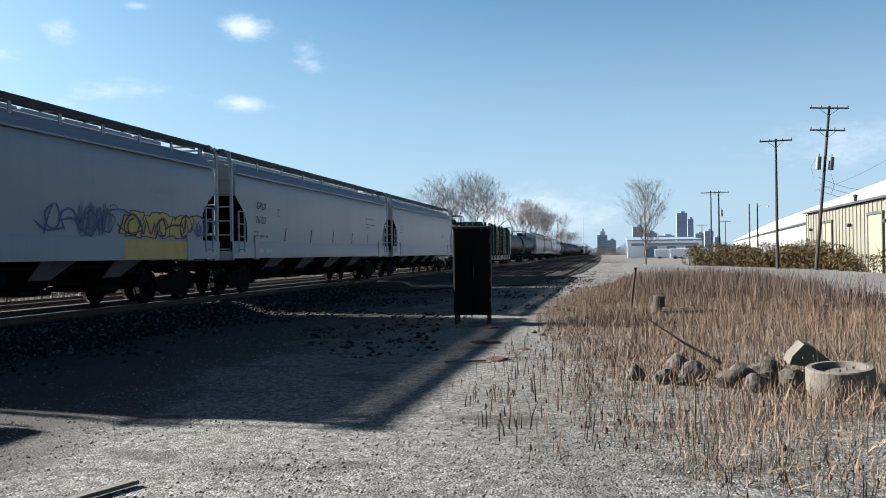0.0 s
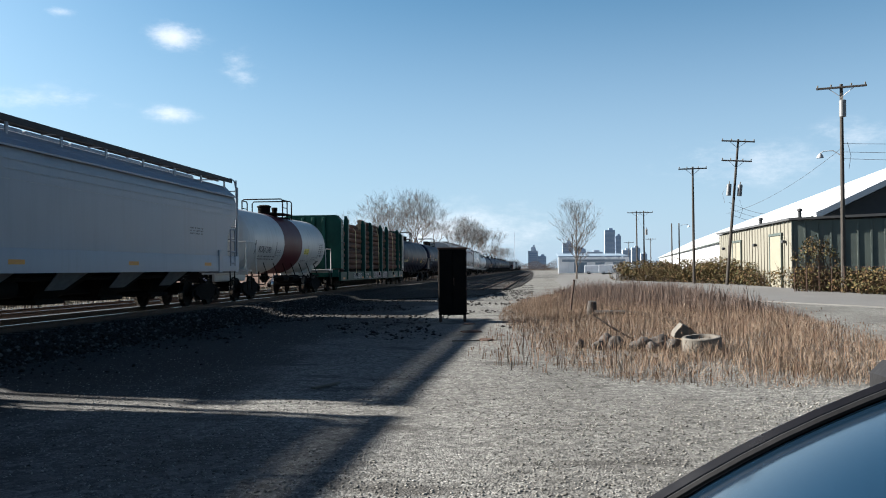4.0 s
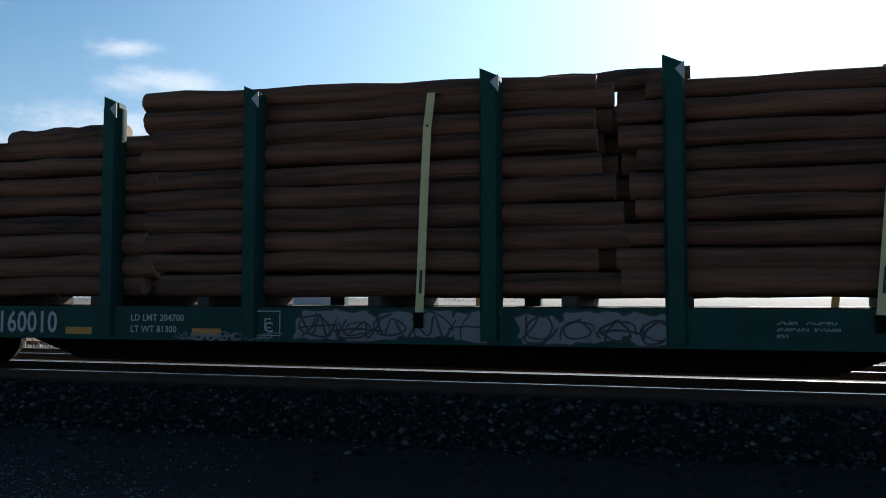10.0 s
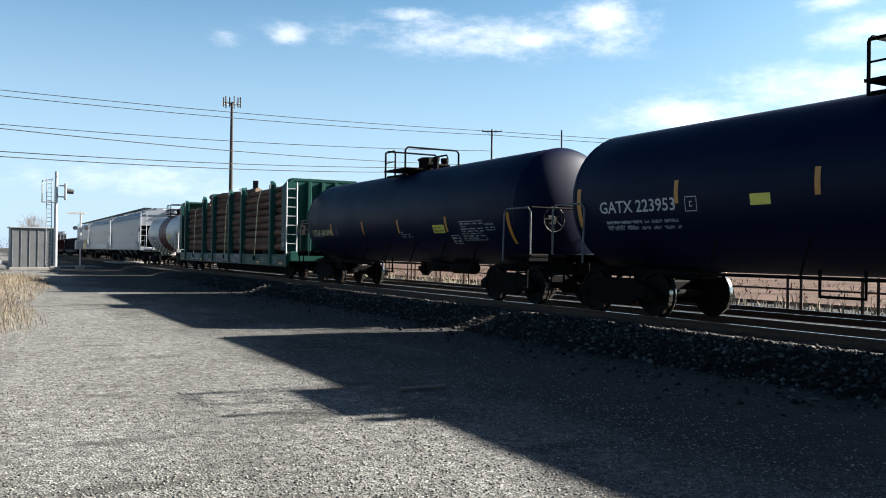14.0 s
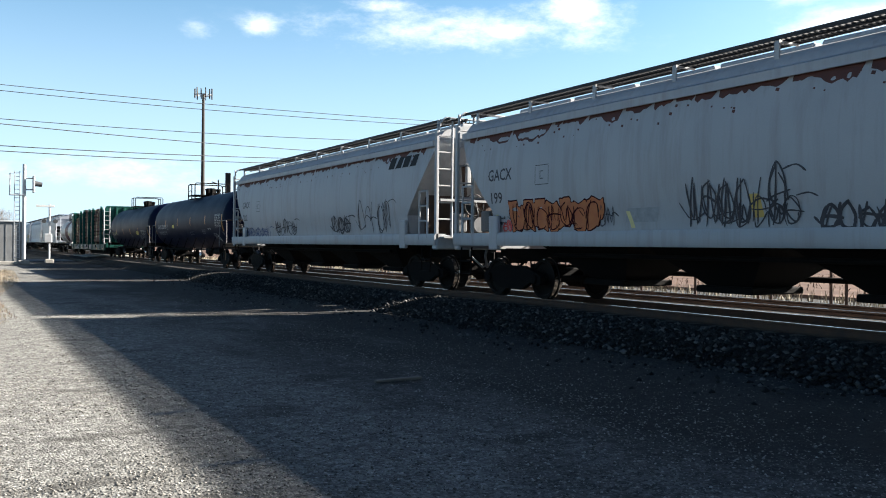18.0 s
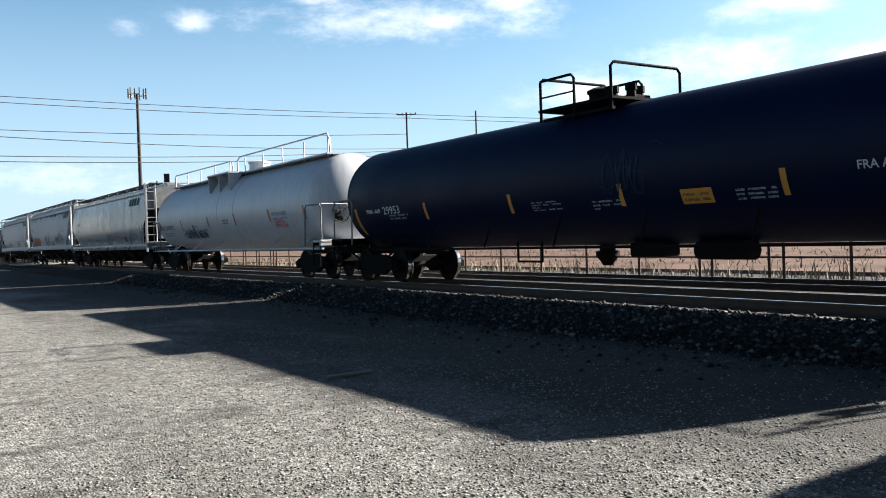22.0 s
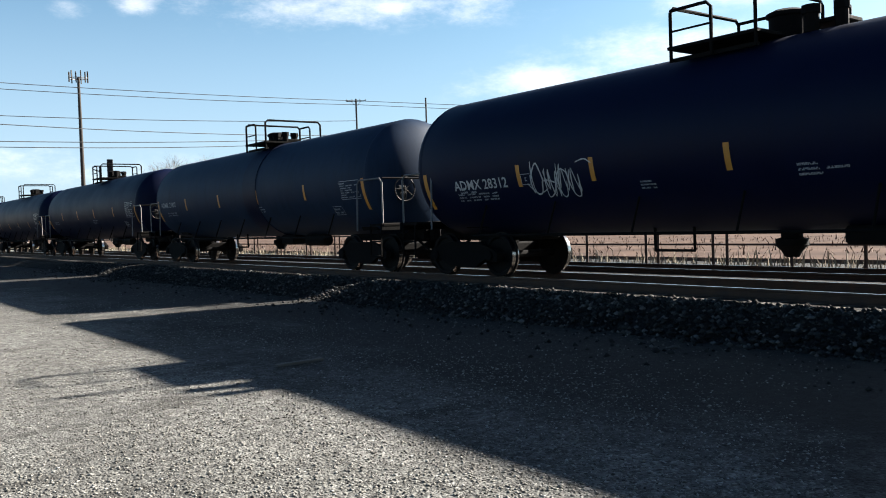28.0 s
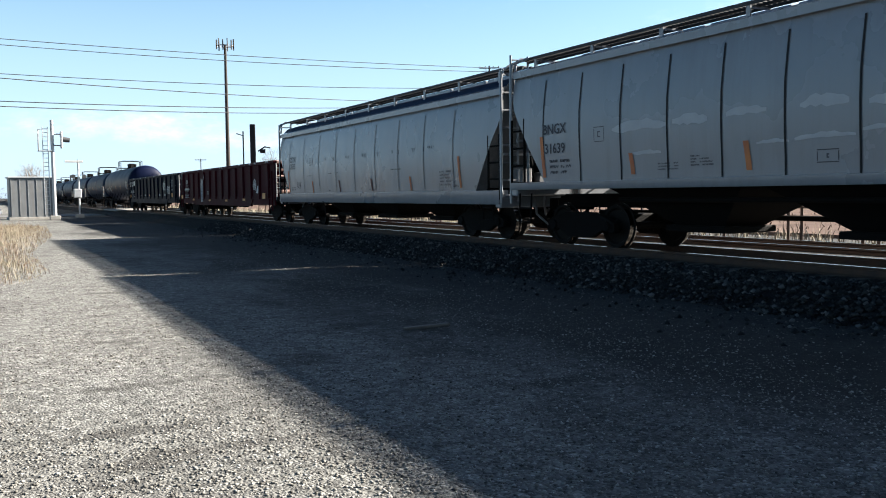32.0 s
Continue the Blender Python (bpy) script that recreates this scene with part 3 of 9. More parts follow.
def side(x, wrap=None):
    """Where (y, z, lift) lies on a car's side: the flat side at x, or the shell (radius, height of its centre)."""
    if wrap is None:
        return lambda y, z, d=0.006: (x + d, y, z)
    r, zc = wrap

    def on(y, z, d=0.006):
        a = (z - zc) / r
        return ((r + d) * math.cos(a), y, zc + (r + d) * math.sin(a))
    return on


def write(parent, s, size, y, z, on, mat, name="lettering", d=0.006, wide=1.0):
    v, f = letters(s)
    sh = Shape().add([on(y + p[0] * size * wide, z + p[1] * size, d) for p in v], f)
    return part(name, sh, mat, parent, smooth=0)


def patch(parent, name, y0, y1, z0, z1, on, mat, skew=0.0, d=0.005, n=5):
    """A flat marking that follows the side."""
    vs, fs = [], []
    for i in range(n + 1):
        z = z0 + (z1 - z0) * i / n
        o = skew * i / n
        vs += [on(y0 + o, z, d), on(y1 + o, z, d)]
    for i in range(n):
        fs.append((2 * i, 2 * i + 1, 2 * i + 3, 2 * i + 2))
    return part(name, Shape().add(vs, fs), mat, parent, smooth=0)


def bars(parent, y0, y1, z0, z1, rows, on, mat, seed=1, d=0.006, frame_too=False):
    """Small print that cannot be read: rows of short marks in groups; a single framed row is a boxed mark."""
    rnd = random.Random(seed)
    sh = Shape()
    box = lambda a, b, c, e: sh.quad(on(a, c, d), on(b, c, d), on(b, e, d), on(a, e, d))
    h = (z1 - z0) / rows
    if frame_too and rows == 1:
        m, k, t = (y0 + y1) / 2, min(y1 - y0, z1 - z0) * 0.24, 0.018
        zm = (z0 + z1) / 2
        for q in ((m - k * .7, m - k * .7 + t, zm - k, zm + k), (m - k * .7, m + k * .7, zm - k, zm - k + t), (m - k * .7, m + k * .7, zm + k - t, zm + k)):
            box(*q)
    else:
        tall = h * 0.5
        for i in range(rows):
            z = z1 - (i + 0.8) * h
            y = y0
            while y < y1 - 0.05:
                end = min(y + rnd.uniform(0.1, 0.34), y1)
                while y < end:
                    w = min(tall * rnd.uniform(0.4, 0.62), 0.07)
                    e, g = (0.5, 1.0) if rnd.random() < 0.2 else (1.0, 0.55) if rnd.random() < 0.2 else (1.0, 1.0)
                    box(y, y + w * 0.72, z + tall * (1 - g), z + tall * e)
                    y += w
                y += rnd.uniform(0.05, 0.1)
                if rnd.random() < 0.1:
                    break
    if frame_too:
        t = 0.014
        for q in ((y0 - .03, y1 + .03, z0 - .03, z0 - .03 + t), (y0 - .03, y1 + .03, z1 + .03 - t, z1 + .03), (y0 - .03, y0 - .03 + t, z0, z1), (y1 + .03 - t, y1 + .03, z0, z1)):
            box(*q)
    return tagged(part("stencil", sh, mat, parent, smooth=0), kind="stuff")


def ribbon(sh, pts, w, on, d, rnd):
    """A sprayed line of uneven width through the points."""
    lv, m = [], len(pts)
    for k, p in enumerate(pts):
        t = pts[min(k + 1, m - 1)] - pts[max(k - 1, 0)]
        t = t.normalized() if t.length > 1e-6 else Vector((1, 0))
        e = Vector((-t.y, t.x)) * w * 0.5 * (0.65 + 0.5 * rnd.random()) * (0.55 if k in (0, m - 1) else 1)
        lv += [on(p.x + e.x, p.y + e.y, d), on(p.x - e.x, p.y - e.y, d)]
    sh.add(lv, [(2 * k, 2 * k + 1, 2 * k + 3, 2 * k + 2) for k in range(m - 1)])


def bend(pts, n=4):
    """The points with n more between each two, rounded off."""
    out = []
    for i in range(len(pts) - 1):
        a, b, c, e = pts[max(i - 1, 0)], pts[i], pts[i + 1], pts[min(i + 2, len(pts) - 1)]
        for k in range(n):
            t = k / n
            out.append(0.5 * (2 * b + (c - a) * t + (2 * a - 5 * b + 4 * c - e) * t * t + (3 * b - a - 3 * c + e) * t ** 3))
    return out + [pts[-1]]


def strokes(parent, y0, y1, z0, z1, n, on, mat, seed, w=0.05, name="graffiti", d=0.01, tail=True):
    """Sprayed scrawl: n crowded figures of slashes, zigzags, hooks, arcs and loops, with a long flourish."""
    rnd = random.Random(seed)
    sh = Shape()
    step, hz = (y1 - y0) / n, z1 - z0
    for i in range(n):
        lean, grow = rnd.uniform(-.05, .25), rnd.uniform(0.7, 1.0)
        for kind in rnd.sample(range(6), rnd.randint(2, 4)):
            if kind == 0:
                q = [(.15, 0), (.25, .5), (.4, 1.0)]
            elif kind == 1:
                q = [(0, .85), (.3, .2), (.5, .9), (.75, .1), (1, .8)]
            elif kind == 2:
                q = [(.1, 1), (.05, .4), (.25, .02), (.7, .1), (.9, .45)]
            elif kind == 3:
                q = [(.1, .1), (.0, .55), (.35, .95), (.8, .8), (.95, .4)]
            elif kind == 4:
                q = [(.5, .95), (.1, .7), (.2, .25), (.65, .15), (.85, .55), (.5, .9)]
            else:
                q = [(-.1, .45), (.4, .55), (1.1, .5)]
            pts = [Vector((y0 + (i + a + b * lean + rnd.uniform(-.1, .1)) * step, z0 + min(max(b * grow + rnd.uniform(-.08, .08), 0), 1) * hz)) for a, b in q]
            ribbon(sh, bend(pts), w * rnd.uniform(0.7, 1.15), on, d + 0.0004 * kind, rnd)
    if tail:
        a, b = (z0 + hz * .12, z0 + hz * .85)
        pts = [Vector((y1 - step * .2, b)), Vector((y1 + step * .5, b + hz * .06)), Vector((y1 + step * 1.0, b - hz * .05))]
        ribbon(sh, bend(pts), w * .8, on, d, rnd)
        pts = [Vector((y0 - step * .4, a + hz * .3)), Vector((y0 + step * .3, a)), Vector((y0 + step * 1.2, a + hz * .12))]
        ribbon(sh, bend(pts), w * .8, on, d, rnd)
    return tagged(part(name, sh, mat, parent, smooth=0), kind="stuff")


def blobs(parent, y0, y1, z0, z1, n, on, mat, seed, name="graffiti", d=0.007, edge=None):
    """Filled, slanting, crowded figures with notched outlines and a darker edge."""
    rnd = random.Random(seed)
    step = (y1 - y0) / n
    for i in range(n):
        cy, cz = y0 + (i + 0.5) * step, (z0 + z1) / 2 + rnd.uniform(-.06, .06) * (z1 - z0)
        m = 30
        ph, lean, tall = rnd.uniform(0, 6), rnd.uniform(-.15, .3), rnd.uniform(0.78, 1.0)
        for k, mt in ((1.0, mat), (1.1, edge)):
            if mt is None:
                continue
            ring = []
            for j in range(m):
                t = 2 * math.pi * j / m
                rr = (1 + 0.13 * math.sin(3 * t + ph) + 0.1 * math.sin(7 * t + 2 * ph)) * k
                c, e = math.cos(t), math.sin(t)
                c, e = math.copysign(abs(c) ** 0.55, c), math.copysign(abs(e) ** 0.55, e)
                z = min(max(cz + e * (z1 - z0) * 0.5 * rr * tall, z0 - 0.03 * (k > 1)), z1 + 0.03 * (k > 1))
                ring.append(on(cy + (c * 0.54 * rr + e * lean) * step, z, d + 0.0006 * i - 0.003 * (k > 1)))
            part(name, Shape().quad(*ring), mt, parent, smooth=0)


# ---- ground, road and track ----
def ground_height(x, y):
    """The lot lies nearly level, with shallow ruts and puddle hollows."""
    n = noise.noise((x * 0.25, y * 0.12, 0.0)) * 0.03 + noise.noise((x * 0.9, y * 0.5, 3.0)) * 0.012
    return n * max(0.0, 1 - (abs(x) + abs(y)) / 90)


def place():
    xs = sorted({round(v, 2) for v in list(np.arange(-26, 14.1, 0.5)) + [-4000, -1500, -600, -250, -120, -70, -45, -33, 18, 25, 40, 70, 130, 300, 700, 1500, 4000]})
    ys = sorted({round(v, 2) for v in list(np.arange(-40, 60.1, 0.5)) + [-4000, -1500, -600, -300, -180, -120, -80, -55, 75, 100, 150, 240, 400, 700, 1500, 4000]})
    vs = [(x, y, ground_height(x, y)) for y in ys for x in xs]
    n = len(xs)
    fs = [(j * n + i, j * n + i + 1, (j + 1) * n + i + 1, (j + 1) * n + i) for j in range(len(ys) - 1) for i in range(n - 1)]
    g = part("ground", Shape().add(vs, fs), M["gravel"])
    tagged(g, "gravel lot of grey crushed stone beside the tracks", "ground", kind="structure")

    # paved lane past the sheds, from the lot towards the town
    lane = [(40, 18, 3.5), (25, 26, 4.0), (18.5, 33, 4.5), (14.5, 42, 4.8), (13.2, 55, 4.6), (13.5, 75, 4.2), (15, 110, 4.0), (17, 160, 4.0), (18, 230, 4.5)]
    left, right = [], []
    for i, (x, y, w) in enumerate(lane):
        a, b = lane[max(i - 1, 0)], lane[min(i + 1, len(lane) - 1)]
        d = Vector((b[0] - a[0], b[1] - a[1])).normalized()
        left.append((x - d.y * -w, y - d.x * w, 0.035))
        right.append((x + d.y * -w, y + d.x * w, 0.035))
    vs = left + right
    m = len(lane)
    vs += [(x, y, -0.05) for x, y, z in vs]
    fs = []
    for i in range(m - 1):
        fs += [(i, i + 1, m + i + 1, m + i), (i, i + 1, 2 * m + i + 1, 2 * m + i), (m + i, m + i + 1, 3 * m + i + 1, 3 * m + i)]
    tagged(part("road", Shape().add(vs, fs), M["road"]), "pale worn asphalt lane leading towards the town", "road", kind="structure")
    # pale yard beyond the weeds
    yard = [(3, 50), (6, 54), (11, 60), (13, 120), (14, 200), (5, 200), (2, 110), (2, 70)]
    tagged(part("pavement", Shape().prism(yard, "z", -0.04, 0.03), M["road"]), "pale hard-packed yard beyond the weeds", "pavement", kind="structure")

    # siding that leaves the yard along the main tracks
    # bed kept near black, to deepen the train's shadow on it
    bed = [(-9.0, 42), (-3.2, 50), (-1.6, 75), (-1.0, 130), (-1.6, 260), (-4, 420), (-9.0, 420)]
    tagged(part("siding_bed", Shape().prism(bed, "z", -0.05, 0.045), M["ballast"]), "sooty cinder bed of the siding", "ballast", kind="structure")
    for x in (-7.1, -5.6, -4.0, -2.5):
        rail = part("rail", Shape().prism([(x - 0.06, 0.04), (x + 0.06, 0.04), (x + 0.02, 0.08), (x + 0.034, 0.14), (x + 0.03, 0.17), (x - 0.03, 0.17), (x - 0.034, 0.14), (x - 0.02, 0.08)], "y", 62, 380), M["rust"], smooth=0)
        tagged(rail, "rusty steel rail of the siding", "rail", "rails of the siding", kind="structure")
    ties = Shape()
    for i in range(240):
        for x in (-6.35, -3.25):
            ties.box((x, 62.5 + i * 0.6, 0.045), (2.4, 0.22, 0.06))
    tagged(part("siding_ties", ties, M["tie"], smooth=0), "half-buried timber ties of the siding", "ties", kind="stuff")

    # crossing street, behind the signal cabinet
    tagged(part("road", Shape().box((-5, -82, 0.0), (160, 9, 0.09)), M["road"]), "asphalt street that crosses the tracks", "road", kind="structure")
    tagged(part("crossing_panel", Shape().box((TRACK, -82, 0.42), (2.5, 9.2, 0.1), 0.02).box((TRACK - 1.35, -82, 0.42), (1.1, 9.2, 0.1), 0.02).box((TRACK + 1.5, -82, 0.4), (1.2, 9.2, 0.1), 0.02), M["concrete"]), "concrete panels of the grade crossing", "crossing", kind="structure")

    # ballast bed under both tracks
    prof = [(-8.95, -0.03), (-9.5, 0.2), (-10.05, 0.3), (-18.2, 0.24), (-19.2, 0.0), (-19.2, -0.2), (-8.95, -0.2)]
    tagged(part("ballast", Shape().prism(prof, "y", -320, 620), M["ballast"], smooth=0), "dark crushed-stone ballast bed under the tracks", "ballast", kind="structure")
    for cx, top in ((TRACK, RAIL), (-16.25, RAIL - 0.07)):
        for k in (-1, 1):
            x = cx + k * 0.7525
            p = [(-0.07, -0.17), (0.07, -0.17), (0.07, -0.155), (0.012, -0.13), (0.01, -0.045), (0.036, -0.035), (0.036, -0.008), (0.026, 0), (-0.026, 0), (-0.036, -0.008), (-0.036, -0.035), (-0.01, -0.045), (-0.012, -0.13), (-0.07, -0.155)]
            rail = part("rail", Shape().prism([(x + a, top + b) for a, b in p], "y", -320, 620), M["rust"], smooth=0)
            tagged(rail, "steel rail with a polished running surface", "rail", "rails of the tracks", kind="structure")
            part("rail_head", Shape().box((x, 150, top + 0.001), (0.05, 940, 0.003)), M["steel"], rail, "polished running surface", smooth=0)
            part("rail_foot", Shape().box((x + 0.045, 150, top - 0.1525), (0.05, 940, 0.003)), M["steel"], rail, smooth=0)
        ties = Shape()
        me = cached("tie", lambda: Shape().box((0, 0, 0), (2.6, 0.23, 0.18), 0.02), M["tie"])
        bed = thing("track_ties", "row of dark creosoted timber ties", "ties", "", kind="structure")
        k = 0
        rnd = random.Random(int(-cx))
        for i in range(-80, 106):
            y = i * 0.53
            part("tie", me, None, bed, at=pose(cx + rnd.uniform(-.03, .03), y, top - 0.245, 0, 0, rnd.uniform(-.8, .8)))
        for i in list(range(-330, -80)) + list(range(106, 500)):
            ties.box((cx, i * 0.53, top - 0.245), (2.6, 0.23, 0.18))
        tagged(part("track_ties_far", ties, M["tie"], smooth=0), "dark timber ties receding along the track", "ties", kind="stuff")


place()


def scatter(name, label, n, where, size, mat, seed, flat=0.6, lift=0.3, category="stones"):
    """Loose stones: n small irregular octahedra at where(rng, n) -> x, y, z."""
    rg = np.random.default_rng(seed)
    x, y, z = where(rg, n)
    n = len(x)
    base = np.array([[1, 0, 0], [-1, 0, 0], [0, 1, 0], [0, -1, 0], [0, 0, 1], [0, 0, -1]], float)
    tri = np.array([[0, 2, 4], [2, 1, 4], [1, 3, 4], [3, 0, 4], [2, 0, 5], [1, 2, 5], [3, 1, 5], [0, 3, 5]])
    s = size[0] + (size[1] - size[0]) * rg.random(n) ** 2.5
    v = base[None] * (0.65 + 0.7 * rg.random((n, 6, 1))) * s[:, None, None]
    v = v * np.stack([0.8 + 0.5 * rg.random(n), 0.8 + 0.5 * rg.random(n), np.full(n, flat)], 1)[:, None]
    a = rg.random(n) * 6.28
    c, d = np.cos(a)[:, None], np.sin(a)[:, None]
    q = np.stack([v[..., 0] * c - v[..., 1] * d, v[..., 0] * d + v[..., 1] * c, v[..., 2] + v[..., 0] * (rg.random(n)[:, None] - .5) * .5], -1)
    q += np.stack([x, y, z + s * lift], 1)[:, None]
    f = tri[None] + (np.arange(n) * 6)[:, None, None]
    tagged(part(name, raw(name, q.reshape(-1, 3), f.reshape(-1, 3), mat), None), label, category, kind="stuff")


def lot(rg, n, lo, hi, a0, a1):
    r = lo + (hi - lo) * rg.random(n) ** 1.5
    a = np.radians(a0 + (a1 - a0) * rg.random(n))
    x, y = -np.sin(a) * r, np.cos(a) * r
    z = np.array([ground_height(p, q) for p, q in zip(x, y)])
    drift = np.array([noise.noise((p * 0.55, q * 0.3, 2.0)) for p, q in zip(x, y)])
    keep = (x > -9.0) & (drift > -0.25 + 0.35 * (rg.random(n) - 0.5)) & ((x > -5.0 - 2.5 * rg.random(n)) | (rg.random(n) < 0.2))
    return x[keep], y[keep], z[keep]


def shoulder(rg, n):
    x = -8.8 - 1.9 * rg.random(n)
    y = -42 + 84 * rg.random(n)
    z = np.interp(-x, [8.8, 8.95, 9.5, 10.05, 10.7], [0, 0, 0.2, 0.3, 0.3])
    return x, y, z


def toe(rg, n):
    x = -9.0 + np.abs(rg.normal(0, 0.9, n))
    return x, -42 + 84 * rg.random(n), np.zeros(n)


scatter("loose_gravel", "loose grey gravel stones on the lot", 110000, lambda r, n: lot(r, n, 3.0, 27, 118, 185), (0.004, 0.015), M["stones"], 3)
scatter("loose_gravel", "loose grey gravel stones on the lot", 110000, lambda r, n: lot(r, n, 3.0, 27, -24, 62), (0.004, 0.016), M["stones"], 4)
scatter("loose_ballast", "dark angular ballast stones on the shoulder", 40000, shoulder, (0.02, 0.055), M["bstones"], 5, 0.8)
def verge(rg, n):
    x, y = -8.8 + 8.4 * rg.random(n) ** 1.3, 19 + 60 * rg.random(n)
    keep = np.array([noise.noise((a * 0.35, b * 0.22, 7.0)) for a, b in zip(x, y)]) > 0.02
    return np.where(keep, x, -9.2), y, np.zeros(n)


scatter("dark_rubble", "dark stones and clinker strewn on the gravel", 9000, verge, (0.015, 0.075), M["bstones"], 8, 0.6)
def heap(rg, n):
    return rg.normal(2.3, 0.9, n), rg.normal(9.6, 0.55, n), np.zeros(n)


scatter("coarse_gravel", "drift of coarser grey stones on the gravel", 2600, heap, (0.008, 0.026), M["stones"], 9, 0.75)
scatter("spilled_ballast", "scattered ballast stones below the shoulder", 2600, toe, (0.015, 0.05), M["bstones"], 6, 0.8)


def inside(poly, x, y):
    c = np.zeros(len(x), bool)
    m = len(poly)
    for i in range(m):
        (x1, y1), (x2, y2) = poly[i], poly[(i + 1) % m]
        hit = (y1 > y) != (y2 > y)
        c ^= hit & (x < (x2 - x1) * (y - y1) / (y2 - y1 + 1e-9) + x1)
    return c


def weeds(name, label, poly, n, height, mat, seed, width=0.008, lean=0.25, heads=0.0, clump=0.5):
    """Dry grass and dead stalks: n bent blades inside a patch."""
    rg = np.random.default_rng(seed)
    P = np.array(poly, float)
    lo, hi = P.min(0), P.max(0)
    pts = np.empty((0, 2))
    while len(pts) < n:
        q = lo + (hi - lo) * rg.random((n * 3, 2))
        dens = np.array([noise.noise((a * 0.6, b * 0.6, seed)) for a, b in q])
        keep = inside(poly, q[:, 0], q[:, 1]) & (rg.random(len(q)) < np.clip(0.55 + dens * 1.4 * clump, 0.08, 1))
        pts = np.vstack([pts, q[keep]])
    pts = pts[:n]
    h = height[0] + (height[1] - height[0]) * rg.random(n) ** 1.6
    # lower towards the patch's edge, and uneven within it
    near = np.full(n, 9.0)
    for i in range(len(P)):
        a0, b0 = P[i], P[(i + 1) % len(P)]
        e = b0 - a0
        t = np.clip(((pts - a0) @ e) / (e @ e), 0, 1)[:, None]
        near = np.minimum(near, np.linalg.norm(pts - a0 - t * e, axis=1))
    h = h * np.clip(0.3 + near * 0.5, 0.3, 1.0) * np.array([1 + 0.7 * noise.noise((q[0] * 0.9, q[1] * 0.9, seed + 5.0)) for q in pts])
    a = rg.random(n) * 6.28
    w = width * (0.6 + 0.8 * rg.random(n))
    dx, dy = np.cos(a), np.sin(a)
    ln = h * lean * rg.random(n)
    b = rg.random(n) * 6.28
    lx, ly = np.cos(b) * ln, np.sin(b) * ln
    z0 = np.full(n, -0.02)
    p = lambda s, f, t, g: np.stack([pts[:, 0] + dx * w * s + lx * g, pts[:, 1] + dy * w * s + ly * g, z0 + h * t], 1)
    V = np.stack([p(-1, 0, 0, 0), p(1, 0, 0, 0), p(-.8, 0, .55, .35), p(.8, 0, .55, .35), p(-.25, 0, 1, 1), p(.25, 0, 1, 1)], 1).reshape(-1, 3)
    k = (np.arange(n) * 6)[:, None]
    F = np.concatenate([k + [0, 1, 3, 2], k + [2, 3, 5, 4]])
    if heads:
        m = int(n * heads)
        ix = rg.choice(n, m, False)
        tip = np.stack([pts[ix, 0] + lx[ix], pts[ix, 1] + ly[ix], h[ix]], 1)
        hs = 0.005 + 0.009 * rg.random(m)
        o = np.array([[1, 0, 0], [-1, 0, 0], [0, 1, 0], [0, -1, 0], [0, 0, 2.4], [0, 0, -2.4]])
        HV = (tip[:, None] + o[None] * hs[:, None, None]).reshape(-1, 3)
        q = (np.arange(m) * 6 + len(V))[:, None]
        HF = np.concatenate([q + [0, 4, 2, 5], q + [2, 4, 1, 5], q + [1, 4, 3, 5], q + [3, 4, 0, 5]])
        V, F = np.vstack([V, HV]), np.vstack([F, HF])
    tagged(part(name, raw(name, V, F, mat), None), label, "grass", kind="stuff")


PATCH = [(-1.3, 27), (-0.3, 19), (0.1, 14.2), (1.1, 11.8), (3.0, 11.5), (5.0, 12.2), (7.0, 15.5), (7.6, 20), (8.2, 27), (7.6, 40), (8.6, 52), (2.0, 56), (-0.8, 44), (-1.4, 34)]
weeds("dry_grass", "patch of straw-coloured dry grass at the lot's edge", PATCH, 100000, (0.05, 0.33), M["straw"], 11, 0.0036, 0.8)
weeds("dead_stalks", "brown dead weed stalks standing in the dry grass", PATCH, 11000, (0.12, 0.66), M["stalk"], 12, 0.0034, 0.22, 0.45)
weeds("grass_litter", "flattened dry grass litter on the ground", PATCH, 40000, (0.04, 0.22), M["straw"], 21, 0.006, 3.0)
FRINGE = [(0.6, 33), (8.3, 27), (9.4, 40), (9.2, 62), (1.0, 58)]
weeds("dead_stalks", "dark grey-brown weeds along the lane", FRINGE, 15000, (0.25, 0.8), M["weed"], 13, 0.008, 0.35, 0.4)
SIDE = [(0.9, -17), (-0.7, -17.6), (-1.2, -19.5), (-1.1, -27), (-2.4, -38), (-3.0, -52), (1.5, -56), (9, -50), (9, -18)]
weeds("dry_grass", "straw-coloured dry grass beside the lot", SIDE, 52000, (0.04, 0.38), M["palestraw"], 14, 0.004, 0.9)
weeds("dead_stalks", "thin dead stalks in the dry grass", SIDE, 5000, (0.12, 0.55), M["stalk"], 15, 0.004, 0.3, 0.3)
weeds("grass_litter", "flattened dry grass litter on the ground", SIDE, 24000, (0.04, 0.2), M["palestraw"], 22, 0.007, 3.0)
FARSIDE = [(-19.0, -130), (-19.0, 130), (-24, 130), (-24, -130)]
weeds("dry_grass", "dry grass along the far side of the tracks", FARSIDE, 16000, (0.15, 0.6), M["palestraw"], 16, 0.016, 0.6)
SCRUB = [(-24, -70), (-24, 90), (-46, 90), (-46, -70)]
weeds("dry_scrub", "low rust-brown scrub on the bare field", SCRUB, 14000, (0.08, 0.34), M["stalk"], 18, 0.03, 0.9)
SPROUTS = [(-1.3, 15.5), (-0.2, 12.5), (1.0, 13), (0.5, 20), (-1.2, 26)]
weeds("dead_stalks", "thin sprigs at the gravel's edge", SPROUTS, 420, (0.2, 0.6), M["stalk"], 17, 0.006, 0.3, 0.4)
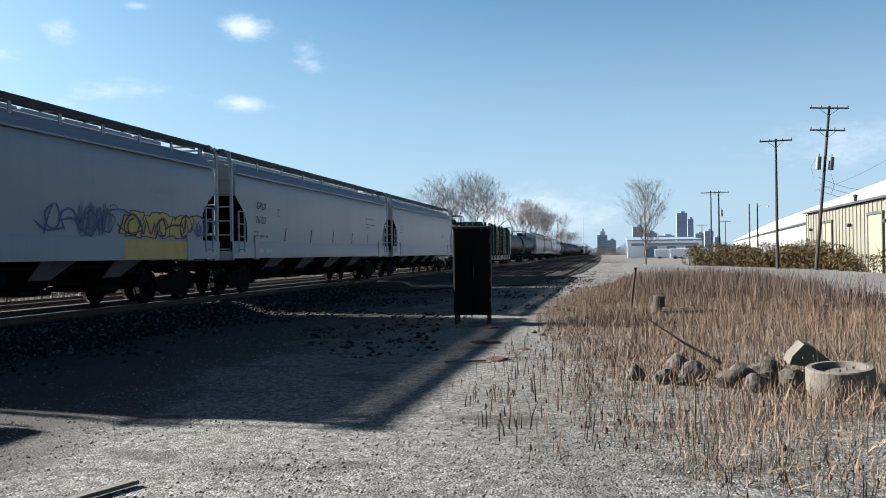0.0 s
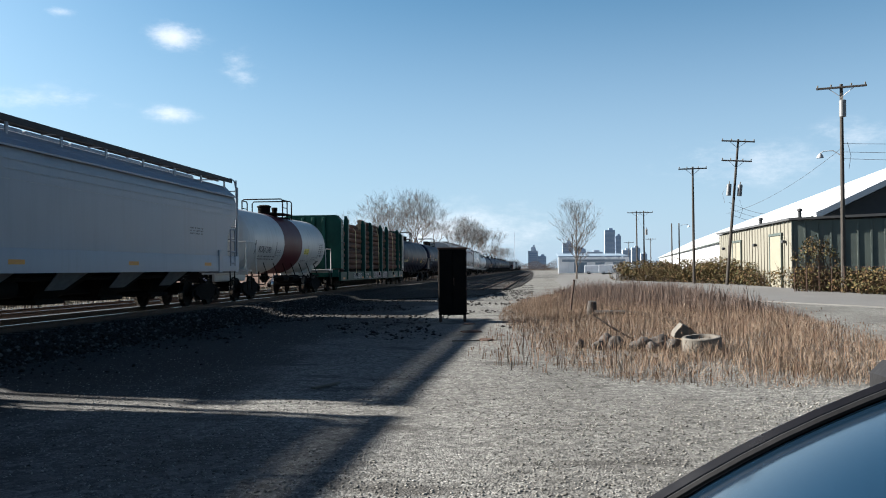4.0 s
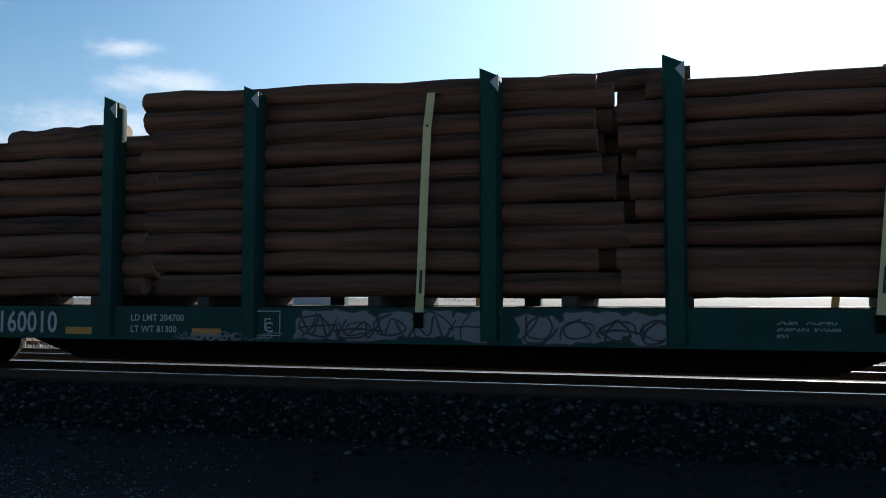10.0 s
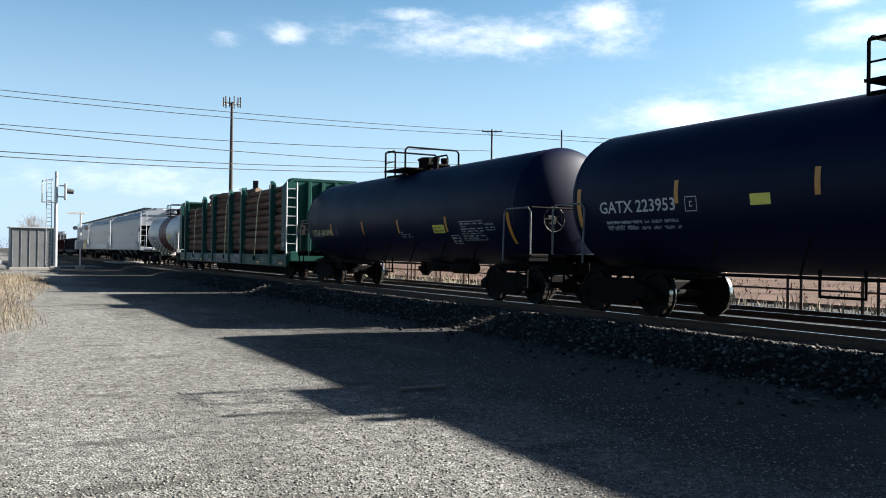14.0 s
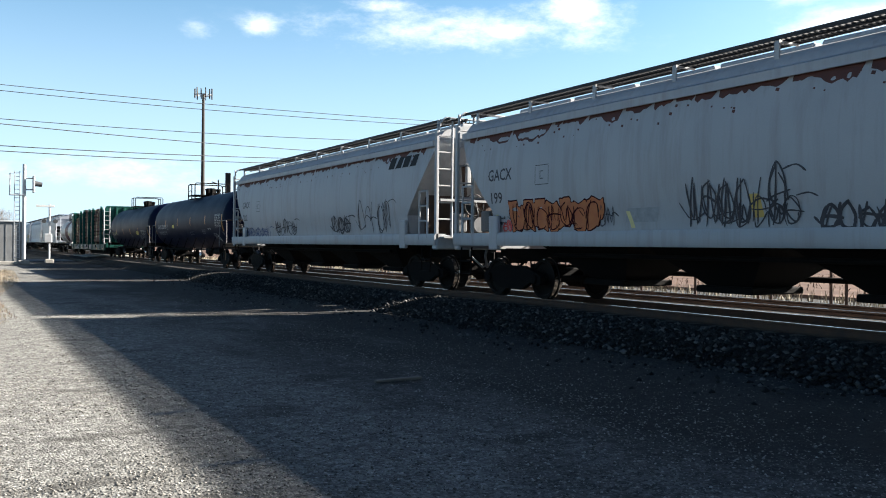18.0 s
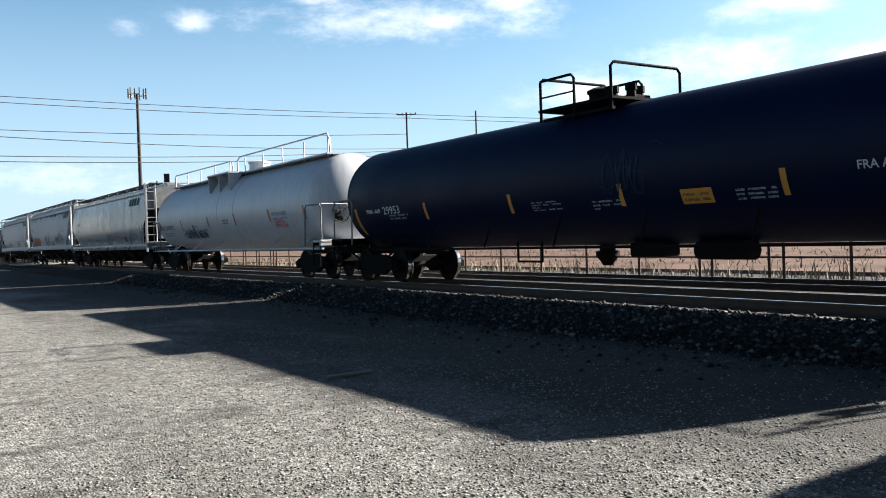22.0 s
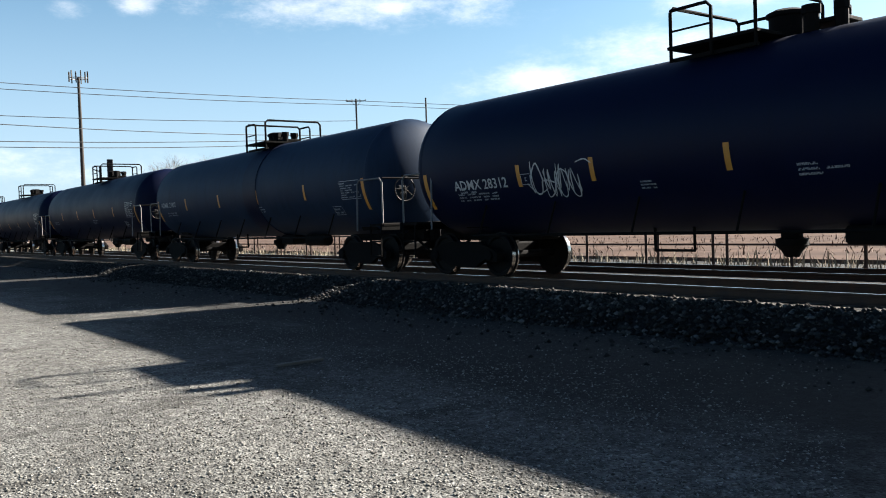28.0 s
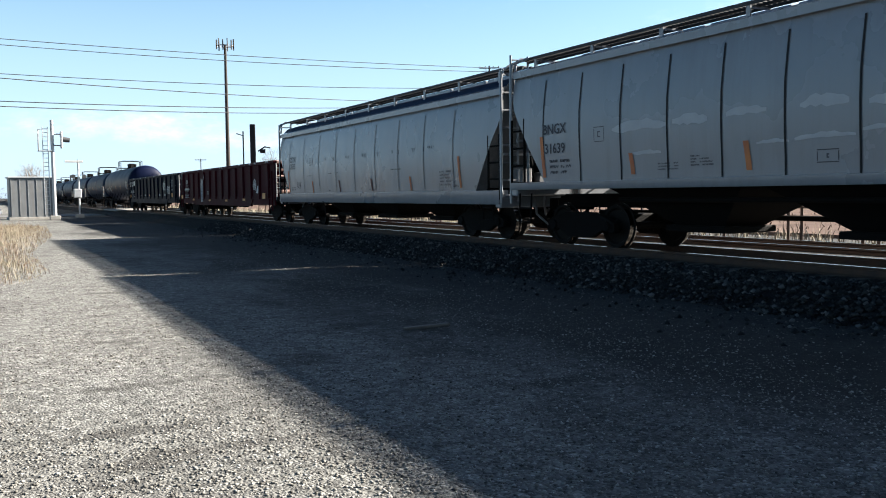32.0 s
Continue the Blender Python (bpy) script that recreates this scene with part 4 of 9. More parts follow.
tagged(part("field", Shape().prism([(-24, -400), (-24, 500), (-160, 500), (-160, -400)], "z", -0.1, 0.12), M["dirt"]), "reddish bare soil field beyond the tracks", "ground", kind="structure")


# ---- rolling stock ----
# Each car's own space: y along the track, x across, z up from the rail top; x > 0 faces the gravel lot.
def along(t):
    """How far the train has come at t, in metres from where it stands at 9 s."""
    knots = [(0, -86.2), (1, -77.4), (2, -67.6), (2.5, -63.3), (7.5, -14.5), (9, 0.0), (11, 19.3), (15, 58.4), (19.8, 105.2), (20, 108.5), (21, 128.0), (22, 147.1), (25, 204.8), (27.5, 253.0), (28.6, 274.4), (30, 300.7), (31, 319.5), (32, 338.2)]
    for (a, p), (b, q) in zip(knots, knots[1:]):
        if t <= b:
            return p + (q - p) * (t - a) / (b - a)
    return knots[-1][1]


CARS = []


def car(name, label, category, u0, u1, group=""):
    mid = (u0 + u1) / 2
    ob = thing(name, label, category, group or "cars of the freight train", pose(TRACK, mid - along(0), RAIL))
    CARS.append((ob, mid))
    return ob, (u1 - u0) / 2


def bogie(parent, y):
    """Two-axle truck: bolster with side frames, axles and wheels."""
    def bolster():
        s = Shape().box((0, 0, 0.55), (2.1, 0.36, 0.22), 0.03).box((0, 0, 0.7), (0.6, 0.6, 0.1), 0.02)
        for x in (-0.98, 0.98):
            for k in (-0.1, 0.1):
                s.cyl((x, k, 0.26), (x, k, 0.46), 0.075, 8)
        return s

    def frame_side():
        s = Shape()
        poly = [(-1.12, 0.5), (-1.12, 0.34), (-0.98, 0.3), (-0.74, 0.36), (-0.4, 0.2), (0.4, 0.2), (0.74, 0.36), (0.98, 0.3), (1.12, 0.34), (1.12, 0.5), (0.9, 0.6), (0.45, 0.72), (-0.45, 0.72), (-0.9, 0.6)]
        s.prism(poly, "x", -0.06, 0.06)
        for k in (-0.89, 0.89):
            s.lathe([(-0.12, 0.1), (0.02, 0.12), (0.1, 0.1), (0.11, 0.03)], "x", 10, (0.0, k, 0.44))
        return s

    def wheel():
        return Shape().lathe([(-0.07, 0.06), (-0.07, 0.1), (-0.04, 0.14), (-0.03, 0.34), (-0.065, 0.37), (-0.065, 0.475), (-0.035, 0.475), (-0.03, 0.44), (0.07, 0.43), (0.07, 0.37), (0.03, 0.34), (0.02, 0.14), (0.09, 0.1), (0.09, 0.06)], "x", 28)

    def wheel_mesh():
        me = cached("wheel", wheel, M["wheel"])
        if len(me.materials) == 1:
            # the tread is worn bright
            me.materials.append(M["steel"])
            for p in me.polygons:
                if abs(p.normal.x) < 0.3 and min(math.hypot(me.vertices[v].co.y, me.vertices[v].co.z) for v in p.vertices) > 0.425:
                    p.material_index = 1
        return me

    b = part("bogie", cached("bolster", bolster, M["under"]), None, parent, at=pose(0, y, 0))
    for x in (-1.0, 1.0):
        part("side_frame", cached("side_frame", frame_side, M["under"]), None, b, at=pose(x, 0, 0))
    for k in (-0.89, 0.89):
        part("axle", cached("axle", lambda: Shape().cyl((-1.0, 0, 0.44), (1.0, 0, 0.44), 0.075, 10), M["under"]), None, b, at=pose(0, k, 0))
        for x in (-0.75, 0.75):
            part("wheel", wheel_mesh(), None, b, at=pose(x, k, 0.44, 0, 0, 0 if x > 0 else 180))


def coupler(parent, half):
    def make():
        s = Shape().box((0, -0.35, 0), (0.22, 0.8, 0.24), 0.03)
        s.prism([(-0.16, 0.0), (0.16, 0.0), (0.2, 0.2), (0.08, 0.32), (-0.02, 0.2), (-0.14, 0.26)], "z", -0.14, 0.14)
        s.tube([(0.3, -0.5, 0.05), (0.32, -0.2, -0.15), (0.2, 0.1, -0.38), (0.1, 0.3, -0.3)], 0.03, 6)
        return s
    for k in (-1, 1):
        part("coupler", cached("coupler", make, M["under"]), None, parent, at=pose(0, k * (half - 0.3), 0.86, 0, 0, 0 if k > 0 else 180))


def ladder(name, parent, x, y, z0, z1, width, mat, axis="y", step=0.36, r=0.022, lean=0.0):
    """Two stiles with rungs."""
    s = Shape()
    d = Vector((0, width / 2, 0)) if axis == "y" else Vector((width / 2, 0, 0))
    for k in (-1, 1):
        s.tube([Vector((x, y, z0)) + d * k, Vector((x - lean, y, z1)) + d * k], r * 1.35, 5)
    n = int((z1 - z0) / step)
    for i in range(n + 1):
        z = z0 + 0.1 + i * step
        if z > z1:
            break
        c = Vector((x - lean * (z - z0) / (z1 - z0), y, z))
        s.tube([c - d, c + d], r, 5)
    return part(name, s, mat, parent)


def brake_wheel(parent, x, y, z, mat, facing=1):
    def make():
        s = Shape()
        ring = [(0.28 * math.cos(a), 0, 0.28 * math.sin(a)) for a in np.linspace(0, 2 * math.pi, 25)]
        s.tube(ring, 0.016, 5, cap=False)
        for k in range(5):
            a = k * 2 * math.pi / 5
            s.tube([(0, 0.03, 0), (0.28 * math.cos(a), 0, 0.28 * math.sin(a))], 0.012, 4)
        s.cyl((0, -0.1, 0), (0, 0.05, 0), 0.04, 8)
        s.box((0, -0.14, -0.08), (0.22, 0.12, 0.34), 0.02)
        return s
    part("brake_wheel", cached("brake_wheel", make, M["trim"]), None, parent, at=pose(x, y, z, 0, 0, 0 if facing > 0 else 180))


def rounded(half, profile, cut):
    """The body of a covered hopper: profile (x, z) from the roof's crown down one side, ends cut back by cut(z)."""
    s = Shape()
    full = [(-x, z) for x, z in profile[::-1]] + profile[1:]
    n = len(full)
    vs = [(x, -(half - cut(z)), z) for x, z in full] + [(x, half - cut(z), z) for x, z in full]
    fs = [(i, i + 1, n + i + 1, n + i) for i in range(n - 1)]
    fs.append((n - 1, 0, n, 2 * n - 1))
    m = n // 2
    for o in (0, n):
        for i in range(m):
            a, b, c, d = m - i - 1, m - i, m + i, m + i + 1
            fs.append(tuple(o + q for q in ((a, b, d) if b == c else (a, b, c, d))))
    return s.add(vs, fs)


def hopper(label, u0, u1, mat, flat=False, chutes=4, ribs=0, trim=None, name="hopper_car", slope=1.4, grey=None):
    """Covered hopper: body, roof walk, hatches, sills, chutes, end ladders, bogies."""
    ob, half = car(name, label, "rail car", u0, u1)
    h = half - 0.35
    trim = trim or mat
    drop = grey[0] if grey else 0.0
    low = pose(0, 0, -drop)
    if grey:
        h = half - 0.2
        prof = [(0, 4.3), (0.8, 4.2), (1.22, 4.07), (1.36, 3.9), (1.44, 3.74), (1.5, 3.5), (1.54, 3.2), (1.565, 2.95), (1.585, 2.75), (1.59, 2.3), (1.575, 1.95), (1.55, 1.62), (1.54, 1.3 + drop * 0.6)]
        flatten = 0.24 if drop == 0 else 0.05
        prof = [(x, z - flatten * min(1, (z - 3.74) / 0.33) if z > 3.74 else z) for x, z in prof]
        crown = pose(0, 0, -drop - flatten)
        z_cut, k_cut, seam_low = grey[5:8] if len(grey) > 5 else (3.1, 0.7, 1.26)
        if len(grey) > 5:
            prof = prof[:8] + [(1.59, 2.5), (1.6, 2.2), (1.57, 1.95), (1.47, 1.62), (1.34, 1.2)]
        cut = lambda z: max(0.0, (z_cut - z) * k_cut)
    elif flat:
        prof = [(0, 4.26), (0.8, 4.18), (1.2, 4.06), (1.4, 3.84), (1.52, 3.64), (1.57, 3.42), (1.58, 3.0), (1.58, 2.65), (1.58, 2.3), (1.58, 1.95), (1.58, 1.62)]
        cut = lambda z: 0.22 if z > 3.0 else 0.22 + 0.85 * math.sin(min(1, (3.0 - z) / 1.0) * 1.75)
    else:
        prof = [(0, 4.3), (0.8, 4.2), (1.22, 4.07), (1.36, 3.9), (1.43, 3.74), (1.5, 3.5), (1.56, 3.15), (1.595, 2.75), (1.59, 2.3), (1.55, 1.95), (1.48, 1.62), (1.46, 1.42)]
        cut = lambda z: 0.2 if z > 3.7 else 0.2 + slope * (min(3.7 - z, 1.75) / 1.75) ** 1.25
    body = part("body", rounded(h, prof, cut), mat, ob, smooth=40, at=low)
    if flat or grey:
        # shade is put into the ends' colour: slope sheets black, other end sheets grey
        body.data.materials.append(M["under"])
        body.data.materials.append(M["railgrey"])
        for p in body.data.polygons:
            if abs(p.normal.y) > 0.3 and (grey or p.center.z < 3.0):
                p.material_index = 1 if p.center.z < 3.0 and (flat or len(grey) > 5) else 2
    if grey:
        # dark sheet laid over the roof, the roof walk's shade in its colour
        part("roof", rounded(h - 0.02, [(x + (0.012 if x else 0), z + 0.006) for x, z in prof[:5]], lambda z: 0.0), M["slate"], ob, "grimy dark roof sheet", smooth=40, at=low)
    for k in (-1, 1):
        s = Shape()
        if grey:
            z0, z1 = grey[1:3]
            s.prism([(k * 1.35, z0), (k * 1.6, z0), (k * 1.61, z0 + 0.015), (k * 1.61, z1 - 0.01), (k * 1.53, z1), (k * 1.35, z1)], "y", -h, h)
        elif flat:
            s.prism([(k * 1.5, 1.12), (k * 1.6, 1.12), (k * 1.6, 1.6), (k * 1.585, 1.63), (k * 1.5, 1.63)], "y", -h, h)
        else:
            s.prism([(k * 1.3, 1.16), (k * 1.6, 1.16), (k * 1.62, 1.2), (k * 1.62, 1.4), (k * 1.6, 1.45), (k * 1.3, 1.45)], "y", -h, h)
        part("side_sill", s, trim, ob)
        # eave rail
        edge = 1.6 if flat else 1.54
        part("eave", Shape().prism([(k * 1.4, 3.7), (k * edge, 3.66), (k * edge, 3.7 if flat else 3.8), (k * 1.4, 3.86)], "y", -h + 0.26 * (not grey), h - 0.26 * (not grey)), trim, ob, at=low)
        # roof walk of open grating on brackets
        g = Shape()
        for x in (0.78, 1.02):
            g.box((k * x, 0, 4.33), (0.035, 2 * h + 0.3, 0.07))
        g.box((k * 1.28, 0, 4.3 if flat else 4.33), (0.03, 2 * h + 0.3, 0.14 if flat else 0.06))
        n = int(2 * h / 0.1)
        for i in range(n):
            g.box((k * 1.02, -h + 0.05 + i * 0.1, 4.33), (0.46, 0.045, 0.03))
        walkway = part("running_board", g, M["grating"], ob, "dark steel grating roof walk", smooth=0, at=crown if grey else low)
        for i in range(9):
            y = -h + 0.5 + i * (2 * h - 1) / 8
            part("bracket", Shape().box((k * 1.25, y, 4.08), (0.03, 0.09, 0.5)).box((k * 1.02, y, 4.285), (0.5, 0.06, 0.03)), trim, walkway)
    # hatch covers in a row on the crown
    nh = 8
    for i in range(nh):
        y = (i - (nh - 1) / 2) * (2 * h - 1.6) / nh
        part("hatch", Shape().box((0, y, 4.34), (0.62, (2 * h - 1.6) / nh - 0.12, 0.14), 0.04), trim, ob, at=crown if grey else low)
    # discharge chutes
    bay = (2 * h - 5.6) / chutes
    for i in range(chutes):
        y = (i - (chutes - 1) / 2) * bay
        c = Shape().loft([[(-1.35, y - bay * .48, 1.3), (1.35, y - bay * .48, 1.3), (1.35, y + bay * .48, 1.3), (-1.35, y + bay * .48, 1.3)],
                          [(-0.5, y - bay * .16, 0.5), (0.5, y - bay * .16, 0.5), (0.5, y + bay * .16, 0.5), (-0.5, y + bay * .16, 0.5)]])
        c.box((0, y, 0.44), (1.3, bay * 0.4, 0.12), 0.02)
        part("hopper_chute", c, M["under"], ob, "grimy discharge chute")
        # added pale plates stand for light on the chutes' outer faces
        if flat:
            for x in (-1, 1):
                part("chute_plate", Shape().loft([[(x * 1.37, y - bay * .3, 1.16), (x * 1.4, y - bay * .3, 1.16), (x * 1.4, y + bay * .16, 1.16), (x * 1.37, y + bay * .16, 1.16)], [(x * 1.02, y - bay * .3, 0.72), (x * 1.05, y - bay * .3, 0.72), (x * 1.05, y - bay * .04, 0.72), (x * 1.02, y - bay * .04, 0.72)]]), M["railgrey"], ob, "pale side plate of the chute", smooth=0)
    part("centre_sill", Shape().box((0, h - 1.7, 0.95), (0.5, 3.4, 0.3), 0.03).box((0, 1.7 - h, 0.95), (0.5, 3.4, 0.3), 0.03).cyl((-0.9, -h * 0.5, 0.62), (-0.9, h * 0.5, 0.62), 0.05, 8).cyl((1.15, -h * 0.62, 0.98), (1.15, h * 0.62, 0.98), 0.045, 8), M["under"], ob)
    if flat:
        part("underframe", Shape().box((0, 0, 0.86), (0.7, 2 * h - 6, 0.6), 0.04).cyl((0.9, -h + 3.5, 0.8), (0.9, -h + 5.2, 0.8), 0.22, 12), M["under"], ob)
    for k in (-1, 1):
        e = k * h
        # end platform, corner posts, ladders, braces
        part("end_sill", Shape().box((0, e - k * 0.1, 1.2), (3.15, 0.24, 0.28), 0.03), trim, ob, at=low)
        # brace and panel colours, rust and black, carry the shade between cars
        part("slope_brace", Shape().tube([(0.5, e - k * 0.2, 1.3), (0.5, e - k * 0.5, 3.3)], 0.05, 6).tube([(-0.5, e - k * 0.2, 1.3), (-0.5, e - k * 0.5, 3.3)], 0.05, 6)
             .box((0, e - k * 0.45, 3.5), (0.9, 0.2, 0.9), 0.04), M["rust"] if not flat and not grey else M["under"], ob, at=low)
        part("end_panel", Shape().box((0, e - k * 1.15, 2.3), (2.5, 0.1, 1.9), 0.02).box((0, e - k * 0.75, 1.75), (0.3, 0.8, 0.9), 0.03), M["under"] if flat or grey else M["rust"], ob, at=low)
        if not flat:
            # ribs of the upper end sheet, crossover walk, brake gear
            for x in (-0.55, 0.55):
                part("end_rib", Shape().box((x, e - k * 0.16, 3.3), (0.12, 0.1, 1.3), 0.015), trim, ob, at=low)
            part("crossover_walk", Shape().box((0, e + k * 0.06, 1.36), (2.9, 0.26, 0.04)).box((0, e - k * 0.02, 2.3), (2.9, 0.05, 0.06)), trim, ob, at=low)
            gear = Shape().cyl((0.2, e - k * 0.5, 1.7), (0.2, e - k * 0.1, 1.7), 0.2, 14).box((0.75, e - k * 0.3, 1.75), (0.3, 0.4, 0.5), 0.03)
            gear.tube([(0.2, e - k * .2, 1.9), (0.35, e - k * .1, 2.3), (0.45, e - k * .05, 2.2)], 0.02, 5).tube([(0.6, e, 1.3), (0.62, e + k * .1, 0.9), (0.4, e + k * .35, 0.62), (0.2, e + k * .5, 0.75)], 0.03, 6)
            gear.tube([(-0.7, e - k * .1, 1.35), (-0.5, e - k * .3, 2.2), (-0.55, e - k * .4, 3.0)], 0.025, 5)
            part("brake_gear", gear, M["railgrey"], ob, "grey brake cylinder, rods and hoses", at=low)
        for x in (-1, 1):
            if grey and len(grey) > 5:
                part("corner_post", Shape().box((x * 1.56, e + k * 0.04, 2.5), (0.1, 0.12, 3.2), 0.015).tube([(x * 1.56, e + k * 0.04, 4.05), (x * 1.3, e - k * 0.3, 4.2)], 0.035, 6), trim, ob)
                ladder("ladder", ob, x * 1.33, e + k * 0.04, 1.2, 4.1, 0.46, trim, "x", 0.4)
                ladder("side_ladder", ob, x * 1.57, e - k * 0.3, 1.25, 2.4, 0.5, trim, "y", 0.36)
            elif grey:
                part("corner_post", Shape().tube([(x * 1.56, e + k * 0.04, 0.9), (x * 1.56, e + k * 0.04, 4.05 - drop - flatten), (x * 1.5, e + k * 0.04, 4.25 - drop - flatten), (x * 1.3, e - k * 0.3, 4.34 - drop - flatten)], 0.035, 6), trim, ob)
                ladder("ladder", ob, x * 1.33, e + k * 0.04, 1.2 - drop, 4.2 - drop, 0.46, trim, "x", 0.4)
                ladder("side_ladder", ob, x * 1.57, e - k * 0.26, 1.25 - drop, 2.75 - drop, 0.5, M["under"], "y", 0.38)
            else:
                part("corner_post", Shape().box((x * 1.54, e - k * 0.05, 2.6), (0.08, 0.1, 2.9), 0.012), trim, ob)
                ladder("ladder", ob, x * 1.3, e - k * 0.06, 1.3, 4.3, 0.42, trim, "x", 0.42)
                ladder("side_ladder", ob, x * 1.6, e - k * 0.62, 1.3, 2.55, 0.42, trim, "y", 0.38)
            part("step", Shape().tube([(x * 1.55, e - k * .3, 1.12), (x * 1.57, e - k * .3, 0.5), (x * 1.57, e - k * .75, 0.5), (x * 1.55, e - k * .75, 1.12)], 0.022, 5).tube([(x * 1.57, e - k * .3, 0.8), (x * 1.57, e - k * .75, 0.8)], 0.02, 5), M["under"], ob)
            if not grey:
                part("jacking_pad", Shape().box((x * 1.58, e - k * 1.75, 1.45), (0.1, 0.34, 0.75), 0.02), trim, ob)
        part("grab_rail", Shape().tube([(1.52, e - k * .05, 3.9), (1.46, e - k * .02, 4.25), (1.32, e, 4.36), (-1.32, e, 4.36), (-1.46, e - k * .02, 4.25), (-1.52, e - k * .05, 3.9)], 0.03, 6), trim, ob, at=crown if grey else low)
    brake_wheel(ob, 0.45, h - 0.02, 2.2, M["galv"])
    for y in (-1, 1):
        bogie(ob, y * (half - 2.0))
    coupler(ob, half)
    on = side(1.585) if flat else None
    if on is None:
        pz = [z for x, z in prof[::-1]]
        px = [x for x, z in prof[::-1]]
        on = lambda y, z, d=0.006: (float(np.interp(z + drop, pz, px)) + d, y, z)
    ys = list(np.arange(grey[3], h - 0.9, grey[4])) if grey else [-h + 0.4 + (i + 0.5) * (2 * h - 0.8) / ribs for i in range(ribs)]
    for y in ys:
        lo = (seam_low if grey else 1.55) if abs(y) < h - 1.5 else (max(1.6, seam_low) if grey else 2.3)
        s = Shape()
        zs = np.linspace(lo, 3.5 - drop if grey else 3.55, 7)
        for a, b in zip(zs, zs[1:]):
            s.quad(on(y - 0.018, a, 0.012), on(y + 0.018, a, 0.012), on(y + 0.018, b, 0.012), on(y - 0.018, b, 0.012))
        part("weld_seam", s, (M["railgrey"] if seam_low > 1.5 or drop else M["trim"]) if grey else M["dim"], ob, smooth=0)
    return ob, h, on


def tank(label, u0, u1, mat, r=1.41, zc=2.28, name="tank_car", band=None, stripes=True, jacket=None, rail_mat=None, chart=(6.06, 7.02, 1.8, 2.36), plat=(-0.25, 1.1), low=0.44, bare=False, end_mat=None):
    """Tank car: shell, dome and platform, end platforms with hoops, ladders, draft sills, bogies."""
    ob, half = car(name, label, "tank car", u0, u1)
    h = half - 0.62
    rail_mat = rail_mat or M["under"]
    h += 0.05
    prof = [(-h + 0.54 * (1 - math.cos(math.pi / 2 * i / 8)), max(r * math.sin(math.pi / 2 * i / 8), 0.02)) for i in range(9)]
    prof += [(y, r) for y in np.linspace(-h + 0.54, h - 0.54, 12)[1:]] + [(-y, q) for y, q in prof[7::-1]]
    part("shell", Shape().lathe(prof, "y", 48, (0, 0, zc)), mat, ob, smooth=50)
    for y in ([-h + 0.56, h - 0.56] + list(jacket or ())):
        part("weld_band", Shape().lathe([(y - 0.03, r - 0.06), (y - 0.03, r + 0.003), (y + 0.03, r + 0.003), (y + 0.03, r - 0.06)], "y", 48, (0, 0, zc)), mat, ob)
    if band:
        part("band", Shape().lathe([(band[0], r - 0.05), (band[0], r + 0.008), (band[1], r + 0.008), (band[1], r - 0.05)], "y", 48, (0, 0, zc)), M["tankred"], ob, "dark red painted band round the middle")
    elif jacket:
        part("saddle_band", Shape().lathe([(jacket[0], r - 0.05), (jacket[0], r + 0.02), (jacket[1], r + 0.02), (jacket[1], r - 0.05)], "y", 48, (0, 0, zc)), M["black"], ob)
    top = zc + r
    if not bare:
        # platform and railing over the manway
        pa, pb = plat
        pm, pn = (pa + pb) / 2, pb - pa
        pl = part("platform", Shape().box((0, pm, top + 0.02), (1.9, pn + 0.1, 0.05)).box((0.85, pm, top - 0.16), (0.05, pn, 0.06)).box((-0.85, pm, top - 0.16), (0.05, pn, 0.06)), rail_mat, ob)
        zr = top + 0.66
        for y in plat:
            part("end_hoop", Shape().tube([(-0.92, y, top - 0.2), (-0.92, y, zr - 0.08), (-0.84, y, zr), (0.84, y, zr), (0.92, y, zr - 0.08), (0.92, y, top - 0.2)], 0.03, 6), rail_mat, pl)
        for k in (-1, 1):
            e = pa + 0.5 * pn
            part("railing", Shape().tube([(k * 0.92, pa, zr - 0.05), (k * 0.92, e - 0.08, zr - 0.05), (k * 0.92, e, zr - 0.13), (k * 0.92, e, top - 0.2)], 0.028, 6).tube([(k * 0.92, pa, top + 0.28), (k * 0.92, e, top + 0.28)], 0.018, 5), rail_mat, pl)
        part("manway", Shape().lathe([(top - 0.05, 0.27), (top + 0.3, 0.27), (top + 0.32, 0.31), (top + 0.37, 0.31), (top + 0.42, 0.2), (top + 0.43, 0.03)], "z", 20, (0, 0, 0)), rail_mat, ob)
        v = Shape()
        for x, y, q in ((0.3, 0.55, 0.11), (-0.2, 0.75, 0.1), (0.2, 0.95, 0.09)):
            v.cyl((x, y, top - 0.05), (x, y, top + 0.22), q, 10).cyl((x, y, top + 0.22), (x, y, top + 0.34), q * 1.25, 8)
        part("valve_bonnet", v.box((0, 0.72, top + 0.1), (0.5, 0.6, 0.07), 0.02), M["under"], ob)
    # draft sills, end platforms, hoops
    for k in (-1, 1):
        e = k * (half - 0.35)
        part("draft_sill", Shape().box((0, k * (half - 1.9), 0.9), (0.6, 3.2, 0.34), 0.04).prism([(-1.1, 1.7), (1.1, 1.7), (0.7, 1.0), (-0.7, 1.0)], "y", k * (half - 2.4), k * (half - 1.7)), end_mat or M["under"], ob)
        part("end_platform", Shape().box((0, e - k * 0.25, 1.13), (2.9, 0.6, 0.06), 0.01).box((0, e, 1.08), (3.0, 0.08, 0.18), 0.02), end_mat or rail_mat, ob)
